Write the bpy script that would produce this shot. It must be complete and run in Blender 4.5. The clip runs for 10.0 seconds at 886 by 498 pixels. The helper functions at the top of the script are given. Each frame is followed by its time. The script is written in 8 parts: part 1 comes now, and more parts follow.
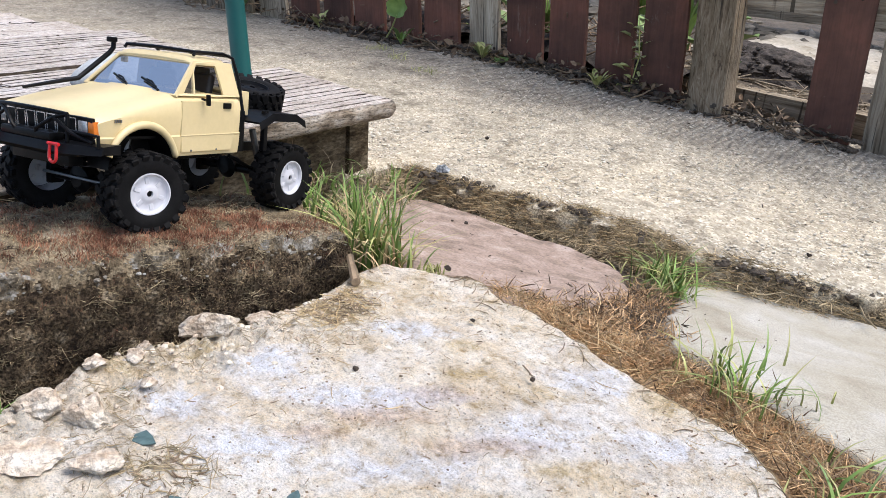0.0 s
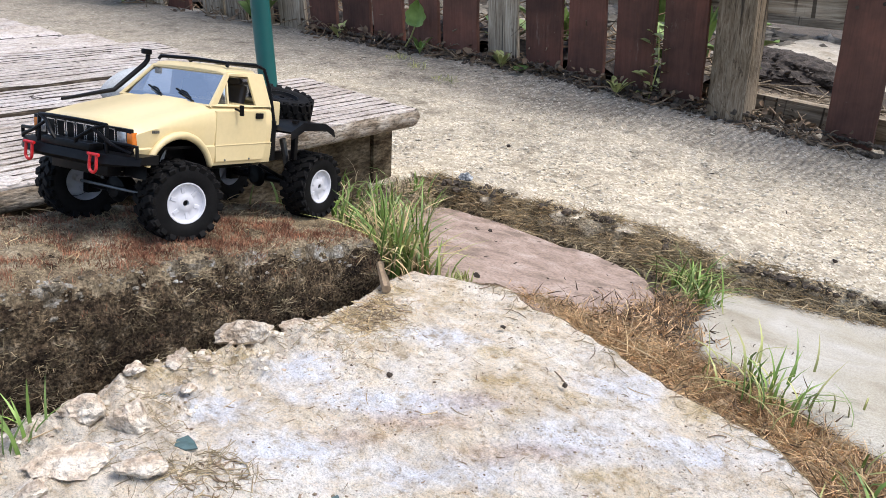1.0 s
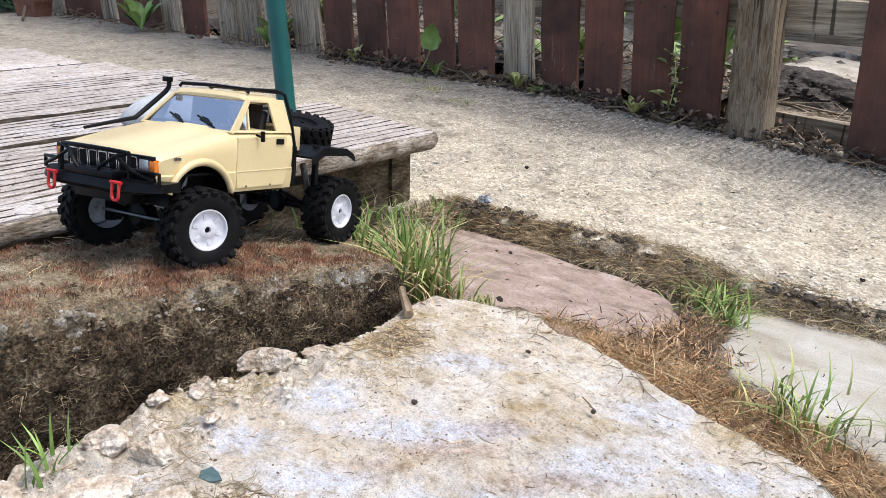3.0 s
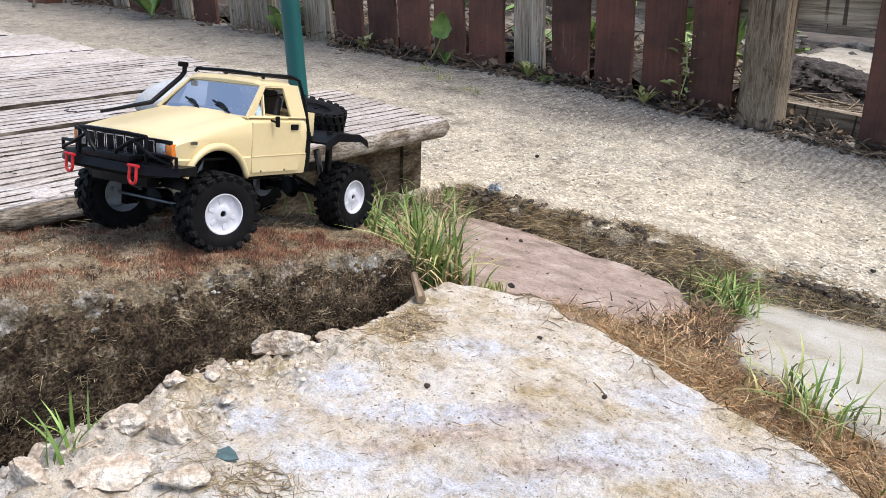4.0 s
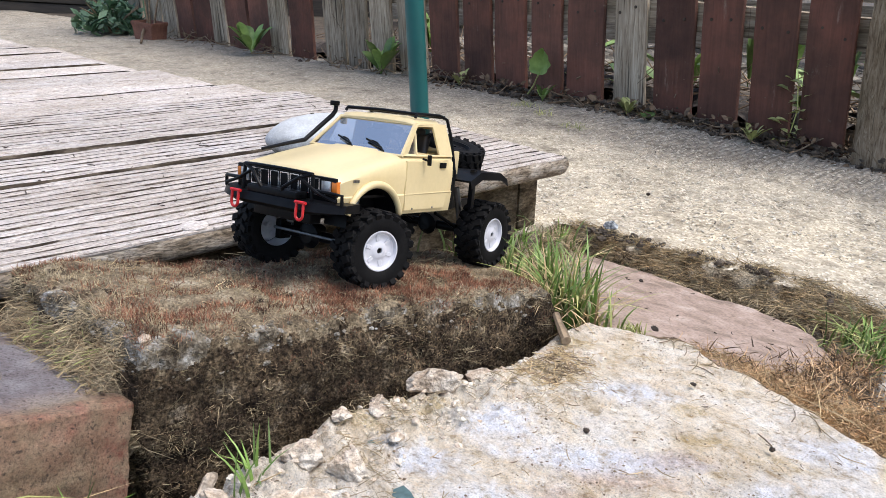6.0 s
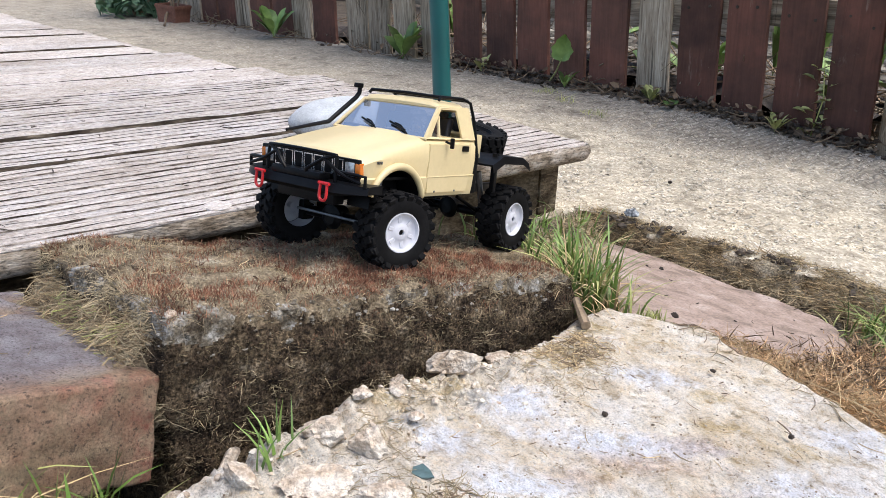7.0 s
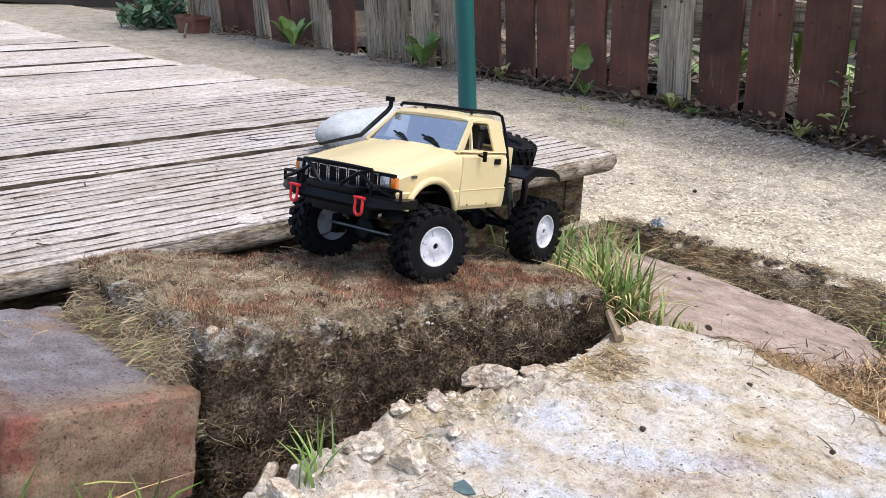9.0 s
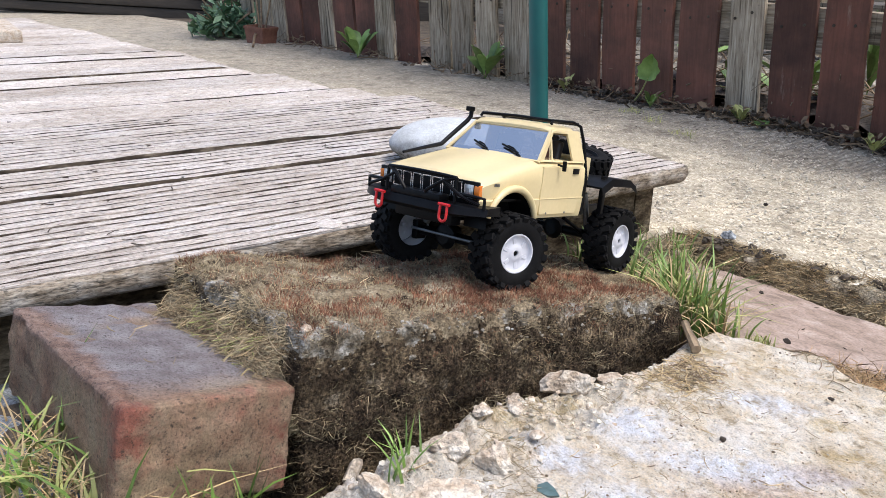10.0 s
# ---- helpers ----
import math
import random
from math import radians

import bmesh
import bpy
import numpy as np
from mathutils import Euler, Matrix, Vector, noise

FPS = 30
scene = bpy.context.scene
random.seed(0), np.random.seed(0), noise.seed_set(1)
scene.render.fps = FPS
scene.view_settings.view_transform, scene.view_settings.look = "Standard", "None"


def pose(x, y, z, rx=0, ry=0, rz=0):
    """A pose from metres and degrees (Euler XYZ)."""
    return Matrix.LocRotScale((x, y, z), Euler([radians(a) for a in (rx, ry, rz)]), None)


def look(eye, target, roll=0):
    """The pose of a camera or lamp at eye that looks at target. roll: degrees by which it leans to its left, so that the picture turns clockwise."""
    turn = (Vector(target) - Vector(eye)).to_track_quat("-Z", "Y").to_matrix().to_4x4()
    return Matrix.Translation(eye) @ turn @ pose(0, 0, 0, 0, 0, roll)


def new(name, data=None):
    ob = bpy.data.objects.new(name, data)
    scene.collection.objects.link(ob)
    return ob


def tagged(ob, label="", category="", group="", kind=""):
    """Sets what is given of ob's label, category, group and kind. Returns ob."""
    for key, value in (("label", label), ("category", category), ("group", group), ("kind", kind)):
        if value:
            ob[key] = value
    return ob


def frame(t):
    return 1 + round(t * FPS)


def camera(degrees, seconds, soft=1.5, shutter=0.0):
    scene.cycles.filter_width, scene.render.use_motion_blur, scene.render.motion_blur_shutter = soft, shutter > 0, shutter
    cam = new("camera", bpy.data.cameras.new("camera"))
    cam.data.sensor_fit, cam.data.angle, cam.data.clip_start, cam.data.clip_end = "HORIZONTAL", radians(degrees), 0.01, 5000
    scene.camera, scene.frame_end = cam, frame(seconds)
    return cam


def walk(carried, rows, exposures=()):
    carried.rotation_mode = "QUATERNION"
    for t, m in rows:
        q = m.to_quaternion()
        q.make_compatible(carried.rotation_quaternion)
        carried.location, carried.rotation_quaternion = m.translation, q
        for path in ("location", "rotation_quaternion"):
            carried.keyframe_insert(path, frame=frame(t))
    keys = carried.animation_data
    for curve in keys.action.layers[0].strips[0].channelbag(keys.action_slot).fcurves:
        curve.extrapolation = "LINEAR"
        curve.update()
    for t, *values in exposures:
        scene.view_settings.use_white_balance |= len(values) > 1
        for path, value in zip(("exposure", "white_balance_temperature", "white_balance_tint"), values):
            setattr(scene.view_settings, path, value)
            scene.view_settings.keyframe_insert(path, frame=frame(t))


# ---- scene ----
cam = camera(58.13, 10.0, 0.75)
PATH = [
    (0, 0, 0, 0.3, 66.26, 0.4, 38.05),
    (0.5, -0.0042, -0.0061, 0.3059, 66.65, 1.15, 38.48),
    (1, -0.0064, -0.0115, 0.3018, 66.84, 1.02, 38.92),
    (1.5, -0.0158, -0.0102, 0.3067, 67.35, 1.82, 38.96),
    (2, -0.0188, -0.008, 0.3058, 68.71, 2.75, 39.08),
    (2.5, -0.0155, -0.0089, 0.3033, 68.7, 2.3, 39.38),
    (4, -0.0159, -0.0164, 0.3, 67.7, 1.78, 40.32),
    (4.5, -0.0382, -0.0319, 0.3097, 68.57, 2.25, 41.56),
    (5, -0.0541, -0.0389, 0.311, 69.74, 2.93, 42.63),
    (5.5, -0.064, -0.0483, 0.3083, 70.32, 2.74, 43.99),
    (7, -0.0629, -0.0603, 0.3048, 69.31, 1.94, 46.89),
    (7.5, -0.0624, -0.0591, 0.3011, 69.08, 1.86, 46.57),
    (8, -0.0698, -0.0612, 0.3098, 69.5, 2.37, 46.42),
    (8.5, -0.0672, -0.0631, 0.3083, 69.67, 2.37, 46.79),
    (9, -0.0734, -0.0697, 0.31, 69.85, 2.49, 47.82),
    (9.5, -0.0786, -0.0874, 0.3126, 70.42, 2.72, 50.1),
    (10, -0.0767, -0.0937, 0.3131, 70.72, 2.69, 51.8),
]
walk(cam, [(t, pose(x, y, z, rx, ry, rz)) for t, x, y, z, rx, ry, rz in PATH], [(0, 0.93), (10, 0.93)])

# ---- world and light ----
world = bpy.data.worlds.new("sky")
scene.world = world
world.use_nodes = True
wt = world.node_tree
sky = wt.nodes.new("ShaderNodeTexSky")
sky.sky_type = "NISHITA"
sky.sun_disc = False
sky.sun_elevation, sky.sun_rotation = radians(64), radians(55)
sky.dust_density, sky.air_density = 3.0, 1.0
wt.links.new(sky.outputs[0], wt.nodes["Background"].inputs[0])
wt.nodes["Background"].inputs[1].default_value = 0.15
sun = new("sun", bpy.data.lights.new("sun", "SUN"))
sun.data.energy, sun.data.angle, sun.data.color = 1.2, radians(26), (1.0, 0.985, 0.96)
# azimuth from +y towards +x, as the sky's rotation is
AZ, EL = radians(55), radians(64)
SUN_FROM = Vector((math.sin(AZ) * math.cos(EL), math.cos(AZ) * math.cos(EL), math.sin(EL)))
sun.matrix_world = look(SUN_FROM * 30, (0, 0, 0))

# The garden falls gently along the fence; the things on the ground follow that slope.
SITE = pose(0, 0, 0, -1.99, 5.66, 0)
RNG = np.random.default_rng(7)


# ---- materials ----
def tree(name):
    m = bpy.data.materials.new(name)
    m.use_nodes = True
    nt = m.node_tree
    return m, nt, nt.nodes["Principled BSDF"]


def coords(nt, stretch=(1, 1, 1)):
    tc = nt.nodes.new("ShaderNodeTexCoord")
    mp = nt.nodes.new("ShaderNodeMapping")
    mp.inputs["Scale"].default_value = stretch
    nt.links.new(tc.outputs["Object"], mp.inputs["Vector"])
    return mp.outputs[0]


def own_coords(nt, stretch=(1, 1, 1)):
    """Object coordinates, shifted for each object so that no two boards share a pattern."""
    vec = coords(nt, stretch)
    oi = nt.nodes.new("ShaderNodeObjectInfo")
    sc = nt.nodes.new("ShaderNodeMath")
    sc.operation = "MULTIPLY"
    nt.links.new(oi.outputs["Random"], sc.inputs[0])
    sc.inputs[1].default_value = 37.0
    ad = nt.nodes.new("ShaderNodeVectorMath")
    nt.links.new(vec, ad.inputs[0])
    nt.links.new(sc.outputs[0], ad.inputs[1])
    return ad.outputs[0]


def tex_noise(nt, vec, scale, detail=4.0, rough=0.55, distort=0.0):
    n = nt.nodes.new("ShaderNodeTexNoise")
    n.inputs["Scale"].default_value, n.inputs["Detail"].default_value = scale, detail
    n.inputs["Roughness"].default_value, n.inputs["Distortion"].default_value = rough, distort
    nt.links.new(vec, n.inputs["Vector"])
    return n.outputs["Fac"]


def tex_cells(nt, vec, scale, out="Color", feature="F1"):
    n = nt.nodes.new("ShaderNodeTexVoronoi")
    n.feature = feature
    n.inputs["Scale"].default_value = scale
    nt.links.new(vec, n.inputs["Vector"])
    return n.outputs[out]


def ramp(nt, fac, stops):
    n = nt.nodes.new("ShaderNodeValToRGB")
    el = n.color_ramp.elements
    while len(el) < len(stops):
        el.new(0.5)
    for e, (p, c) in zip(el, stops):
        e.position = p
        e.color = (c[0], c[1], c[2], 1) if isinstance(c, tuple) else (c, c, c, 1)
    nt.links.new(fac, n.inputs[0])
    return n.outputs[0]


def mixc(nt, fac, a, b, blend="MIX"):
    n = nt.nodes.new("ShaderNodeMix")
    n.data_type, n.blend_type = "RGBA", blend
    for sock, v in ((n.inputs[0], fac), (n.inputs[6], a), (n.inputs[7], b)):
        if isinstance(v, bpy.types.NodeSocket):
            nt.links.new(v, sock)
        elif isinstance(v, tuple):
            sock.default_value = (v[0], v[1], v[2], 1)
        else:
            sock.default_value = v
    return n.outputs[2]


def relief(nt, bsdf, heights):
    """heights: (height socket, strength, distance) from coarse to fine."""
    last = None
    for h, s, d in heights:
        b = nt.nodes.new("ShaderNodeBump")
        b.inputs["Strength"].default_value, b.inputs["Distance"].default_value = s, d
        nt.links.new(h, b.inputs["Height"])
        if last:
            nt.links.new(last, b.inputs["Normal"])
        last = b.outputs[0]
    nt.links.new(last, bsdf.inputs["Normal"])


def own_tone(nt, col, low=0.85, high=1.15):
    """Each object (and each loose piece of a mesh) takes a slightly different tone."""
    oi = nt.nodes.new("ShaderNodeObjectInfo")
    ge = nt.nodes.new("ShaderNodeNewGeometry")
    ad = nt.nodes.new("ShaderNodeMath")
    ad.operation = "ADD"
    nt.links.new(oi.outputs["Random"], ad.inputs[0])
    nt.links.new(ge.outputs["Random Per Island"], ad.inputs[1])
    fr = nt.nodes.new("ShaderNodeMath")
    fr.operation = "FRACT"
    nt.links.new(ad.outputs[0], fr.inputs[0])
    return mixc(nt, 1.0, col, ramp(nt, fr.outputs[0], [(0, low), (1, high)]), "MULTIPLY")


def surface(name, stops, scale, fine=None, fine_stops=((0.3, 0.75), (0.7, 1.15)), rough=0.8, bumps=((200, 0.4, 0.002),), metal=0.0,
            stretch=(1, 1, 1), tone=(1, 1), spec=0.5, detail=5.0, distort=0.0):
    m, nt, b = tree(name)
    v = coords(nt, stretch)
    col = ramp(nt, tex_noise(nt, v, scale, detail, 0.6, distort), stops)
    if fine:
        col = mixc(nt, 1.0, col, ramp(nt, tex_noise(nt, v, fine, 4, 0.6), list(fine_stops)), "MULTIPLY")
    if tone != (1, 1):
        col = own_tone(nt, col, *tone)
    nt.links.new(col, b.inputs["Base Color"])
    b.inputs["Roughness"].default_value, b.inputs["Metallic"].default_value = rough, metal
    b.inputs["Specular IOR Level"].default_value = spec
    if bumps:
        relief(nt, b, [(tex_noise(nt, v, s, 4, 0.6), k, d) for s, k, d in bumps])
    return m


def path_material():
    m, nt, b = tree("exposed_aggregate_concrete")
    v = coords(nt)
    sep = nt.nodes.new("ShaderNodeSeparateColor")
    nt.links.new(tex_cells(nt, v, 340), sep.inputs[0])
    stones = ramp(nt, sep.outputs[0], [(0.0, (0.18, 0.145, 0.10)), (0.2, (0.37, 0.32, 0.235)), (0.55, (0.55, 0.50, 0.40)), (0.88, (0.67, 0.625, 0.52)), (1.0, (0.78, 0.75, 0.67))])
    cement = ramp(nt, tex_noise(nt, v, 120, 5), [(0.3, (0.29, 0.25, 0.185)), (0.7, (0.52, 0.475, 0.385))])
    col = mixc(nt, ramp(nt, tex_noise(nt, v, 110, 5), [(0.42, 0.0), (0.58, 1.0)]), cement, stones)
    # greyer concrete in a ragged band along the fence side and towards the far end
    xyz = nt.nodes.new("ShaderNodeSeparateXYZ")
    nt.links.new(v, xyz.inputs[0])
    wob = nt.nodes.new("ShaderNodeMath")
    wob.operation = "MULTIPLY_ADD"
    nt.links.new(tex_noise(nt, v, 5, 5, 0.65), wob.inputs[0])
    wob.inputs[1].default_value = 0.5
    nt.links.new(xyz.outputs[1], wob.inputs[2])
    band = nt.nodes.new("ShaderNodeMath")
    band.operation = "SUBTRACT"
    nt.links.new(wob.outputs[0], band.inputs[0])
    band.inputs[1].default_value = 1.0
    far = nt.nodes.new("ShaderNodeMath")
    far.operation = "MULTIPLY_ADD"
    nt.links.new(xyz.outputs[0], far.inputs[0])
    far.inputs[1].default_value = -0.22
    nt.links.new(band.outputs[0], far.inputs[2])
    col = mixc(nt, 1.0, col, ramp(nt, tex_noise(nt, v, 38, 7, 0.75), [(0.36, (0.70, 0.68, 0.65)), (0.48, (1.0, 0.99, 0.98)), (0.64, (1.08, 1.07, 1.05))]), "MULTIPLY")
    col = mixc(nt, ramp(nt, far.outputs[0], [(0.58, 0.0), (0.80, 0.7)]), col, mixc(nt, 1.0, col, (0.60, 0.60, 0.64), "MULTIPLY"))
    col = mixc(nt, 1.0, col, ramp(nt, tex_noise(nt, v, 3.5, 5, 0.65), [(0.28, (0.82, 0.815, 0.81)), (0.5, (1.02, 1.015, 1.01)), (0.75, (1.14, 1.11, 1.06))]), "MULTIPLY")
    col = mixc(nt, 1.0, col, ramp(nt, tex_noise(nt, v, 17, 7, 0.75, 0.3), [(0.36, (0.62, 0.60, 0.57)), (0.47, (0.98, 0.97, 0.95)), (0.62, (1.14, 1.12, 1.08))]), "MULTIPLY")
    col = mixc(nt, ramp(nt, tex_noise(nt, v, 330, 3), [(0.61, 0.0), (0.69, 0.42)]), col, (0.15, 0.12, 0.085))
    # ridges left by the float, across the path along its fence side
    wave = nt.nodes.new("ShaderNodeTexWave")
    wave.inputs["Scale"].default_value, wave.inputs["Distortion"].default_value = 23.0, 5.0
    wave.inputs["Detail"].default_value, wave.inputs["Detail Scale"].default_value = 3.0, 1.5
    nt.links.new(v, wave.inputs["Vector"])
    ridge = mixc(nt, ramp(nt, band.outputs[0], [(0.46, 0.0), (0.66, 1.0)]), (0.5, 0.5, 0.5), wave.outputs["Fac"])
    col = mixc(nt, 1.0, col, ramp(nt, ridge, [(0.1, 0.72), (0.5, 1.0), (0.9, 1.05)]), "MULTIPLY")
    nt.links.new(col, b.inputs["Base Color"])
    b.inputs["Roughness"].default_value = 0.85
    relief(nt, b, [(ridge, 0.5, 0.004), (tex_noise(nt, v, 80, 4), 0.35, 0.004), (tex_cells(nt, v, 340, "Distance"), 0.5, 0.002), (tex_noise(nt, v, 600, 3), 0.4, 0.0010)])
    return m


def decking_material():
    m, nt, b = tree("weathered_decking")
    v = coords(nt, (1, 0.10, 1))
    grain = tex_noise(nt, v, 620, 6, 0.7, 0.25)
    col = ramp(nt, grain, [(0.34, (0.29, 0.24, 0.20)), (0.44, (0.48, 0.43, 0.385)), (0.54, (0.61, 0.565, 0.53)), (0.68, (0.72, 0.69, 0.67))])
    # splits along the grain
    cracks = tex_noise(nt, coords(nt, (1, 0.035, 1)), 330, 4, 0.6, 0.15)
    col = mixc(nt, ramp(nt, cracks, [(0.31, 0.8), (0.345, 0.0)]), col, (0.055, 0.042, 0.032))
    # bleached and tan weathering in patches
    v2 = coords(nt, (1, 0.45, 1))
    col = mixc(nt, 1.0, col, ramp(nt, tex_noise(nt, v2, 8, 6, 0.65), [(0.33, (0.70, 0.65, 0.60)), (0.5, (0.95, 0.92, 0.89)), (0.68, (1.12, 1.13, 1.16))]), "MULTIPLY")
    col = mixc(nt, ramp(nt, tex_noise(nt, v2, 48, 6, 0.75), [(0.57, 0.0), (0.70, 0.6)]), col, (0.16, 0.128, 0.10))
    v3 = coords(nt, (1, 0.6, 1))
    col = mixc(nt, 1.0, col, ramp(nt, tex_noise(nt, v3, 300, 6, 0.78), [(0.37, 0.55), (0.47, 0.97), (0.62, 1.16)]), "MULTIPLY")
    col = mixc(nt, ramp(nt, tex_noise(nt, v3, 22, 6, 0.72), [(0.55, 0.0), (0.68, 0.4)]), col, (0.66, 0.65, 0.66))
    col = mixc(nt, ramp(nt, tex_noise(nt, v3, 160, 4, 0.7), [(0.64, 0.0), (0.69, 0.7)]), col, (0.07, 0.054, 0.042))
    col = own_tone(nt, col, 0.88, 1.12)
    nt.links.new(col, b.inputs["Base Color"])
    b.inputs["Roughness"].default_value = 0.8
    b.inputs["Specular IOR Level"].default_value = 0.3
    relief(nt, b, [(cracks, 0.8, 0.004), (grain, 0.7, 0.0016), (tex_noise(nt, v3, 420, 5, 0.75), 0.5, 0.0010)])
    return m


def timber_material(name, stops, paint=None, along=(1, 1, 0.06), swirl=0.6, broad=(1, 1, 0.22)):
    """Upright boards: grain along z; with paint, old stain that has worn through in streaks."""
    m, nt, b = tree(name)
    grain = tex_noise(nt, own_coords(nt, along), 150, 6, 0.68, swirl)
    col = ramp(nt, grain, stops)
    v1, v2 = own_coords(nt), own_coords(nt, broad)
    if paint:
        worn = tex_noise(nt, v2, 26, 7, 0.72)
        coat = ramp(nt, tex_noise(nt, v1, 6, 5, 0.65), [(0.34, (paint[0] * 0.62, paint[1] * 0.66, paint[2] * 0.70)), (0.5, paint), (0.66, (paint[0] * 1.6, paint[1] * 1.4, paint[2] * 1.35))])
        col = mixc(nt, ramp(nt, worn, [(0.63, 0.0), (0.74, 0.5)]), coat, col)
        col = mixc(nt, 1.0, col, ramp(nt, grain, [(0.32, 0.82), (0.5, 1.0), (0.66, 1.14)]), "MULTIPLY")
        col = mixc(nt, ramp(nt, tex_noise(nt, v1, 34, 5, 0.7), [(0.66, 0.0), (0.72, 0.4)]), col, (0.20, 0.165, 0.13))
    else:
        col = mixc(nt, 1.0, col, ramp(nt, tex_noise(nt, v2, 14, 5, 0.65), [(0.34, (0.55, 0.53, 0.47)), (0.5, (0.95, 0.92, 0.87)), (0.66, (1.2, 1.18, 1.14))]), "MULTIPLY")
        col = mixc(nt, ramp(nt, tex_noise(nt, v2, 44, 5, 0.7), [(0.62, 0.0), (0.68, 0.75)]), col, (0.05, 0.037, 0.026))
        split = tex_noise(nt, own_coords(nt, (1, 1, 0.025)), 62, 4, 0.6, 0.3)
        col = mixc(nt, ramp(nt, split, [(0.355, 0.85), (0.40, 0.0)]), col, (0.035, 0.026, 0.018))
    col = own_tone(nt, col, 0.75, 1.25)
    nt.links.new(col, b.inputs["Base Color"])
    b.inputs["Roughness"].default_value = 0.8 if paint else 0.88
    b.inputs["Specular IOR Level"].default_value = 0.25
    relief(nt, b, [(tex_noise(nt, v1, 45, 5, 0.7), 0.4, 0.004), (grain, 0.7, 0.003)])
    return m


def stain_mask(nt, vec, places, wobble, soft=(0.35, 1.0)):
    """1 inside the given ellipses (x, y, half lengths, turn), with a ragged outline."""
    total = None
    for x, y, rx, ry, turn in places:
        mp = nt.nodes.new("ShaderNodeMapping")
        mp.vector_type = "TEXTURE"
        mp.inputs["Location"].default_value = (x, y, 0)
        mp.inputs["Rotation"].default_value = (0, 0, radians(turn))
        mp.inputs["Scale"].default_value = (rx, ry, 10)
        nt.links.new(vec, mp.inputs["Vector"])
        ln = nt.nodes.new("ShaderNodeVectorMath")
        ln.operation = "LENGTH"
        nt.links.new(mp.outputs[0], ln.inputs[0])
        if total is None:
            total = ln.outputs["Value"]
        else:
            mn = nt.nodes.new("ShaderNodeMath")
            mn.operation = "MINIMUM"
            nt.links.new(total, mn.inputs[0])
            nt.links.new(ln.outputs["Value"], mn.inputs[1])
            total = mn.outputs[0]
    ad = nt.nodes.new("ShaderNodeMath")
    ad.operation = "MULTIPLY_ADD"
    nt.links.new(wobble, ad.inputs[0])
    ad.inputs[1].default_value = 2.6
    nt.links.new(total, ad.inputs[2])
    sb = nt.nodes.new("ShaderNodeMath")
    sb.operation = "SUBTRACT"
    nt.links.new(ad.outputs[0], sb.inputs[0])
    sb.inputs[1].default_value = 1.42
    return ramp(nt, sb.outputs[0], [(soft[0], 1.0), (soft[1], 0.0)])


BLUE = [(-0.341, 0.387, 0.038, 0.018, 47), (-0.372, 0.287, 0.033, 0.028, 46), (-0.304, 0.303, 0.083, 0.015, 45), (-0.371, 0.212, 0.033, 0.019, 44), (-0.212, 0.432, 0.037, 0.022, 46),
        (-0.202, 0.356, 0.044, 0.021, 45), (-0.241, 0.273, 0.059, 0.016, 44), (-0.146, 0.392, 0.033, 0.018, 45), (-0.317, 0.218, 0.038, 0.020, 45)]
OCHRE = [(-0.391, 0.364, 0.034, 0.025, 47), (-0.220, 0.400, 0.036, 0.014, 46), (-0.296, 0.401, 0.016, 0.011, 47), (-0.272, 0.375, 0.023, 0.010, 47), (-0.418, 0.263, 0.045, 0.019, 47),
         (-0.155, 0.457, 0.024, 0.022, 45), (-0.407, 0.418, 0.028, 0.015, 48), (-0.174, 0.337, 0.027, 0.010, 45), (-0.423, 0.204, 0.034, 0.019, 45), (-0.253, 0.248, 0.013, 0.006, 45)]
PINK = [(-0.282, 0.300, 0.057, 0.013, 45), (-0.220, 0.321, 0.049, 0.012, 44), (-0.270, 0.341, 0.034, 0.013, 45), (-0.298, 0.258, 0.026, 0.011, 43)]


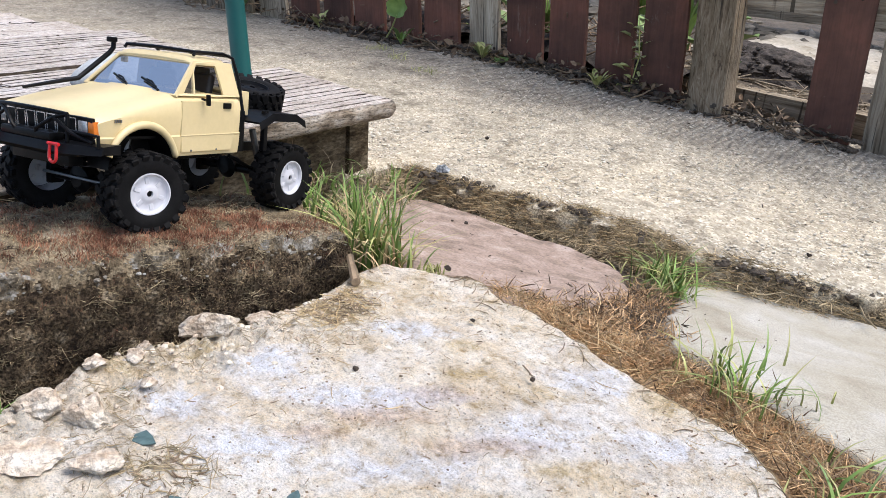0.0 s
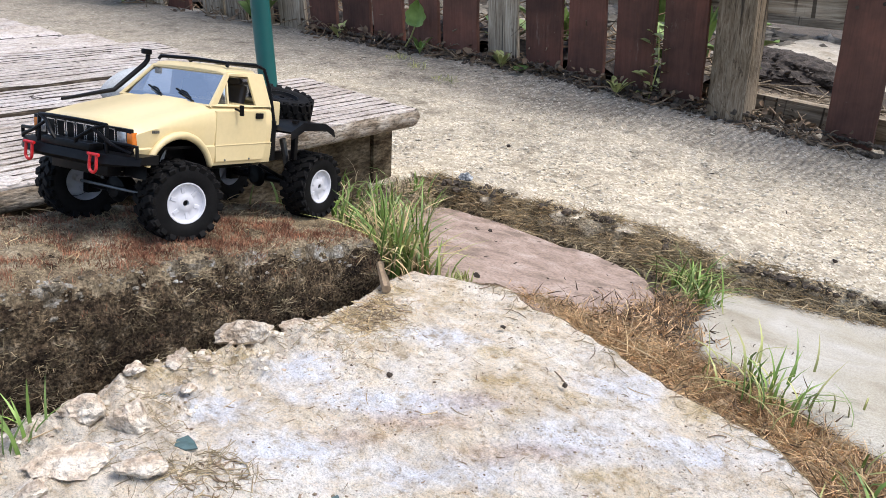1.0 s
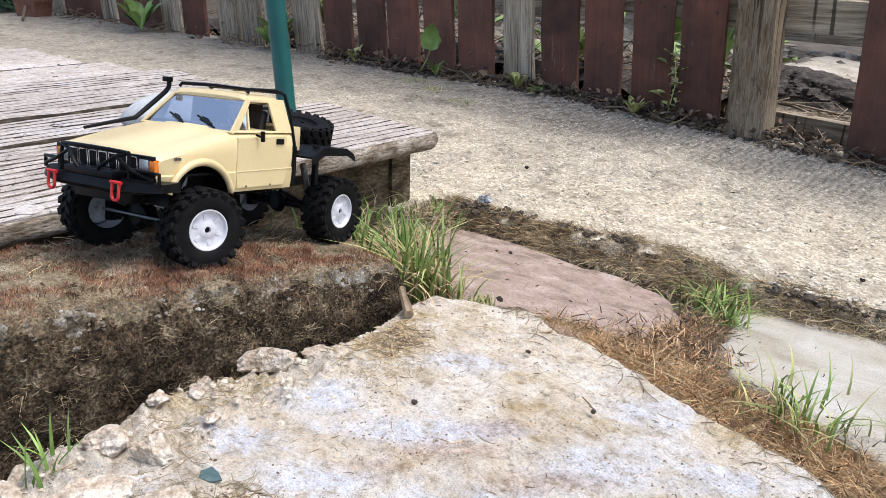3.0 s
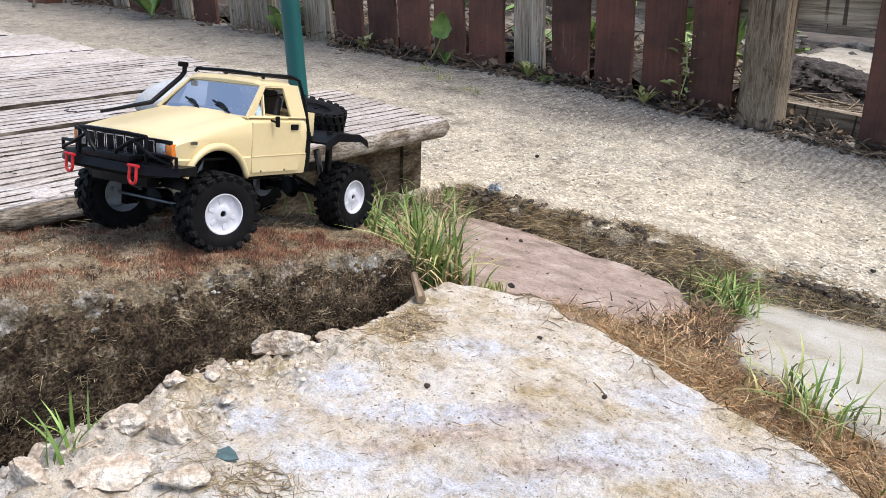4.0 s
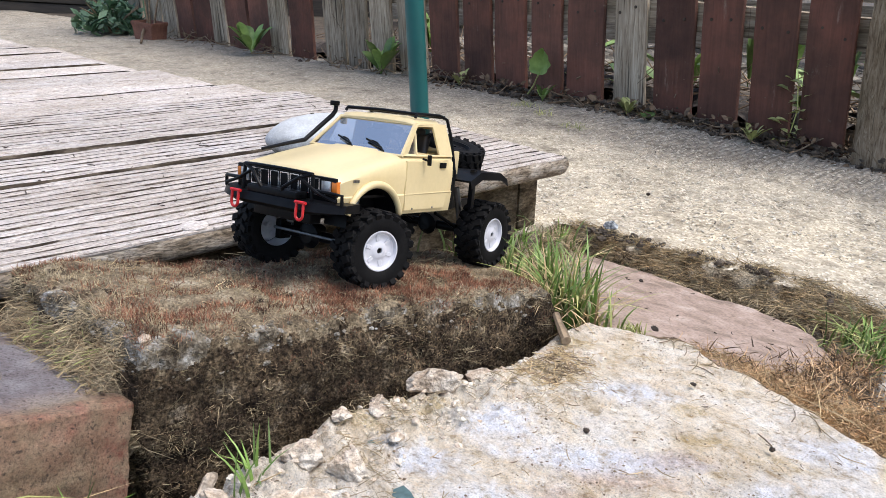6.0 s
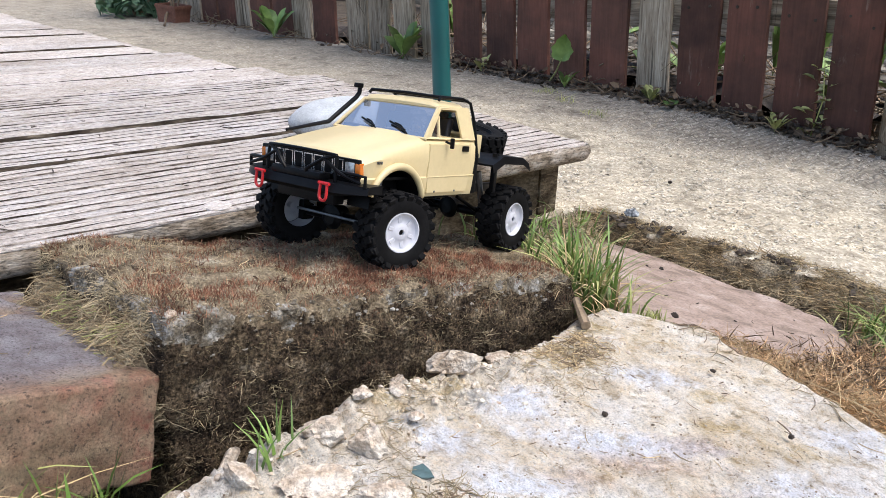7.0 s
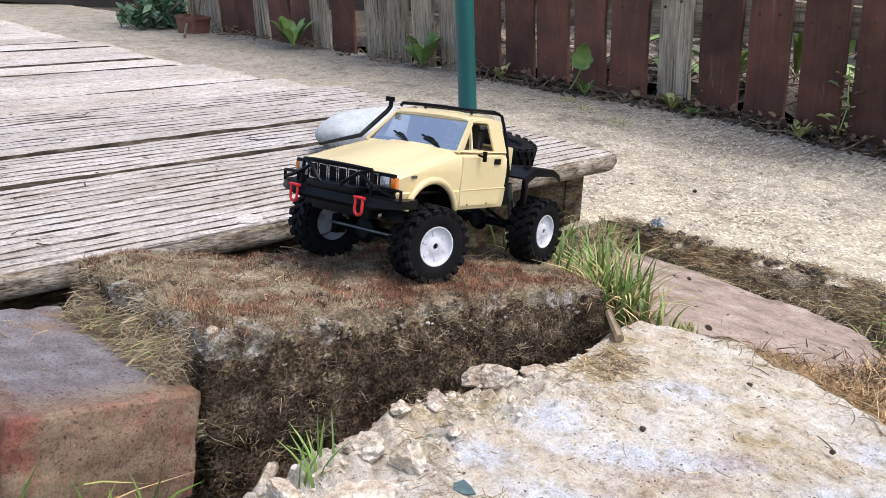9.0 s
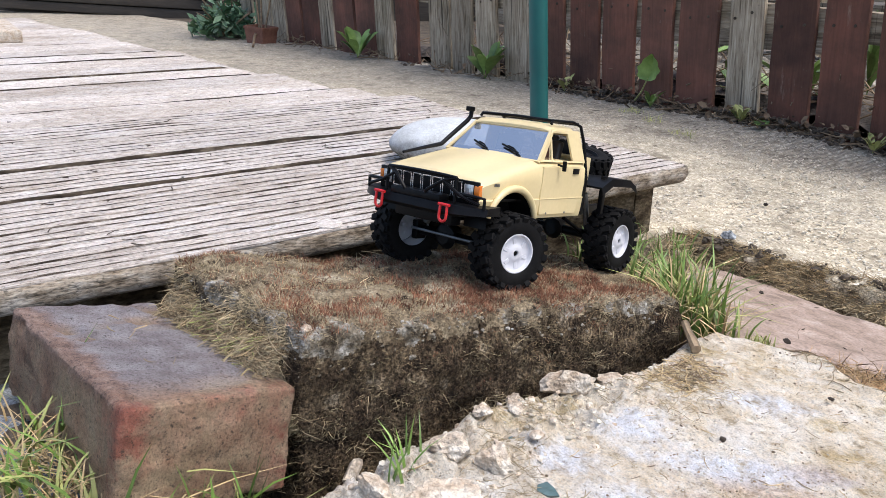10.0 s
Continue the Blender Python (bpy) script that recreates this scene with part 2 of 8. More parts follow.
def limestone_material():
    m, nt, b = tree("worn_limestone")
    v = coords(nt)
    wob = tex_noise(nt, v, 42, 7, 0.75, 0.5)
    col = ramp(nt, tex_noise(nt, v, 21, 8, 0.72, 0.6), [(0.32, (0.50, 0.40, 0.255)), (0.42, (0.69, 0.595, 0.45)), (0.52, (0.775, 0.70, 0.585)), (0.64, (0.82, 0.77, 0.69)), (0.8, (0.86, 0.83, 0.78))])
    # crumbly tan skin towards the broken side
    sep = nt.nodes.new("ShaderNodeSeparateXYZ")
    nt.links.new(v, sep.inputs[0])
    side = nt.nodes.new("ShaderNodeMath")
    side.operation = "MULTIPLY_ADD"
    nt.links.new(wob, side.inputs[0])
    side.inputs[1].default_value = -0.14
    nt.links.new(sep.outputs[0], side.inputs[2])
    shift = nt.nodes.new("ShaderNodeMath")
    shift.operation = "ADD"
    nt.links.new(side.outputs[0], shift.inputs[0])
    shift.inputs[1].default_value = 0.55
    col = mixc(nt, ramp(nt, shift.outputs[0], [(0.045, 0.85), (0.095, 0.0)]), col, ramp(nt, tex_noise(nt, v, 65, 7, 0.75), [(0.34, (0.48, 0.38, 0.265)), (0.5, (0.73, 0.645, 0.53)), (0.66, (0.82, 0.77, 0.695))]))
    haze = tex_noise(nt, v, 9, 6, 0.7, 0.4)
    col = mixc(nt, ramp(nt, haze, [(0.47, 0.0), (0.59, 0.6)]), col, (0.765, 0.768, 0.78))
    ochre = stain_mask(nt, v, OCHRE, wob, (0.10, 1.0))
    col = mixc(nt, ochre, col, mixc(nt, 1.0, col, ramp(nt, tex_noise(nt, v, 110, 6, 0.75), [(0.35, (0.54, 0.45, 0.28)), (0.5, (0.84, 0.76, 0.56)), (0.65, (1.0, 0.95, 0.85))]), "MULTIPLY"))
    blue = stain_mask(nt, v, BLUE, wob, (0.25, 1.15))
    col = mixc(nt, blue, col, ramp(nt, tex_noise(nt, v, 80, 7, 0.78), [(0.36, (0.66, 0.64, 0.635)), (0.46, (0.725, 0.745, 0.80)), (0.62, (0.81, 0.825, 0.88))]))
    off = coords(nt)
    off.node.inputs["Location"].default_value = (3.1, 1.7, 0.4)
    col = mixc(nt, ramp(nt, tex_noise(nt, off, 95, 7, 0.7, 0.6), [(0.515, 0.0), (0.545, 0.32)]), col, (0.80, 0.775, 0.72))
    col = mixc(nt, ramp(nt, tex_noise(nt, off, 60, 8, 0.75, 0.8), [(0.40, 0.55), (0.445, 0.0)]), col, mixc(nt, 1.0, col, (0.78, 0.68, 0.54), "MULTIPLY"))
    pink = stain_mask(nt, v, PINK, wob, (0.05, 1.0))
    col = mixc(nt, pink, col, mixc(nt, 1.0, col, ramp(nt, tex_noise(nt, v, 190, 5, 0.7), [(0.38, (0.55, 0.46, 0.42)), (0.62, (0.98, 0.90, 0.86))]), "MULTIPLY"))
    col = mixc(nt, 1.0, col, ramp(nt, tex_noise(nt, v, 260, 7, 0.8), [(0.36, 0.62), (0.45, 0.98), (0.66, 1.14)]), "MULTIPLY")
    col = mixc(nt, 1.0, col, ramp(nt, tex_noise(nt, off, 120, 7, 0.75, 0.4), [(0.37, (0.64, 0.57, 0.47)), (0.445, (0.97, 0.955, 0.935)), (0.6, (1.08, 1.08, 1.08))]), "MULTIPLY")
    col = mixc(nt, 1.0, col, ramp(nt, tex_noise(nt, v, 900, 5, 0.75), [(0.36, 0.60), (0.47, 1.0), (0.62, 1.15)]), "MULTIPLY")
    col = mixc(nt, 1.0, col, ramp(nt, tex_noise(nt, v, 15, 6, 0.75, 0.5), [(0.36, (0.82, 0.77, 0.69)), (0.48, (1.0, 0.98, 0.96)), (0.6, (1.04, 1.04, 1.04))]), "MULTIPLY")
    col = mixc(nt, ramp(nt, tex_noise(nt, v, 75, 8, 0.8), [(0.58, 0.0), (0.66, 0.8)]), col, ramp(nt, tex_noise(nt, v, 20, 3), [(0.4, (0.24, 0.18, 0.11)), (0.6, (0.38, 0.32, 0.22))]))
    dots = ramp(nt, tex_cells(nt, v, 260, "Distance"), [(0.10, 1.0), (0.20, 0.0)])
    col = mixc(nt, mixc(nt, 1.0, dots, ramp(nt, tex_noise(nt, v, 40, 4), [(0.56, 0.0), (0.64, 0.55)]), "MULTIPLY"), col, (0.16, 0.12, 0.085))
    specks = ramp(nt, tex_cells(nt, v, 300, "Distance"), [(0.10, 1.0), (0.2, 0.0)])
    col = mixc(nt, mixc(nt, 1.0, specks, ramp(nt, tex_noise(nt, v, 26, 3), [(0.48, 0.0), (0.6, 0.9)]), "MULTIPLY"), col, (0.84, 0.82, 0.79))
    nt.links.new(col, b.inputs["Base Color"])
    b.inputs["Roughness"].default_value = 0.85
    b.inputs["Specular IOR Level"].default_value = 0.35
    relief(nt, b, [(tex_noise(nt, v, 60, 8, 0.8), 0.8, 0.008), (tex_noise(nt, v, 700, 6, 0.8), 0.8, 0.0015)])
    return m


def brick_material():
    m, nt, b = tree("weathered_brick")
    v = coords(nt)
    col = ramp(nt, tex_noise(nt, v, 22, 6, 0.65, 0.3), [(0.32, (0.22, 0.118, 0.072)), (0.46, (0.37, 0.218, 0.138)), (0.58, (0.46, 0.295, 0.195)), (0.70, (0.54, 0.39, 0.28))])
    red = ramp(nt, tex_noise(nt, v, 17, 4), [(0.60, 0.0), (0.74, 0.7)])
    col = mixc(nt, red, col, (0.45, 0.115, 0.075))
    dust = ramp(nt, tex_noise(nt, v, 38, 6, 0.7), [(0.42, 0.0), (0.62, 0.65)])
    col = mixc(nt, dust, col, (0.40, 0.315, 0.20))
    col = mixc(nt, 1.0, col, ramp(nt, tex_noise(nt, v, 240, 6, 0.75), [(0.36, 0.75), (0.5, 1.0), (0.66, 1.15)]), "MULTIPLY")
    # the bed face is burnt to a purple grey, up to a ragged line near the end
    sep = nt.nodes.new("ShaderNodeSeparateXYZ")
    nt.links.new(v, sep.inputs[0])
    wob = tex_noise(nt, v, 30, 5, 0.65)
    edge = nt.nodes.new("ShaderNodeMath")
    edge.operation = "MULTIPLY_ADD"
    nt.links.new(wob, edge.inputs[0])
    edge.inputs[1].default_value = 0.030
    nt.links.new(sep.outputs[0], edge.inputs[2])
    face = mixc(nt, 1.0, ramp(nt, sep.outputs[2], [(0.0295, 0.0), (0.0305, 1.0)]), ramp(nt, edge.outputs[0], [(0.084, 1.0), (0.112, 0.0)]), "MULTIPLY")
    burnt = ramp(nt, tex_noise(nt, v, 40, 6, 0.7), [(0.36, (0.25, 0.205, 0.20)), (0.5, (0.345, 0.305, 0.312)), (0.64, (0.44, 0.41, 0.425))])
    col = mixc(nt, face, col, burnt)
    # paler, rubbed band along the near arris of that face
    rub = nt.nodes.new("ShaderNodeMath")
    rub.operation = "MULTIPLY_ADD"
    nt.links.new(tex_noise(nt, v, 45, 5, 0.7), rub.inputs[0])
    rub.inputs[1].default_value = 0.030
    nt.links.new(sep.outputs[1], rub.inputs[2])
    low = nt.nodes.new("ShaderNodeMath")
    low.operation = "ADD"
    nt.links.new(rub.outputs[0], low.inputs[0])
    low.inputs[1].default_value = 0.1
    band = mixc(nt, 1.0, ramp(nt, low.outputs[0], [(0.074, 0.85), (0.084, 0.0)]), ramp(nt, sep.outputs[2], [(0.0225, 0.0), (0.0285, 1.0)]), "MULTIPLY")
    col = mixc(nt, band, col, ramp(nt, tex_noise(nt, v, 130, 6, 0.7), [(0.35, (0.16, 0.085, 0.055)), (0.5, (0.33, 0.19, 0.13)), (0.65, (0.46, 0.31, 0.23))]))
    red = stain_mask(nt, v, [(0.106, -0.048, 0.013, 0.017, 0), (0.108, 0.050, 0.012, 0.014, 0)], tex_noise(nt, v, 90, 7, 0.8), (0.15, 0.95))
    red = mixc(nt, 1.0, red, ramp(nt, tex_noise(nt, v, 28, 5, 0.7), [(0.42, 0.0), (0.54, 0.85)]), "MULTIPLY")
    col = mixc(nt, red, col, ramp(nt, tex_noise(nt, v, 160, 5), [(0.35, (0.28, 0.075, 0.05)), (0.65, (0.46, 0.15, 0.10))]))
    col = mixc(nt, 1.0, col, ramp(nt, tex_noise(nt, v, 620, 6, 0.8), [(0.37, 0.48), (0.47, 0.97), (0.62, 1.28)]), "MULTIPLY")
    col = mixc(nt, ramp(nt, tex_noise(nt, v, 330, 5, 0.7), [(0.585, 0.0), (0.64, 0.85)]), col, (0.07, 0.047, 0.034))
    nt.links.new(col, b.inputs["Base Color"])
    b.inputs["Roughness"].default_value = 0.62
    relief(nt, b, [(tex_noise(nt, v, 110, 8, 0.85), 0.8, 0.006), (tex_noise(nt, v, 800, 5, 0.8), 1.0, 0.002)])
    return m


def pebble_material():
    """Bleached pebble with speckles; grey-brown lichen tones on its flank also paint the shaded underside, up to a
    ragged line.
    """
    m, nt, b = tree("shaded_lichen_pebble")
    v = coords(nt)
    col = ramp(nt, tex_noise(nt, v, 24, 6, 0.65), [(0.32, (0.44, 0.445, 0.44)), (0.5, (0.54, 0.555, 0.565)), (0.68, (0.61, 0.63, 0.645))])
    sep = nt.nodes.new("ShaderNodeSeparateXYZ")
    nt.links.new(v, sep.inputs[0])
    shade_line = nt.nodes.new("ShaderNodeMath")
    shade_line.operation = "MULTIPLY_ADD"
    nt.links.new(tex_noise(nt, v, 34, 7, 0.75), shade_line.inputs[0])
    shade_line.inputs[1].default_value = 0.060
    nt.links.new(sep.outputs[2], shade_line.inputs[2])
    lichen = ramp(nt, tex_noise(nt, v, 160, 6, 0.75), [(0.36, (0.06, 0.053, 0.038)), (0.5, (0.165, 0.152, 0.122)), (0.64, (0.36, 0.35, 0.32))])
    # underside shade put into the colour, mottled with lichen
    col = mixc(nt, ramp(nt, shade_line.outputs[0], [(0.021, 0.95), (0.040, 0.0)]), col, lichen)
    col = mixc(nt, ramp(nt, tex_noise(nt, v, 210, 6, 0.78), [(0.60, 0.0), (0.68, 0.75)]), col, (0.20, 0.185, 0.155))
    col = mixc(nt, 1.0, col, ramp(nt, tex_noise(nt, v, 420, 4, 0.7), [(0.36, 0.8), (0.6, 1.06)]), "MULTIPLY")
    nt.links.new(col, b.inputs["Base Color"])
    b.inputs["Roughness"].default_value = 0.9
    b.inputs["Specular IOR Level"].default_value = 0.25
    relief(nt, b, [(tex_noise(nt, v, 70, 5, 0.7), 0.5, 0.003), (tex_noise(nt, v, 350, 5, 0.7), 0.6, 0.0012)])
    return m


def glass_material():
    m = bpy.data.materials.new("clear_plastic")
    m.use_nodes = True
    nt = m.node_tree
    nt.nodes.remove(nt.nodes["Principled BSDF"])
    tr, gl, mx, fr = (nt.nodes.new(k) for k in ("ShaderNodeBsdfTransparent", "ShaderNodeBsdfGlossy", "ShaderNodeMixShader", "ShaderNodeFresnel"))
    tr.inputs[0].default_value = (0.80, 0.83, 0.86, 1)
    gl.inputs["Roughness"].default_value = 0.03
    fr.inputs[0].default_value = 18.0
    nt.links.new(fr.outputs[0], mx.inputs[0])
    nt.links.new(tr.outputs[0], mx.inputs[1])
    nt.links.new(gl.outputs[0], mx.inputs[2])
    nt.links.new(mx.outputs[0], nt.nodes["Material Output"].inputs[0])
    return m


M_PATH, M_DECK, M_LIME, M_BRICK, M_GLASS = path_material(), decking_material(), limestone_material(), brick_material(), glass_material()
GREY_GRAIN = [(0.30, (0.09, 0.068, 0.048)), (0.44, (0.255, 0.208, 0.155)), (0.58, (0.40, 0.345, 0.27)), (0.75, (0.52, 0.475, 0.40))]
M_GREY = timber_material("bare_grey_timber", GREY_GRAIN)
M_LEVEL = timber_material("bare_grey_level_timber", GREY_GRAIN, None, (0.06, 1, 1), 0.6, (0.22, 1, 1))
M_GNARL = timber_material("gnarled_grey_timber", [(0.30, (0.095, 0.066, 0.042)), (0.44, (0.235, 0.178, 0.12)), (0.58, (0.36, 0.295, 0.215)), (0.75, (0.49, 0.43, 0.345))], None, (1, 1, 0.12), 2.0, (1, 1, 0.45))
M_BROWN = timber_material("brown_stained_timber", GREY_GRAIN, (0.125, 0.060, 0.043))
M_GROOVE = surface("dark_groove_timber", [(0.36, (0.025, 0.019, 0.014)), (0.50, (0.075, 0.060, 0.047)), (0.62, (0.28, 0.24, 0.20))], 110, 420, stretch=(1, 0.3, 1), rough=0.95, spec=0.1)
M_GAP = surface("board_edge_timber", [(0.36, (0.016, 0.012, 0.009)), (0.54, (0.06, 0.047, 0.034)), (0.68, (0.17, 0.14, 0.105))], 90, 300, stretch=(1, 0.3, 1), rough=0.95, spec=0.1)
M_NOSE = surface("worn_board_nose", [(0.34, (0.10, 0.076, 0.053)), (0.43, (0.215, 0.172, 0.126)), (0.53, (0.34, 0.29, 0.23)), (0.67, (0.50, 0.455, 0.40))], 80, 480, ((0.36, 0.45), (0.47, 0.98), (0.62, 1.22)), stretch=(1, 0.35, 1), bumps=((120, 0.9, 0.004), (520, 0.8, 0.0018)), detail=9, rough=0.88, spec=0.2)
M_BEARER = surface("damp_timber", [(0.32, (0.03, 0.021, 0.013)), (0.45, (0.085, 0.064, 0.040)), (0.57, (0.155, 0.122, 0.080)), (0.70, (0.27, 0.225, 0.16))], 48, 320, ((0.34, 0.45), (0.66, 1.3)), stretch=(1, 0.4, 1), bumps=((60, 0.8, 0.006), (260, 0.8, 0.003)), detail=8, rough=0.95, spec=0.1)
M_SOIL = surface("soil", [(0.3, (0.035, 0.026, 0.018)), (0.5, (0.075, 0.057, 0.04)), (0.7, (0.13, 0.10, 0.07))], 18, 160, bumps=((30, 0.7, 0.01), (240, 0.7, 0.003)))
M_RED = surface("red_sandstone", [(0.36, (0.22, 0.165, 0.128)), (0.46, (0.30, 0.222, 0.178)), (0.56, (0.365, 0.275, 0.225)), (0.68, (0.43, 0.345, 0.295))], 34, 330, ((0.36, 0.72), (0.5, 1.0), (0.64, 1.16)), bumps=((60, 0.6, 0.004), (420, 0.6, 0.0014)), detail=8, distort=0.5)
M_PALE = surface("pale_sandstone", [(0.3, (0.30, 0.265, 0.20)), (0.45, (0.40, 0.37, 0.30)), (0.58, (0.44, 0.415, 0.36)), (0.7, (0.50, 0.485, 0.44))], 11, 700, ((0.36, 0.72), (0.62, 1.12)), bumps=((40, 0.4, 0.004), (300, 0.4, 0.0012)), distort=0.5)
M_SLAB = surface("mossy_concrete", [(0.32, (0.018, 0.012, 0.008)), (0.45, (0.055, 0.038, 0.024)), (0.58, (0.115, 0.085, 0.053)), (0.72, (0.23, 0.19, 0.14))], 60, 420, ((0.37, 0.25), (0.5, 0.9), (0.64, 2.0)), bumps=((70, 0.9, 0.008), (300, 0.9, 0.004)), detail=8, rough=0.95, spec=0.2)
M_MAT = surface("matted_moss_ground", [(0.34, (0.075, 0.054, 0.034)), (0.46, (0.185, 0.142, 0.092)), (0.58, (0.30, 0.242, 0.162)), (0.70, (0.43, 0.375, 0.275))], 46, 520, ((0.36, 0.5), (0.64, 1.3)), bumps=((120, 0.9, 0.006), (500, 0.8, 0.002)), detail=7, rough=0.95, spec=0.2)
M_ARRIS = surface("lichened_concrete", [(0.36, (0.06, 0.046, 0.032)), (0.47, (0.16, 0.135, 0.10)), (0.57, (0.29, 0.27, 0.235)), (0.68, (0.46, 0.45, 0.425))], 85, 600, ((0.36, 0.5), (0.62, 1.25)), bumps=((90, 0.9, 0.006), (350, 0.8, 0.002)), detail=8, rough=0.95, spec=0.2)
M_PEBBLE = pebble_material()
M_CHALK = surface("pinkish_mortar", [(0.32, (0.40, 0.29, 0.19)), (0.45, (0.58, 0.47, 0.36)), (0.58, (0.68, 0.60, 0.50)), (0.72, (0.76, 0.70, 0.62))], 60, 300, ((0.34, 0.6), (0.6, 1.1)), bumps=((110, 0.9, 0.005), (450, 0.7, 0.0014)), tone=(0.8, 1.06), detail=7)
M_POST = surface("green_coated_steel", [(0.3, (0.004, 0.075, 0.072)), (0.7, (0.006, 0.115, 0.108))], 12, rough=0.45, bumps=((60, 0.06, 0.001),))
M_GRASS = surface("grass_blade", [(0.3, (0.085, 0.16, 0.026)), (0.7, (0.22, 0.33, 0.075))], 30, rough=0.5, bumps=(), tone=(0.6, 1.35))
M_LIMEGRASS = surface("pale_grass_blade", [(0.3, (0.25, 0.28, 0.075)), (0.7, (0.48, 0.47, 0.19))], 30, rough=0.55, bumps=(), tone=(0.6, 1.3))
M_STRAW = surface("dry_straw", [(0.3, (0.34, 0.23, 0.105)), (0.7, (0.68, 0.53, 0.31))], 30, rough=0.7, bumps=(), tone=(0.5, 1.4))
M_RUST = surface("orange_dry_grass", [(0.3, (0.44, 0.26, 0.125)), (0.7, (0.78, 0.55, 0.31))], 30, rough=0.7, bumps=(), tone=(0.5, 1.4))
M_HAY = surface("matted_dead_moss", [(0.3, (0.22, 0.168, 0.095)), (0.7, (0.55, 0.45, 0.29))], 30, rough=0.85, bumps=(), tone=(0.45, 1.4), spec=0.2)
M_MOSS = surface("dark_moss", [(0.36, (0.035, 0.024, 0.014)), (0.5, (0.12, 0.085, 0.05)), (0.64, (0.27, 0.20, 0.12))], 25, rough=0.9, bumps=(), tone=(0.25, 1.8), spec=0.2)
M_REDMOSS = surface("red_moss_stems", [(0.36, (0.11, 0.044, 0.028)), (0.64, (0.40, 0.190, 0.115))], 60, rough=0.8, bumps=(), tone=(0.45, 1.5), spec=0.2)
M_MATBLADE = surface("brown_moss_blade", [(0.36, (0.15, 0.098, 0.056)), (0.64, (0.42, 0.305, 0.185))], 40, rough=0.9, bumps=(), tone=(0.4, 1.5), spec=0.2)
M_FIBRE = surface("moss_fibre", [(0.36, (0.14, 0.115, 0.062)), (0.64, (0.38, 0.325, 0.20))], 40, rough=0.9, bumps=(), tone=(0.4, 1.5), spec=0.2)
M_THATCH = surface("matted_straw", [(0.36, (0.12, 0.072, 0.038)), (0.47, (0.31, 0.20, 0.11)), (0.58, (0.48, 0.34, 0.20)), (0.70, (0.62, 0.49, 0.32))], 70, 600, ((0.36, 0.45), (0.64, 1.3)), bumps=((110, 0.9, 0.006), (500, 0.9, 0.002)), detail=7, rough=0.95, spec=0.2)
M_TURF = surface("dead_turf", [(0.34, (0.09, 0.07, 0.046)), (0.46, (0.25, 0.20, 0.135)), (0.58, (0.42, 0.355, 0.25)), (0.70, (0.56, 0.50, 0.38))], 60, 480, ((0.36, 0.45), (0.64, 1.35)), bumps=((90, 0.9, 0.006), (420, 0.9, 0.002)), detail=7, rough=0.95, spec=0.15)
M_TWIG = surface("dry_twig", [(0.3, (0.13, 0.085, 0.05)), (0.7, (0.30, 0.22, 0.14))], 60, 300, rough=0.85, tone=(0.5, 1.4))
M_LEAF = surface("green_weed_leaf", [(0.3, (0.085, 0.165, 0.03)), (0.7, (0.23, 0.34, 0.09))], 25, rough=0.45, bumps=((150, 0.3, 0.001),), tone=(0.6, 1.35))
M_BLUELEAF = surface("bluish_shrub_leaf", [(0.3, (0.035, 0.085, 0.04)), (0.7, (0.12, 0.21, 0.11))], 25, rough=0.55, bumps=(), tone=(0.5, 1.4))
M_DEAD = surface("dead_leaf", [(0.3, (0.06, 0.038, 0.022)), (0.7, (0.24, 0.16, 0.095))], 50, rough=0.85, bumps=((200, 0.4, 0.001),), tone=(0.45, 1.5))
M_TEAL = surface("teal_glazed_shard", [(0.3, (0.045, 0.085, 0.085)), (0.7, (0.10, 0.16, 0.16))], 60, 300, rough=0.35)
M_GRAVEL = surface("gravel_grain", [(0.3, (0.42, 0.37, 0.29)), (0.7, (0.68, 0.63, 0.54))], 60, rough=0.85, bumps=(), tone=(0.6, 1.25))
# darker copy of the gravel; shade behind the fence is in its colour
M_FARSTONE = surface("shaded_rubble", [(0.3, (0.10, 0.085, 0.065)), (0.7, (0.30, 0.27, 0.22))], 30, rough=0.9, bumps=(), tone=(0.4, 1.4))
M_SAND = surface("pale_sandy_ground", [(0.3, (0.30, 0.255, 0.19)), (0.5, (0.48, 0.43, 0.35)), (0.7, (0.60, 0.56, 0.49))], 14, 120, bumps=((40, 0.6, 0.008),), detail=7)
M_NET = surface("greyish_plastic_net", [(0.35, (0.03, 0.04, 0.05)), (0.65, (0.45, 0.48, 0.50))], 200, rough=0.6)
M_SPECK = surface("dark_debris", [(0.3, (0.022, 0.016, 0.012)), (0.7, (0.07, 0.05, 0.035))], 90, rough=0.9, tone=(0.6, 1.4))
M_TERRA = surface("terracotta", [(0.3, (0.16, 0.065, 0.04)), (0.7, (0.27, 0.125, 0.085))], 20, 150, rough=0.8)
M_DARKWOOD = surface("dark_wood", [(0.3, (0.025, 0.019, 0.014)), (0.7, (0.07, 0.055, 0.042))], 20, 150, stretch=(1, 0.1, 1), rough=0.8)
M_FABRIC = surface("grey_weed_fabric", [(0.3, (0.11, 0.12, 0.135)), (0.7, (0.25, 0.27, 0.29))], 25, 500, ((0.4, 0.5), (0.6, 1.3)), rough=0.8)
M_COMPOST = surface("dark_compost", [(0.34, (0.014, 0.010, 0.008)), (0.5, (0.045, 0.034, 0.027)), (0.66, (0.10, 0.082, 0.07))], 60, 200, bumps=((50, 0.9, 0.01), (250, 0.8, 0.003)))

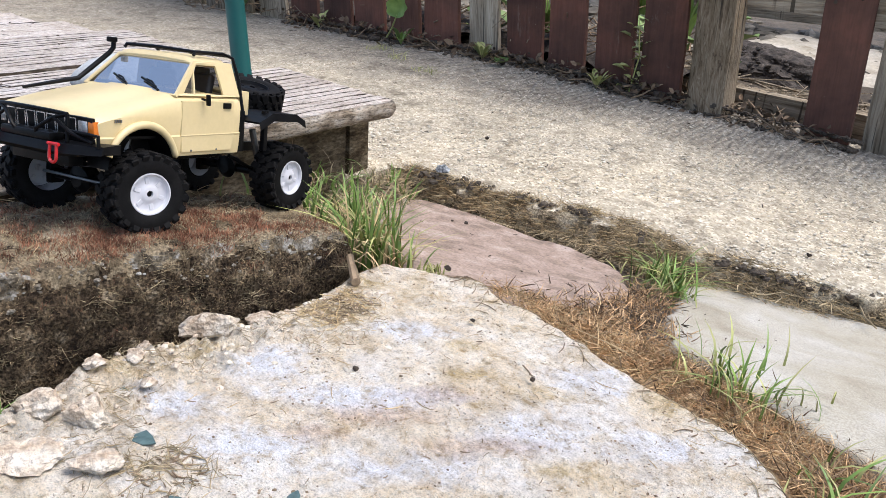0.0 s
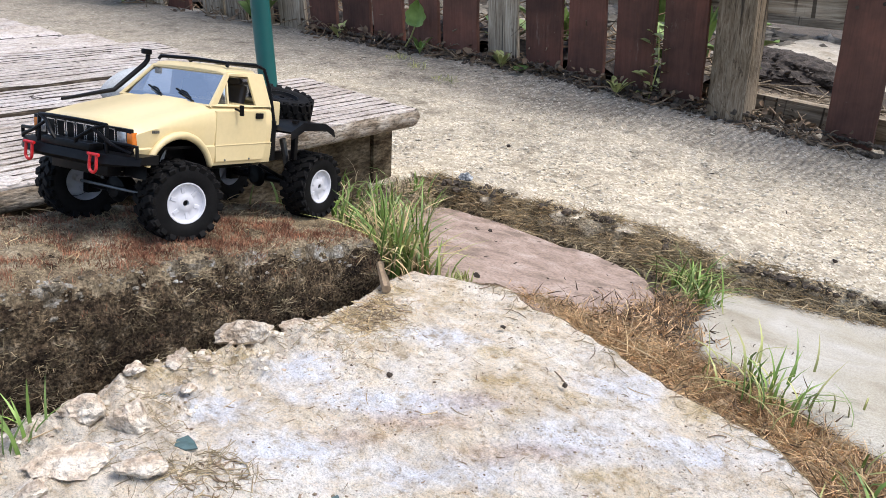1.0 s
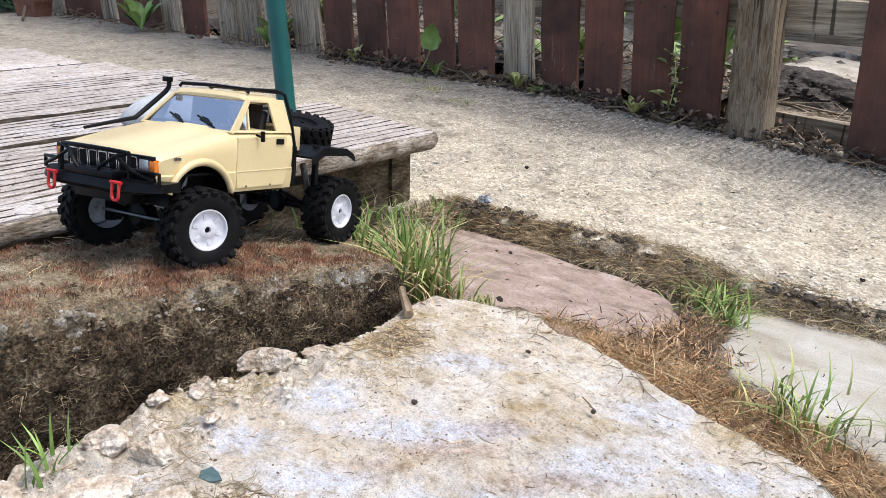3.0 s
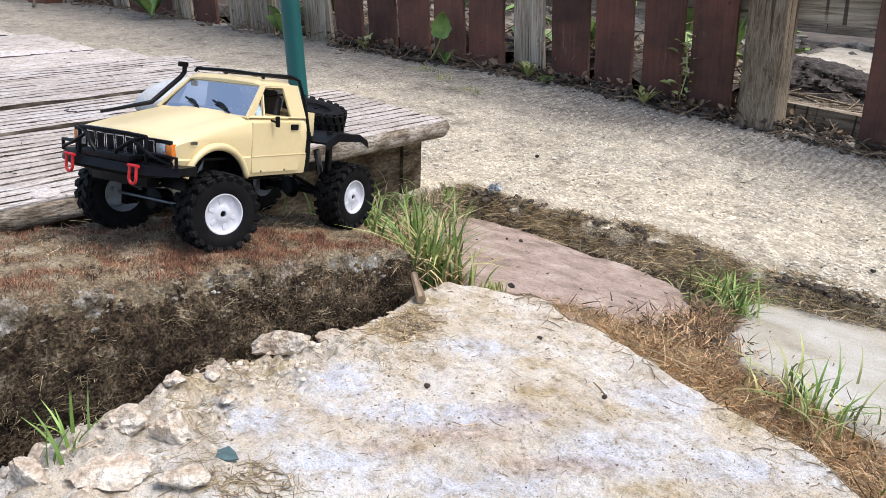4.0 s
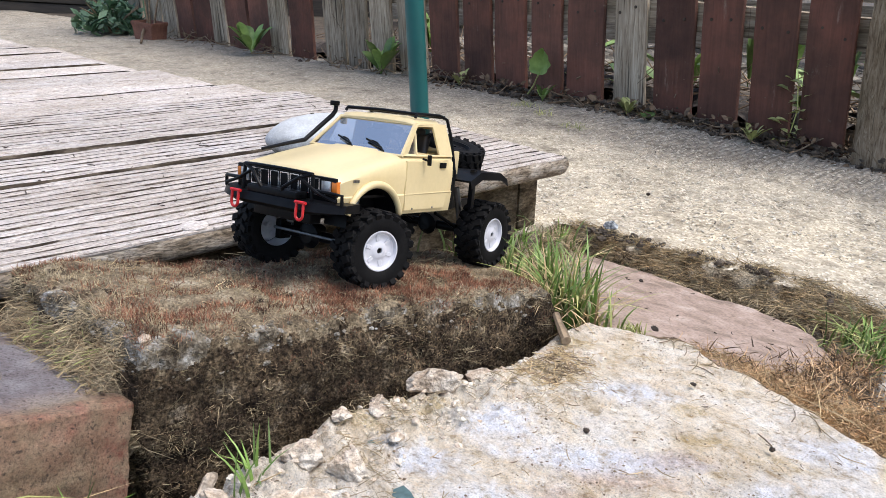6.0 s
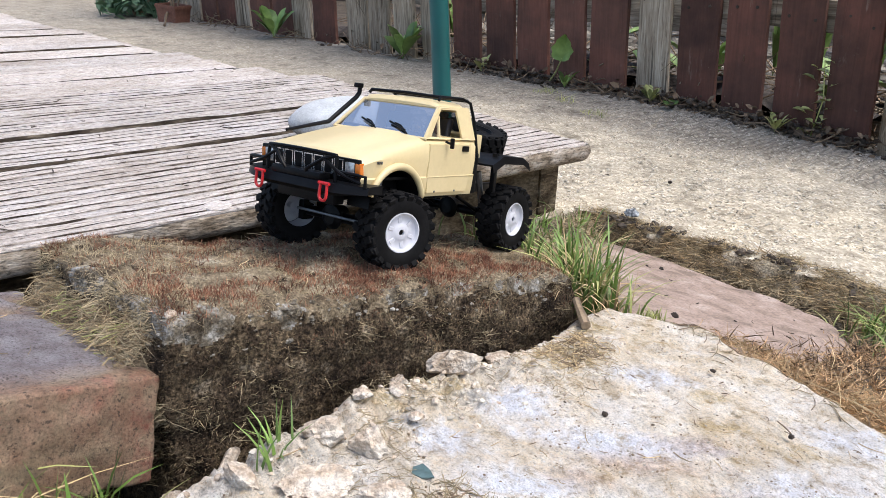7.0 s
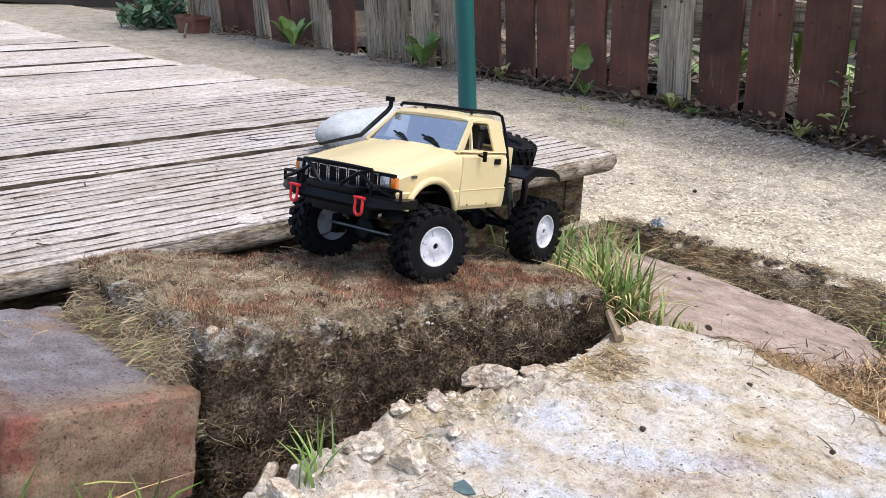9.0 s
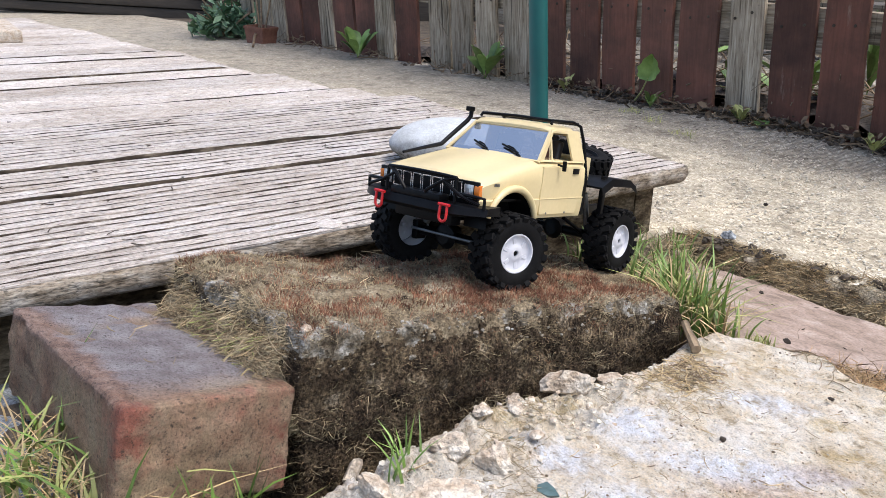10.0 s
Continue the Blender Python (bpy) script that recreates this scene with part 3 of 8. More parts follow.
M_PAINT = surface("sand_yellow_paint", [(0.3, (0.65, 0.525, 0.285)), (0.7, (0.69, 0.56, 0.315))], 25, 300, ((0.3, 0.96), (0.7, 1.02)), rough=0.34, bumps=((500, 0.04, 0.0004),))
M_BLACK = surface("black_plastic", [(0.3, (0.003, 0.003, 0.0035)), (0.7, (0.008, 0.008, 0.009))], 60, spec=0.12, rough=0.38, bumps=((600, 0.1, 0.0004),))
M_RUBBER = surface("tyre_rubber", [(0.3, (0.004, 0.004, 0.0045)), (0.7, (0.011, 0.0105, 0.0105))], 70, 400, spec=0.12, rough=0.7, bumps=((500, 0.2, 0.0005),))
M_RIM = surface("white_plastic", [(0.3, (0.56, 0.56, 0.60)), (0.7, (0.63, 0.63, 0.67))], 60, rough=0.4, bumps=())
M_HOOK = surface("red_plastic", [(0.3, (0.50, 0.012, 0.016)), (0.7, (0.62, 0.02, 0.022))], 60, rough=0.35, bumps=())
M_CHROME = surface("silver_trim", [(0.3, 0.62), (0.7, 0.72)], 60, rough=0.25, metal=0.9, bumps=())
M_LAMP = surface("lamp_lens", [(0.3, 0.45), (0.7, 0.75)], 260, rough=0.12, metal=0.6, bumps=((400, 0.4, 0.001),))
M_AMBER = surface("amber_lens", [(0.3, (0.60, 0.14, 0.015)), (0.7, (0.75, 0.22, 0.03))], 200, rough=0.2, bumps=())
M_CABIN = surface("dark_cabin_plastic", [(0.3, (0.014, 0.014, 0.018)), (0.7, (0.03, 0.03, 0.036))], 60, rough=0.55, bumps=())
M_STEEL = surface("dull_steel", [(0.3, 0.12), (0.7, 0.25)], 90, rough=0.45, metal=0.8, bumps=())


# ---- building helpers ----
def vnoise(p, freq, seed=0):
    """Smooth value noise in -1..1 for an (n, 3) array."""
    q = np.asarray(p, float) * freq + seed * 17.31
    i = np.floor(q)
    f = q - i
    f = f * f * (3 - 2 * f)
    out = np.zeros(len(q))
    for dx in (0, 1):
        for dy in (0, 1):
            for dz in (0, 1):
                h = np.sin((i[:, 0] + dx) * 127.1 + (i[:, 1] + dy) * 311.7 + (i[:, 2] + dz) * 74.7 + seed * 3.1) * 43758.5453
                h = (h - np.floor(h)) * 2 - 1
                w = (f[:, 0] if dx else 1 - f[:, 0]) * (f[:, 1] if dy else 1 - f[:, 1]) * (f[:, 2] if dz else 1 - f[:, 2])
                out += h * w
    return out


def fbm(p, freq, octaves=3, seed=0, gain=0.5):
    out, a = np.zeros(len(p)), 1.0
    for k in range(octaves):
        out += a * vnoise(p, freq * 2 ** k, seed + k)
        a *= gain
    return out


def mesh_data(name, verts, faces, material, smooth=True):
    me = bpy.data.meshes.new(name)
    me.from_pydata([tuple(v) for v in np.asarray(verts, float)], [], [tuple(int(i) for i in f) for f in faces])
    me.materials.append(material)
    if smooth:
        me.polygons.foreach_set("use_smooth", [True] * len(me.polygons))
    me.update()
    return me


def solid(name, verts, faces, material, m=None, parent=None, smooth=True, label=""):
    ob = new(name, mesh_data(name, verts, faces, material, smooth))
    ob.matrix_local = m or Matrix()
    if parent:
        ob.parent = parent
    return tagged(ob, label)


def part(name, bm, material, parent=None, label="", smooth=True, m=None):
    """Links a bmesh as one mesh object under a thing or a part."""
    bmesh.ops.recalc_face_normals(bm, faces=bm.faces)
    me = bpy.data.meshes.new(name)
    bm.to_mesh(me)
    bm.free()
    me.materials.append(material)
    if smooth:
        me.polygons.foreach_set("use_smooth", [True] * len(me.polygons))
        me.set_sharp_from_angle(angle=radians(38))
    ob = new(name, me)
    if parent:
        ob.parent = parent
    ob.matrix_local = m or Matrix()
    return tagged(ob, label)


def thing(name, m, label, category, group="", kind=""):
    ob = new(name)
    ob.empty_display_size = 0.02
    ob.matrix_world = m
    return tagged(ob, label, category, group, kind)


def box(bm, sx, sy, sz, m=None, bevel=0.0, seg=2):
    r = bmesh.ops.create_cube(bm, size=1.0, matrix=(m or Matrix()) @ Matrix.Diagonal((sx, sy, sz, 1)))
    if bevel:
        es = {e for v in r["verts"] for e in v.link_edges}
        bmesh.ops.bevel(bm, geom=list(es), offset=bevel, segments=seg, profile=0.6, affect="EDGES")


def tube(bm, pts, r, seg=8, taper=None):
    """A round bar along pts; r may be one radius or one for each point."""
    pts = [Vector(p) for p in pts]
    rs = r if isinstance(r, (list, tuple)) else [r] * len(pts)
    rings, side = [], None
    for i, p in enumerate(pts):
        t = (pts[min(i + 1, len(pts) - 1)] - pts[max(i - 1, 0)]).normalized()
        if side is None:
            side = t.orthogonal().normalized()
        side = (side - side.dot(t) * t).normalized()
        up = t.cross(side)
        rings.append([bm.verts.new(p + rs[i] * (math.cos(a) * side + math.sin(a) * up)) for a in (2 * math.pi * k / seg for k in range(seg))])
    for a, b in zip(rings, rings[1:]):
        for k in range(seg):
            bm.faces.new((a[k], a[(k + 1) % seg], b[(k + 1) % seg], b[k]))
    bm.faces.new(rings[0][::-1])
    bm.faces.new(rings[-1])


def lathe(bm, profile, seg=32):
    """Turns (radius, y) pairs round the y axis."""
    rings = []
    for r, y in profile:
        rings.append([bm.verts.new((r * math.cos(a), y, r * math.sin(a))) for a in (2 * math.pi * k / seg for k in range(seg))])
    for a, b in zip(rings, rings[1:]):
        for k in range(seg):
            bm.faces.new((a[k], a[(k + 1) % seg], b[(k + 1) % seg], b[k]))
    return rings


def grid_faces(nx, ny, keep=None):
    i, j = np.meshgrid(np.arange(nx - 1), np.arange(ny - 1), indexing="ij")
    a = (i * ny + j).ravel()
    f = np.stack([a, a + ny, a + ny + 1, a + 1], 1)
    return f if keep is None else f[keep[f].any(1)]


def compact(v, f):
    used = np.unique(f)
    idx = np.zeros(len(v), int)
    idx[used] = np.arange(len(used))
    return v[used], idx[f]


def inside_distance(p, poly):
    """Distance to the outline, positive inside."""
    poly = np.asarray(poly, float)
    d = np.full(len(p), 1e9)
    ins = np.zeros(len(p), bool)
    for a, b in zip(poly, np.roll(poly, -1, 0)):
        e = b - a
        t = np.clip(((p - a) @ e) / (e @ e), 0, 1)
        d = np.minimum(d, np.hypot(*(p - a - t[:, None] * e).T))
        cross = (a[1] > p[:, 1]) != (b[1] > p[:, 1])
        ins ^= cross & (p[:, 0] < e[0] * (p[:, 1] - a[1]) / (e[1] if e[1] else 1e-9) + a[0])
    return np.where(ins, d, -d)


def sheet_height(x, y, poly, top, depth, edge, seed, ragged, rough, crumble):
    """Height of a broken stone's skin, and how far inside its ragged outline each place lies."""
    p = np.stack([x, y, 0 * x], 1)
    d = inside_distance(p[:, :2], poly) + ragged * fbm(p, 28, 3, seed)
    t = np.clip(d / edge, 0, 1)
    z = top(x, y) + rough * fbm(p, 45, 4, seed + 5) - depth * (1 - np.sqrt(1 - (1 - t) ** 2))
    if crumble:
        z = z + crumble(x, y) * (0.0075 * fbm(p, 55, 4, seed + 40, 0.6) + 0.0055 * np.abs(fbm(p, 130, 3, seed + 50, 0.6)))
    return z, d


def stone_sheet(name, poly, step, top, depth, edge, material, seed, ragged=0.008, rough=0.002, crumble=None):
    """A flat stone with a broken outline: its face, rounded arrises and sides, as one mesh in the site's frame."""
    poly = np.asarray(poly, float)
    lo, hi = poly.min(0) - 0.03, poly.max(0) + 0.03
    xs, ys = np.arange(lo[0], hi[0], step), np.arange(lo[1], hi[1], step)
    gx, gy = np.meshgrid(xs, ys, indexing="ij")
    p = np.stack([gx.ravel(), gy.ravel(), np.zeros(gx.size)], 1)
    p[:, 2], d = sheet_height(p[:, 0], p[:, 1], poly, top, depth, edge, seed, ragged, rough, crumble)
    v, f = compact(p, grid_faces(len(xs), len(ys), d > -0.004))
    return solid(name, v, f, material, SITE)


def blades(name, roots, lengths, width, lean, material, m=None, parent=None, up=None, segs=3, droop=0.5):
    """Thin tapering blades: roots (n, 3), one length each; lean: how far the tips spread sideways, up: growing direction (n, 3)."""
    n = len(roots)
    up = np.tile((0.0, 0.0, 1.0), (n, 1)) if up is None else up
    ang = RNG.uniform(0, 2 * np.pi, n)
    side = np.stack([np.cos(ang), np.sin(ang), RNG.uniform(-0.2, 0.2, n)], 1)
    flat = np.cross(side, up)
    flat /= np.linalg.norm(flat, axis=1, keepdims=True) + 1e-9
    w = np.asarray(width) * RNG.uniform(0.6, 1.3, n)
    le = np.asarray(lean) * RNG.uniform(0.2, 1.3, n)
    vs, fs = [], []
    for k in range(segs + 1):
        t = k / segs
        c = roots + up * (lengths * (t - droop * le * t * t))[:, None] + side * (lengths * le * t * t)[:, None]
        ww = (w * (1 - t) ** 0.6 * 0.5 + 1e-5)[:, None]
        vs += [c - flat * ww, c + flat * ww]
    v = np.stack(vs, 1).reshape(-1, 3)
    base = np.arange(n) * 2 * (segs + 1)
    f = np.concatenate([np.stack([base + 2 * k, base + 2 * k + 1, base + 2 * k + 3, base + 2 * k + 2], 1) for k in range(segs)])
    return solid(name, v, f, material, m or SITE, parent)


def crumbs(name, centres, radii, material, flat=0.6, m=None, seed=3, smooth=False):
    """Many small irregular stones in one mesh."""
    bm = bmesh.new()
    bmesh.ops.create_icosphere(bm, subdivisions=1, radius=1.0)
    uv = np.array([v.co[:] for v in bm.verts])
    uf = np.array([[v.index for v in f.verts] for f in bm.faces])
    bm.free()
    rg = np.random.default_rng(seed)
    n = len(centres)
    jit = rg.uniform(0.65, 1.25, (n, len(uv), 1))
    sc = rg.uniform(0.6, 1.3, (n, 1, 3)) * np.array([1, 1, flat])
    a = rg.uniform(0, 6.28, n)
    v = uv[None] * jit * sc * np.asarray(radii)[:, None, None]
    c, s = np.cos(a)[:, None], np.sin(a)[:, None]
    v = np.stack([v[..., 0] * c - v[..., 1] * s, v[..., 0] * s + v[..., 1] * c, v[..., 2]], -1) + np.asarray(centres)[:, None]
    f = (uf[None] + (np.arange(n) * len(uv))[:, None, None]).reshape(-1, 3)
    return solid(name, v.reshape(-1, 3), f, material, m or SITE, None, smooth)


def rock(name, at, size, turn, material, label, seed, category="stone", group=""):
    """One broken lump: an icosphere pulled about by noise, with flats."""
    bm = bmesh.new()
    bmesh.ops.create_icosphere(bm, subdivisions=4, radius=1.0)
    p = np.array([v.co[:] for v in bm.verts])
    k = 1 + 0.30 * fbm(p, 1.1, 2, seed) + 0.16 * fbm(p, 3.1, 3, seed + 9)
    p = p * k[:, None]
    for n in range(7):
        ax = np.random.default_rng(seed * 7 + n).normal(size=3)
        ax /= np.linalg.norm(ax)
        over = np.maximum(p @ ax - 0.58, 0)
        p -= over[:, None] * ax * 0.92
    p *= (1 + 0.10 * fbm(p, 5.5, 3, seed + 21))[:, None]
    p *= np.asarray(size) / 2
    for v, c in zip(bm.verts, p):
        v.co = c
    ob = part(name, bm, material, None, "", True, SITE @ pose(*at, *turn))
    return tagged(ob, label, category, group)


def path_drop(x):
    """How far the ground falls below the site plane towards the far end."""
    return -0.055 * np.clip(-1.0 - x, 0, 6)


def flag_z(x, y):
    """The flagstones and the joints between them dip towards the path's broken edge."""
    return np.clip(-0.088 + 0.032 * (x + 0.5) - 0.24 * (y - 0.7), -0.118, -0.045)


# ---- ground, path, flagstones ----
def build_ground():
    def axis(lo, hi, step, far):
        mid = list(np.arange(lo, hi, step))
        out, d = [], step
        x = hi
        while x < far:
            out.append(x)
            d *= 1.22
            x += d
        low, d, x = [], step, lo - step
        while x > -far:
            low.append(x)
            d *= 1.22
            x -= d
        return np.array(low[::-1] + mid + out)
    xs, ys = axis(-1.1, 0.5, 0.008, 90), axis(-0.5, 1.0, 0.008, 90)
    gx, gy = np.meshgrid(xs, ys, indexing="ij")
    x, y = gx.ravel(), gy.ravel()
    p = np.stack([x, y, x * 0], 1)
    z = path_drop(x) - 0.135 + 0.031 * np.clip((y - 0.38) / 0.10, 0, 1) * (x > -0.75)
    z = np.where(y > 1.6, path_drop(x) - 0.10, z)
    z += 0.105 * np.exp(-((x + 0.62) ** 2 / 0.20 ** 2 + (y + 0.04) ** 2 / 0.11 ** 2))
    w = np.clip((y - 0.46) / 0.04, 0, 1) * np.clip((0.92 + 0.3 * np.clip(x + 0.3, 0, 0.6) - y) / 0.03, 0, 1) * np.clip((x + 0.72) / 0.04, 0, 1) * np.clip((0.6 - x) / 0.1, 0, 1)
    z = z * (1 - w) + w * (flag_z(x, y) - 0.014)
    near = (abs(x) < 3) & (abs(y) < 4)
    z += np.where(near, 0.006 * fbm(p, 18, 4, 2) * np.where(y > 0.5, 0.45, 1.0), 0)
    p[:, 2] = z
    ob = solid("ground", p, grid_faces(len(xs), len(ys)), M_SOIL, SITE)
    return tagged(ob, "dark bare soil round the stones and path", "ground", kind="structure")


EDGE_X = np.array([-0.75, -0.716, -0.66, -0.60, -0.50, -0.40, -0.276, -0.143, -0.09, 0.05, 0.6, 3.0])
EDGE_Y = np.array([0.45, 0.805, 0.815, 0.832, 0.858, 0.878, 0.876, 0.910, 0.935, 0.97, 1.05, 1.2])


def build_path():
    def strip(x0, x1, step, y1, name):
        xs = np.arange(x0, x1 + step * 0.5, step)
        n = int((y1 - 0.75) / step)
        rows = []
        e0 = np.where(xs < -0.75, 0.45, np.interp(xs, EDGE_X, EDGE_Y))
        px = np.stack([xs, xs * 0, xs * 0], 1)
        e0 = e0 + 0.012 * fbm(px, 22, 4, 4) * (xs > -0.75)
        for j in range(-6, n + 1):
            if j < 0:
                y = e0 - 0.004 * (-j) ** 0.5
                z = -0.010 * (-j) + 0 * y
            else:
                t = (j / n) ** 1.25
                y = e0 + (y1 - e0) * t
                z = -0.006 * np.exp(-((y - e0) / 0.012)) + 0 * y
            rows.append(np.stack([xs, y, z], 1))
        p = np.stack(rows, 1).reshape(-1, 3)
        low = p[:, 2].copy()
        p[:, 2] = -0.088 + path_drop(p[:, 0]) + low
        q = p.copy()
        q[:, 2] = low
        p[:, 2] += 0.0013 * fbm(q, 70, 3, 6, 0.7) + 0.004 * fbm(q, 6, 2, 8) + 0.0022 * np.sin(p[:, 0] * 260 + 90 * p[:, 1] + 4 * vnoise(q, 9, 3)) * np.clip((p[:, 1] - 1.12) / 0.15, 0, 1) * (0.6 + 0.6 * vnoise(q, 14, 5))
        p[:, 1] += np.where(low < -0.005, 0.010 * fbm(p, 60, 3, 11), 0)
        ob = solid(name, p, grid_faces(len(xs), n + 7), M_PATH, SITE)
        # earth clings to the broken side
        ob.data.materials.append(M_TURF)
        fa = grid_faces(len(xs), n + 7)
        ob.data.polygons.foreach_set("material_index", ((low + 0.004 * fbm(p, 40, 3, 17))[fa].mean(1) < -0.006).astype(np.int32))
        return ob
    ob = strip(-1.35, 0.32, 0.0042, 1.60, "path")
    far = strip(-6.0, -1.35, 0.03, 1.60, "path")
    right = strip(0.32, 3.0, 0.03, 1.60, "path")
    for o in (ob, far, right):
        tagged(o, "worn exposed-aggregate concrete path with a crumbling edge", "path", "lengths of the path", "structure")


build_ground()
build_path()

BIG = [(-0.446, 0.437), (-0.438, 0.470), (-0.410, 0.494), (-0.375, 0.510), (-0.345, 0.512), (-0.312, 0.505), (-0.258, 0.500), (-0.200, 0.487), (-0.150, 0.475), (-0.105, 0.460), (-0.070, 0.442), (-0.045, 0.40),
       (-0.01, 0.30), (0.03, 0.12), (0.02, -0.25), (-0.20, -0.33), (-0.36, -0.24), (-0.415, -0.06), (-0.435, 0.05), (-0.440, 0.148), (-0.452, 0.20), (-0.448, 0.26), (-0.436, 0.31), (-0.438, 0.36)]


def lime_face(x, y):
    return -0.011 + 0.020 * np.exp(-((x + 0.38) ** 2 + (y - 0.12) ** 2) / 0.11 ** 2) - 0.004 * np.clip((y - 0.38) / 0.08, 0, 1)


def lime_crumble(x, y):
    return np.clip((-0.345 - x) / 0.06, 0, 1) * np.clip((0.36 - y) / 0.06, 0.25, 1)


def lime_top(x, y):
    """Height of the limestone's skin and the distance inside its outline, for arrays of places."""
    return sheet_height(x, y, BIG, lime_face, 0.115, 0.022, 3, 0.007, 0.0024, lime_crumble)


big = stone_sheet("limestone_slab", BIG, 0.0026, lime_face, 0.115, 0.022, M_LIME, 3, 0.007, 0.0024, lime_crumble)
tagged(big, "broken cream and bluish limestone slab with lichen stains", "stone slab")
REDP = [(-0.628, 0.628), (-0.536, 0.509), (-0.465, 0.4826), (-0.386, 0.478), (-0.3335, 0.500), (-0.2964, 0.564), (-0.2924, 0.660), (-0.2996, 0.724), (-0.335, 0.790), (-0.418, 0.829), (-0.487, 0.815), (-0.585, 0.829), (-0.665, 0.806)]
red = stone_sheet("flagstone", REDP, 0.0036, flag_z, 0.05, 0.012, M_RED, 12, 0.005, 0.0012)
tagged(red, "smooth reddish sandstone flagstone beside the path", "flagstone", "flagstones")
PALEP = [(-0.285, 0.834), (-0.266, 0.878), (-0.168, 0.9026), (-0.072, 0.9346), (0.109, 0.9826), (0.322, 1.025), (0.346, 0.770), (0.189, 0.508), (0.045, 0.480), (-0.036, 0.518), (-0.118, 0.540), (-0.212, 0.588), (-0.2456, 0.655)]
pale = stone_sheet("flagstone", PALEP, 0.0036, flag_z, 0.05, 0.012, M_PALE, 21, 0.005, 0.0012)
tagged(pale, "pale grey sandstone flagstone beside the dry grass", "flagstone", "flagstones")


# ---- mossy concrete block ----
def slab_top(x, y):
    return 0.0405 + 0.10 * (x + 0.503) - 0.165 * (y - 0.282) - 0.15 * np.clip(y - 0.30, 0, 1) ** 2


SLAB_FRONT = np.array([(-0.472, 0.090), (-0.456, 0.447)])
SLAB_BACK = np.array([(-0.660, 0.082), (-0.572, 0.482)])


def build_slab():
    nu, nv, nw = 70, 220, 100
    verts, faces, index = [], [], {}

    def vid(i, j, k):
        key = (i, j, k)
        if key not in index:
            index[key] = len(verts)
            verts.append((i / nu, j / nv, k / nw))
        return index[key]
    for i in range(nu):
        for j in range(nv):
            for k in (0, nw):
                faces.append((vid(i, j, k), vid(i + 1, j, k), vid(i + 1, j + 1, k), vid(i, j + 1, k)))
    for i in range(nu):
        for k in range(nw):
            for j in (0, nv):
                faces.append((vid(i, j, k), vid(i + 1, j, k), vid(i + 1, j, k + 1), vid(i, j, k + 1)))
    for j in range(nv):
        for k in range(nw):
            for i in (0, nu):
                faces.append((vid(i, j, k), vid(i, j + 1, k), vid(i, j + 1, k + 1), vid(i, j, k + 1)))
    u = np.array(verts)
    front = SLAB_FRONT[0] + (SLAB_FRONT[1] - SLAB_FRONT[0]) * u[:, 1:2]
    back = SLAB_BACK[0] + (SLAB_BACK[1] - SLAB_BACK[0]) * u[:, 1:2]
    xy = front + (back - front) * u[:, :1]
    top = slab_top(xy[:, 0], xy[:, 1])
    z = -0.14 + (top + 0.14) * u[:, 2]
    p = np.stack([xy[:, 0], xy[:, 1], z], 1)
    # rounded, crumbling arris along the front and the near end
    rim = np.minimum(u[:, 0] * 0.17, np.minimum(u[:, 1], 1 - u[:, 1]) * 0.36)
    roundness = np.clip(1 - rim / 0.022, 0, 1) ** 2
    under = np.clip(1 - (top - z) / 0.03, 0, 1)
    p[:, 2] -= 0.007 * roundness * under
    c = np.array([-0.55, 0.27])
    inward = c - p[:, :2]
    inward /= np.linalg.norm(inward, axis=1, keepdims=True)
    p[:, :2] += inward * (0.006 * roundness * under)[:, None]
    n = np.stack([(p[:, 0] - c[0]) / 0.09, (p[:, 1] - c[1]) / 0.19, (p[:, 2] + 0.05) / 0.09], 1)
    n = np.sign(n) * np.abs(n) ** 1.6
    n /= np.linalg.norm(n, axis=1, keepdims=True) + 1e-9
    k = 0.0060 * fbm(p, 26, 3, 31, 0.5) + 0.0022 * fbm(p, 90, 2, 35) * (1 - 0.5 * under) + 0.003 * fbm(p, 48, 3, 37) * roundness * under
    p += n * k[:, None]
    ob = solid("concrete_block", p, faces, M_SLAB, SITE)
    bm = bmesh.new()
    bm.from_mesh(ob.data)
    bmesh.ops.recalc_face_normals(bm, faces=bm.faces)
    bm.to_mesh(ob.data)
    bm.free()
    # bare, lichened concrete along the arrises
    ob.data.materials.append(M_ARRIS)
    ob.data.materials.append(M_MAT)
    at_end = np.clip(1 - u[:, 1] * 0.36 / 0.03, 0, 1) * (u[:, 0] * 0.17 < 0.11) * np.clip((under - 0.55) * 3, 0, 1)
    worn = roundness * under * np.where(p[:, 1] < 0.14, 0.50 + 0.50 * at_end, 0.54) + (0.36 * fbm(p, 34, 4, 39) + 0.16 * fbm(p, 130, 3, 40)) * np.clip(under * 1.6, 0, 1)
    fa = np.array(faces)
    ob.data.polygons.foreach_set("material_index", np.where(worn[fa].mean(1) > 0.46, 1, np.where((under + 0.5 * fbm(p, 120, 3, 61) + 0.2 * fbm(p, 40, 2, 62))[fa].mean(1) > 0.72, 2, 0)).astype(np.int32))
    tagged(ob, "old concrete block covered in dry brown moss", "concrete block")
    return p, np.array(faces)


SLAB_P, SLAB_F = build_slab()


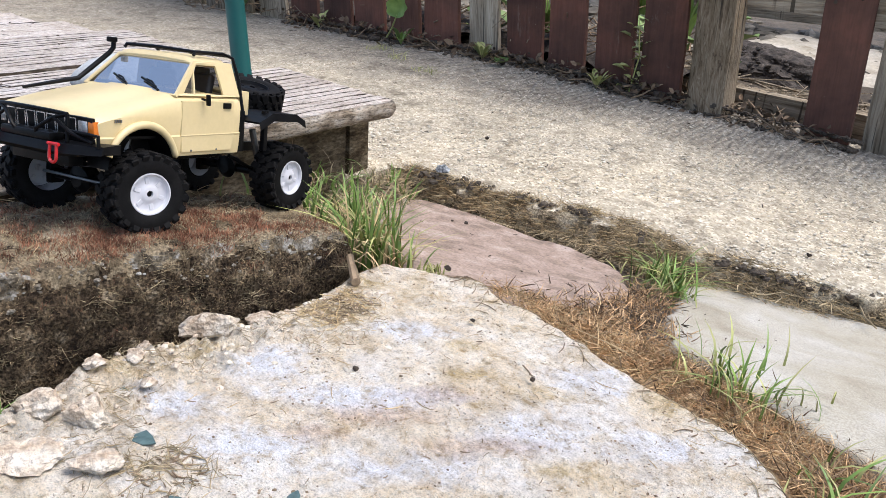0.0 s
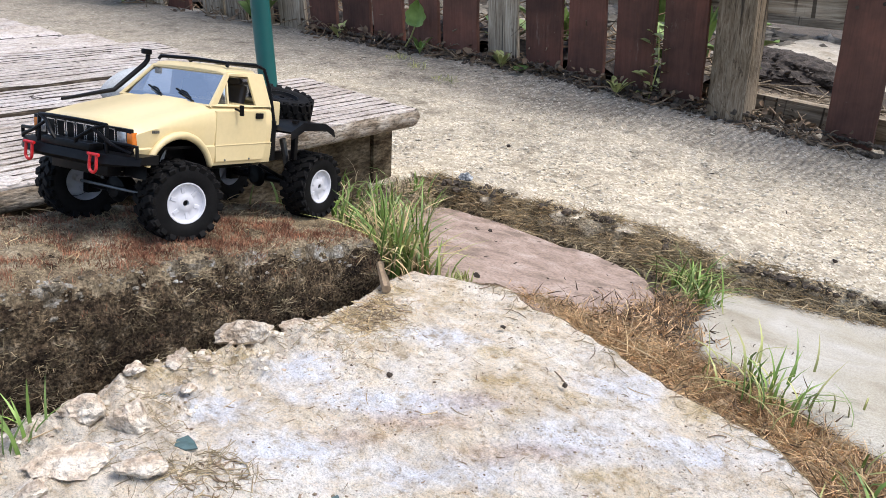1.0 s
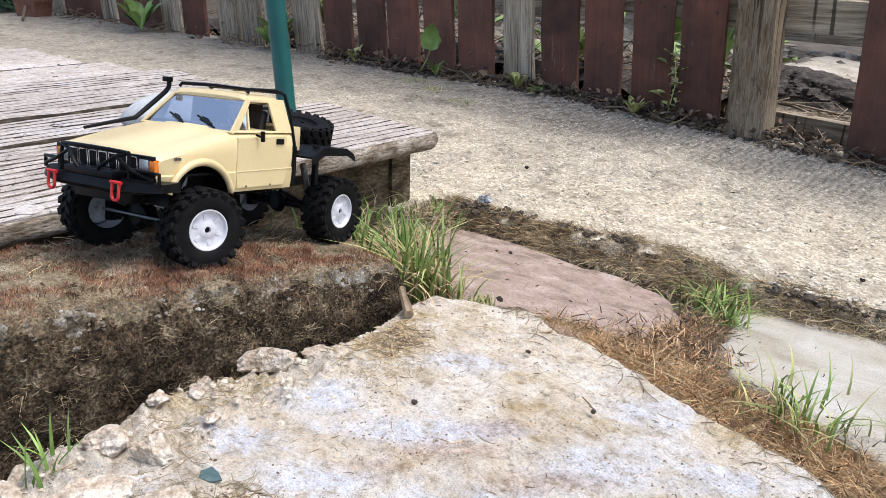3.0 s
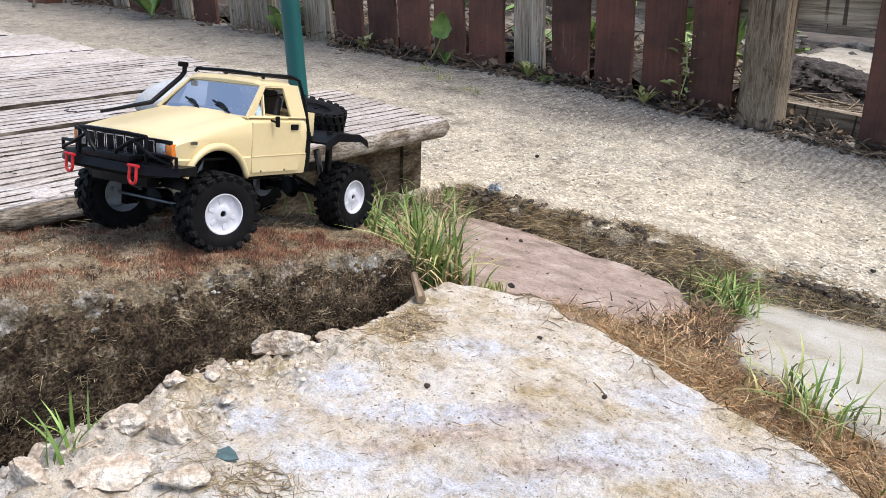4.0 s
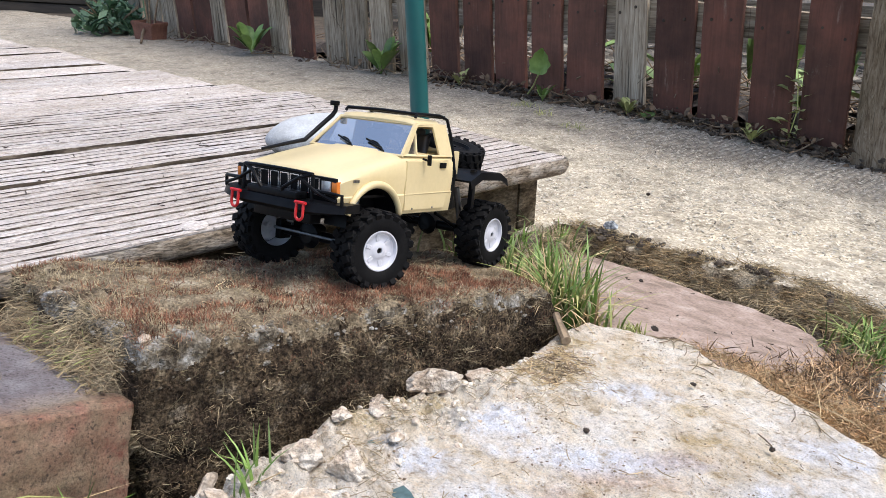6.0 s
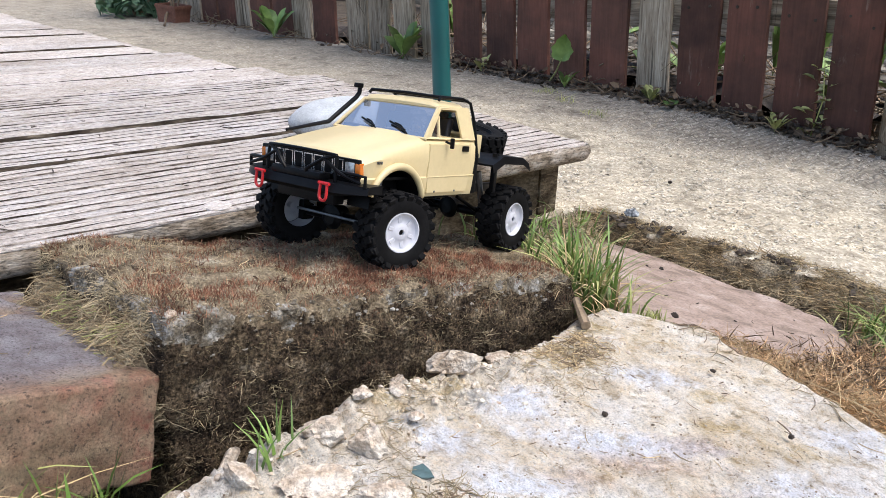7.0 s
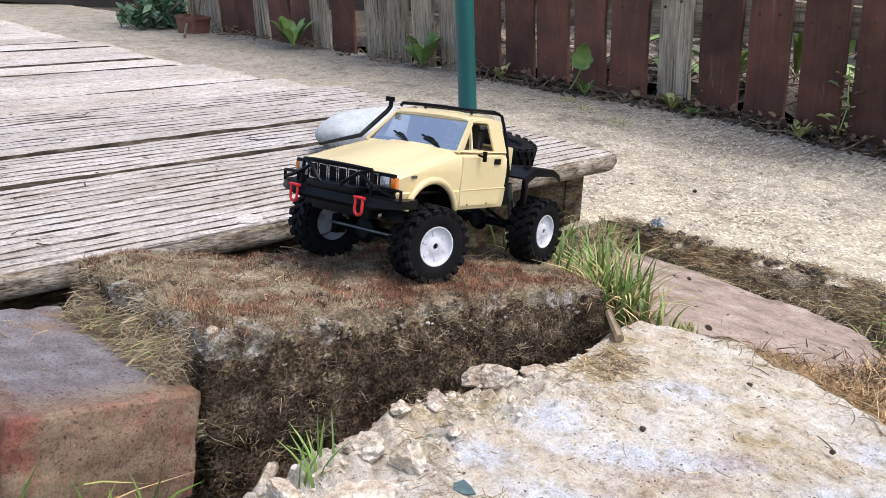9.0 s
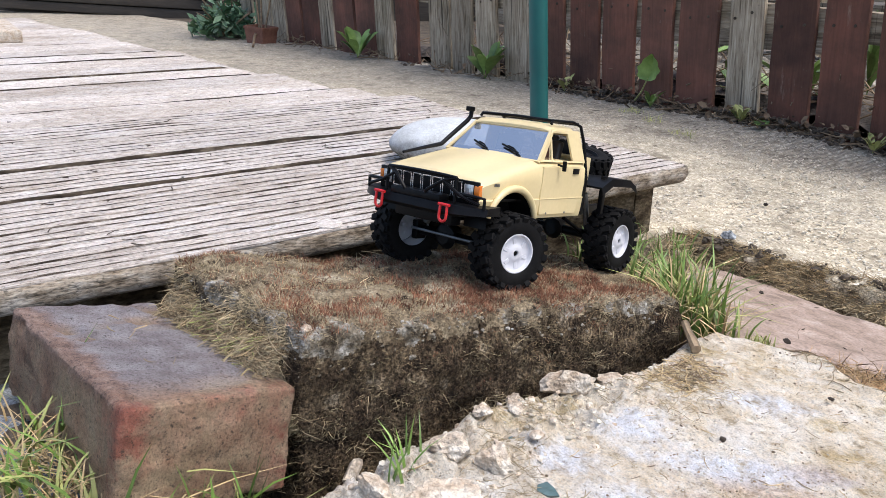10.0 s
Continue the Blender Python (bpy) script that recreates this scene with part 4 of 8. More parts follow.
def slab_points(n, want, seed):
    """Random places and normals on the block's skin where want(place, normal) holds."""
    rg = np.random.default_rng(seed)
    a, b, d = SLAB_P[SLAB_F[:, 0]], SLAB_P[SLAB_F[:, 1]], SLAB_P[SLAB_F[:, 3]]
    nm = np.cross(b - a, d - a)
    area = np.linalg.norm(nm, axis=1)
    nm = nm / area[:, None]
    mid = SLAB_P[SLAB_F].mean(1)
    out = mid - np.array([-0.55, 0.27, -0.06])
    nm *= np.sign((nm * out).sum(1))[:, None]
    area = area * want(mid, nm)
    pick = rg.choice(len(area), n, p=area / area.sum())
    u, v = rg.random((n, 1)), rg.random((n, 1))
    return a[pick] + (b - a)[pick] * u + (d - a)[pick] * v, nm[pick]


def build_moss():
    def grow(name, n, want, lo, hi, w, lean, material, seed, droop, label, lift=0.7, clump=0.0):
        p, nm = slab_points(n, want, seed)
        keep = fbm(p, 55, 2, seed) > clump
        p, nm = p[keep], nm[keep]
        up = nm * (1 - lift) + np.array([0, 0, lift]) + RNG.normal(0, 0.35, p.shape)
        up /= np.linalg.norm(up, axis=1, keepdims=True)
        ob = blades(name, p - nm * 0.001, RNG.uniform(lo, hi, len(p)), w, lean, material, up=up, segs=2, droop=droop)
        tagged(ob, label, "moss", kind="stuff")
    def arris(m):
        a, b = SLAB_FRONT[0], SLAB_FRONT[1] - SLAB_FRONT[0]
        t = np.clip(((m[:, :2] - a) @ b) / (b @ b), 0, 1)
        d = np.minimum(np.linalg.norm(m[:, :2] - a - t[:, None] * b, axis=1), abs(m[:, 1] - SLAB_FRONT[0][1] - 0.1 * (m[:, 0] + 0.478)))
        return np.clip((d - 0.004) / 0.014, 0.55, 1)
    topside = lambda m, n: (n[:, 2] > 0.6) * arris(m)
    # the red stems stand in a band behind the bare front arris and thin out towards the decking
    def frontstrip(m, n):
        t = (m[:, 1] - SLAB_FRONT[0][1]) / (SLAB_FRONT[1][1] - SLAB_FRONT[0][1])
        d = SLAB_FRONT[0][0] + (SLAB_FRONT[1][0] - SLAB_FRONT[0][0]) * t - m[:, 0]
        behind = SLAB_BACK[0][0] + (SLAB_BACK[1][0] - SLAB_BACK[0][0]) * t
        return (n[:, 2] > 0.5) * (0.14 + np.exp(-((d - 0.034) / 0.034) ** 2) + 0.55 * np.exp(-((m[:, 0] - behind - 0.012) / 0.016) ** 2) * (t < 0.75)) * np.clip(0.75 + 0.7 * fbm(m, 22, 3, 83), 0.12, 1.3)
    sides = lambda m, n: (n[:, 2] < 0.6) * ((m[:, 0] > -0.56) | (m[:, 1] < 0.12)) * np.clip((m[:, 2] + 0.13) * 9, 0.05, 1.0) * np.clip((slab_top(m[:, 0], m[:, 1]) - m[:, 2] - 0.004) / 0.02, 0.5, 1)
    grow("dead_moss_mat", 26000, topside, 0.003, 0.009, 0.00038, 1.5, M_HAY, 41, 0.95, "matted straw-coloured dead moss on the block", 0.12, -0.45)
    grow("brown_moss_mat", 20000, topside, 0.002, 0.005, 0.00045, 1.2, M_MATBLADE, 45, 0.9, "matted rusty dead moss on the block", 0.2, -0.2)
    grow("red_moss_stems", 24000, frontstrip, 0.003, 0.0078, 0.00050, 0.45, M_REDMOSS, 42, 0.35, "upright reddish-brown moss stems on the block", 0.85, -0.25)
    grow("hanging_moss", 62000, sides, 0.002, 0.0065, 0.00055, 1.2, M_MOSS, 43, 1.5, "dark brown moss hanging on the block's sides", 0.05, -0.6)
    grow("hanging_moss_fibres", 9000, sides, 0.003, 0.010, 0.00034, 1.4, M_FIBRE, 44, 1.5, "pale dry moss fibres on the block's sides", 0.15, 0.05)
    nearend = lambda m, n: (n[:, 1] < -0.25) * (m[:, 2] > -0.03) * 1.0 + (m[:, 1] < 0.115) * (n[:, 2] > 0.3) * 0.6
    grow("end_moss", 17000, nearend, 0.004, 0.013, 0.00042, 1.4, M_HAY, 46, 1.0, "straw-coloured moss on the block's near end", 0.2, 0.0)
    grow("end_moss", 4000, nearend, 0.003, 0.008, 0.0005, 1.0, M_MOSS, 49, 1.0, "dark brown moss on the block's near end", 0.2, -0.5)
    p, nm = slab_points(260, lambda m, n: (arris(m) < 0.7) * (m[:, 2] > slab_top(m[:, 0], m[:, 1]) - 0.03) * 1.0, 47)
    ob = crumbs("lichen_crust", p, 0.0006 + 0.0026 * RNG.random(len(p)) ** 2, M_ARRIS, 0.5, seed=48)
    tagged(ob, "pale grey lichen crust along the block's edge", "lichen", kind="stuff")


# ---- decking ----
DECK = SITE @ pose(-0.704, 0.36, 0.027, 0, -2.6, -5.0)


def build_deck():
    deck = thing("timber_decking", DECK, "low decking of weathered grey grooved timber boards", "decking", kind="structure")
    rg = np.random.default_rng(5)
    pitch, thick = 0.1255, 0.024
    GAPS = {0: 0.0070, 2: 0.0050, 3: 0.0058, 6: 0.0022, 8: 0.0035, 9: 0.0020, 11: 0.0035, 12: 0.0035, 14: 0.003}
    for b in [0, 2, 3] + list(range(5, 22)):
        # the first and the third board are twice as wide as the rest
        x1 = -b * pitch
        double = b in (0, 3)
        wide = pitch * (2 if double else 1) - GAPS.get(b, 0.0006) + rg.uniform(-0.0008, 0.0008)
        grooves = 14 if double else 7
        end = 0.392 - 0.148 * (b * pitch) + rg.uniform(-0.02, 0.02) * (b > 0)
        ny = 150 if b < 8 else 50
        # cross-section: grooved top, rounded noses, plain underside
        us, zs = [], []
        steps = ((0.0, 0.0), (0.26, 0.0004), (0.52, 0.0003), (0.80, 0.0), (0.83, -0.0046), (0.87, -0.0052), (0.92, -0.0046)) if b < 8 else ((0.0, 0.0), (0.74, 0.0), (0.86, -0.0050))
        for g in range(grooves):
            deep, skew = rg.uniform(0.45, 1.15) * (1.0 if b < 2 else 0.7 if b < 4 else 0.5), rg.uniform(-0.10, 0.10)
            for ph, dz in steps:
                t = min(max((g + ph + (0.2 if b else -0.3) + 0.5 * skew * (ph > 0.6)) / grooves, 0.0), 1.0)
                nose = min(t, 1 - t) * wide
                us.append(-t * wide)
                zs.append((dz * deep if nose > 0.004 else 0) - 0.003 * max(0.0, 1 - nose / 0.004) ** 2)
        us += [-wide - 0.0005, -wide + 0.003, -0.003, 0.0004, 0.0014, 0.0014, 0.0006]
        zs += [-0.008, -thick, -thick, -thick + 0.003, -0.016, -0.009, -0.005]
        us, zs = np.array(us), np.array(zs)
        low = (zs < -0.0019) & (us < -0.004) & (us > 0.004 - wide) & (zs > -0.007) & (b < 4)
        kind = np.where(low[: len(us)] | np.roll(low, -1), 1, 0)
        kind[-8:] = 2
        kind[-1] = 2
        ys = np.linspace(-1.7, end, ny) if b >= 8 else np.concatenate([np.linspace(-1.7, -0.5, 30)[:-1], np.linspace(-0.5, end - 0.007, 150), end - 0.007 + 0.007 * np.sin(np.linspace(0, 1, 6)[1:] * np.pi / 2)])
        p = np.zeros((len(ys), len(us), 3))
        shrink = np.sqrt(np.clip(1 - np.clip((ys - (end - 0.007)) / 0.007, 0, 1) ** 2, 0.05, 1))
        for k, y in enumerate(ys):
            p[k, :, 0] = x1 + us
            p[k, :, 1] = y
            p[k, :, 2] = -thick / 2 + (zs + thick / 2) * shrink[k]
        q = p.reshape(-1, 3)
        qn = q * np.array([1, 0.10, 1])
        top = np.clip((q[:, 2] + 0.012) / 0.008, 0, 1)
        q[:, 2] += top * (0.0007 * fbm(qn, 260, 3, b) + 0.0010 * fbm(q * np.array([1, 0.3, 1]), 20, 2, b + 3)) + (q[:, 2] < -0.003) * (q[:, 2] > -0.0070) * 0.0019 * (1 + 1.4 * fbm(q * np.array([1, 0.12, 1]), 60, 2, b + 30)) + rg.uniform(-0.0015, 0.0015)
        q[:, 0] += 0.0012 * fbm(q * np.array([0.2, 1, 1]), 14, 3, b + 60) + top * 0.0010 * fbm(q * np.array([1.0, 0.5, 1]), 45, 2, b + 80)
        q[:, 1] += np.clip((q[:, 1] - end + 0.02) / 0.02, 0, 1) * 0.004 * fbm(q, 90, 2, b + 9)
        m = len(us)
        f = []
        for k in range(len(ys) - 1):
            a = k * m + np.arange(m)
            c = k * m + (np.arange(m) + 1) % m
            f.append(np.stack([a, c, c + m, a + m], 1))
        f = [tuple(r) for r in np.concatenate(f)] + [tuple(range(m))[::-1], tuple((len(ys) - 1) * m + np.arange(m))]
        ob = solid("board", q, f, M_DECK, None, deck)
        # groove faces take a darker timber than the board tops
        ob.data.materials.append(M_GROOVE)
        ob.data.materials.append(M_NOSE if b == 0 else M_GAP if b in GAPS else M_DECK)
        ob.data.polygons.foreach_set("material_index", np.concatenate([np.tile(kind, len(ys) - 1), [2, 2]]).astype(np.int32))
    # bearers under the boards
    for x, y0, y1 in ((-0.062, -1.6, 0.345), (-0.60, -1.6, 0.27), (-1.3, -1.6, 0.16)):
        bm = bmesh.new()
        box(bm, 0.045, y1 - y0, 0.092, pose(x, (y0 + y1) / 2, -0.072), 0.003)
        part("bearer", bm, M_BEARER, deck, "dark damp timber bearer")
    bm = bmesh.new()
    box(bm, 1.25, 0.04, 0.088, pose(-0.68, 0.30, -0.072, 0, 0, 8), 0.003)
    part("bearer", bm, M_BEARER, deck, "dark damp timber bearer")
    # the round head of a screw cap at the corner, and a dried bud stuck under the nose
    bm = bmesh.new()
    tube(bm, [(-0.016, -0.100, -0.004), (-0.016, -0.100, 0.0006), (-0.016, -0.100, 0.0010)], [0.013, 0.013, 0.0122], 20)
    part("plug", bm, M_DECK, deck, "worn round timber plug")


build_deck()


def build_bud():
    """A dried papery flower head caught on the front edge of the decking, with loose threads."""
    bud = thing("dried_bud", SITE @ pose(-0.6975, 0.5975, 0.010), "small dried papery flower head caught on the decking's edge", "dried flower")
    bm = bmesh.new()
    bmesh.ops.create_icosphere(bm, subdivisions=3, radius=0.0052)
    for v in bm.verts:
        v.co *= 1 + 0.28 * math.sin(9 * v.co.normalized().x + 5) * math.sin(11 * v.co.normalized().z + 2)
    part("head", bm, M_CHALK, bud, "crumpled pale head")
    for k in range(5):
        a = 1.3 * k
        bm = bmesh.new()
        tube(bm, [(0, 0, -0.002), (0.002, 0.004 * math.cos(a), -0.009), (0.003, 0.007 * math.cos(a), -0.015 - 0.002 * k)], [0.0005, 0.0004, 0.0002], 5)
        part("thread", bm, M_TWIG, bud, "thin dry thread")


build_bud()


# ---- fence ----
FX = np.array([-6.0, -3.4, -2.47, -1.76, -1.15, -0.58, -0.3, 1.0])
FZ = np.array([0.17, 0.058, 0.018, -0.015, -0.046, -0.090, -0.105, -0.225])


def build_fence():
    fence = thing("picket_fence", Matrix(), "picket fence of brown-stained and bare grey boards", "fence", kind="structure")
    rg = np.random.default_rng(11)
    spans = [(-3.532, -3.384, 0), (-3.374, -3.264, 0), (-3.255, -3.127, 1), (-3.113, -2.975, 1), (-2.967, -2.87, 0), (-2.862, -2.719, 1), (-2.707, -2.577, 1), (-2.57, -2.465, 0),
             (-2.438, -2.314, 1), (-2.255, -2.148, 0), (-2.128, -2.03, 0), (-2.011, -1.917, 0), (-1.887, -1.775, 0), (-1.752, -1.649, 1), (-1.623, -1.524, 1), (-1.504, -1.402, 1),
             (-1.383, -1.288, 1), (-1.271, -1.168, 1), (-1.144, -1.062, 0), (-1.036, -0.943, 1), (-0.921, -0.833, 1), (-0.809, -0.722, 1), (-0.70, -0.61, 1), (-0.367, -0.283, 1), (-0.262, -0.175, 0),
             (-0.15, -0.06, 1), (-0.035, 0.055, 1), (0.08, 0.17, 0)]
    spans += [(-3.69, -3.57, 0)]

    bm = bmesh.new()
    tube(bm, [(0, 0.003, 0), (0, -0.0012, 0), (0, -0.0020, 0)], [0.0034, 0.0034, 0.0022], 8)
    NAIL = bpy.data.meshes.new("nail")
    bm.to_mesh(NAIL)
    bm.free()
    NAIL.materials.append(M_SPECK)

    def plank(x0, x1, y, thick, z0, z1, lean, seed, bev=0.003):
        bm = bmesh.new()
        box(bm, x1 - x0, thick, z1 - z0, None, bev, 2)
        es = [e for e in bm.edges if abs((e.verts[0].co - e.verts[1].co).z) > 0.3]
        bmesh.ops.subdivide_edges(bm, edges=es, cuts=24, use_grid_fill=True)
        p = np.array([v.co[:] for v in bm.verts])
        q = p + seed * 3.7
        p[:, 0] += 0.0022 * fbm(q * np.array([0.3, 1, 1]), 9, 3, seed) + lean * p[:, 2]
        p[:, 1] += 0.0015 * fbm(q, 11, 2, seed + 4)
        low = p[:, 2] < -(z1 - z0) / 2 + 0.004
        p[low, 2] += 0.012 * fbm(q[low], 25, 2, seed + 2) * 1.0
        for v, c in zip(bm.verts, p):
            v.co = c
        return bm, pose((x0 + x1) / 2, y, (z0 + z1) / 2)
    for k, (x0, x1, brown) in enumerate(spans):
        z0 = float(np.interp((x0 + x1) / 2, FX, FZ)) - 0.012
        bm, m = plank(x0, x1, 1.556 + rg.uniform(-0.004, 0.004), 0.013, z0, z0 + 0.95, rg.uniform(-0.012, 0.012), k)
        picket = part("picket", bm, M_BROWN if brown else M_GREY, fence, "" if brown else "bare grey picket", True, m)
        high = float(np.interp((x0 + x1) / 2, FX, FZ)) + 0.235 - m.translation.z
        for side in (-0.26, 0.26):
            nail = new("nail", NAIL)
            nail.parent = picket
            nail.matrix_local = pose(side * (x1 - x0) + rg.uniform(-0.006, 0.006), -0.0062, high + rg.uniform(-0.012, 0.012))
            tagged(nail, "")
    bm, m = plank(-0.577, -0.503, 1.545, 0.068, -0.16, 0.85, 0.012, 77, 0.006)
    part("post", bm, M_GNARL, fence, "thick split grey timber post", True, m)
    # rails on the back
    for lift in (0.235, 0.70):
        bm = bmesh.new()
        xs = np.linspace(-3.68, 0.4, 60)
        pts = [(x, np.interp(x, FX, FZ) + lift) for x in xs]
        rings = []
        for x, z in pts:
            rings.append([bm.verts.new((x, 1.567 + dy, z + dz)) for dy, dz in ((0, -0.03), (0.028, -0.03), (0.028, 0.03), (0, 0.03))])
        for a, b in zip(rings, rings[1:]):
            for i in range(4):
                bm.faces.new((a[i], a[(i + 1) % 4], b[(i + 1) % 4], b[i]))
        bm.faces.new(rings[0])
        bm.faces.new(rings[-1])
        part("rail", bm, M_LEVEL, fence, "grey timber rail", False)


build_fence()


# ---- toy pickup truck: x forwards, y to its left, z up from the wheels' contact ----
def truck_pose():
    f = Vector((0.1631, -0.9654, 0.2034)).normalized()
    left = Vector((0.9793, 0.1834, 0.0853))
    left = (left - left.dot(f) * f).normalized()
    up = f.cross(left)
    m = Matrix((f, left, up)).transposed().to_4x4()
    m.translation = Vector((-0.5683, 0.3457, 0.0219))
    return SITE @ m @ Matrix.Scale(0.98, 4)


TYRE, AXLE, REAR, TRACK = 0.030, 0.0772, -0.0835, 0.0535
LIFT = 0.0030


def add_wheel(truck, m, name="wheel", rim_material=None):
    """Knobbly tyre, white dished rim, hub nut; the outer face looks along +y of m."""
    w = new(name)
    w.empty_display_size = 0.01
    w.parent = truck
    w.matrix_local = m
    bm = bmesh.new()
    lathe(bm, [(0.0150, -0.0105), (0.0172, -0.0118), (0.0235, -0.0122), (0.0268, -0.0112), (0.0278, -0.0085), (0.0280, 0.0), (0.0278, 0.0085), (0.0268, 0.0112), (0.0235, 0.0122), (0.0172, 0.0118), (0.0150, 0.0105)], 44)
    part("tyre", bm, M_RUBBER, w, "black off-road tyre")
    bm = bmesh.new()
    n = 20
    for k in range(n):
        a = 360 * k / n
        for side, off, skew in ((1, 0.0078, 22), (-1, 0.0078, -22)):
            m1 = pose(0, 0, 0, 0, a + (4.5 if side < 0 else 0), 0) @ pose(0, side * off, 0.0285, 0, 0, skew)
            box(bm, 0.0054, 0.0088, 0.0032, m1, 0.0004, 1)
            m2 = pose(0, 0, 0, 0, a + 9 + (4.5 if side < 0 else 0), 0) @ pose(0, side * 0.0028, 0.0287, 0, 0, -skew)
            box(bm, 0.0046, 0.0062, 0.0028, m2, 0.0004, 1)
            m3 = pose(0, 0, 0, 0, a + (4.5 if side < 0 else 0), 0) @ pose(0, side * 0.0118, 0.0262, 0, 0, 0) @ pose(0, 0, 0, -side * 28, 0, 0)
            box(bm, 0.0050, 0.0018, 0.0052, m3, 0.0003, 1)
    tagged(part("tread", bm, M_RUBBER, w, "black knobbly tread blocks"), kind="stuff")
    bm = bmesh.new()
    lathe(bm, [(0.0155, -0.0100), (0.0158, 0.0096), (0.0153, 0.0112), (0.0145, 0.0112), (0.0140, 0.0098), (0.0134, 0.0084), (0.0120, 0.0080), (0.0080, 0.0082), (0.0058, 0.0094), (0.0042, 0.0098), (0.0024, 0.0098), (0.0022, 0.0040), (0.0001, 0.0038)], 40)
    for k in range(6):
        box(bm, 0.0032, 0.0012, 0.0050, pose(0, 0, 0, 0, 60 * k, 0) @ pose(0, 0.0081, 0.0095), 0.0004, 1)
    rim = part("rim", bm, rim_material or M_RIM, w, "black plastic rim" if rim_material else "white plastic rim")
    bm = bmesh.new()
    tube(bm, [(0, 0.0040, 0), (0, 0.0084, 0)], 0.0021, 6)
    part("hub_nut", bm, M_BLACK, rim, "dark axle end")
    return w


def frame_panel(bm, outer, inner, depth):
    """A flat frame between two loops of equal length, with thickness along depth."""
    d = Vector(depth)
    o = [bm.verts.new(p) for p in outer]
    i = [bm.verts.new(p) for p in inner]
    o2 = [bm.verts.new(Vector(p) + d) for p in outer]
    i2 = [bm.verts.new(Vector(p) + d) for p in inner]
    n = len(o)
    for k in range(n):
        j = (k + 1) % n
        bm.faces.new((o[k], o[j], i[j], i[k]))
        bm.faces.new((o2[k], i2[k], i2[j], o2[j]))
        bm.faces.new((o[k], o2[k], o2[j], o[j]))
        bm.faces.new((i[k], i[j], i2[j], i2[k]))


def pane(name, pts, parent, thick=0.0006):
    bm = bmesh.new()
    a = [bm.verts.new(p) for p in pts]
    n = (Vector(pts[1]) - Vector(pts[0])).cross(Vector(pts[2]) - Vector(pts[0])).normalized() * thick
    bm.faces.new(a)
    ob = part(name, bm, M_GLASS, parent, "clear reflecting window", False)
    ob.visible_shadow = False
    return ob


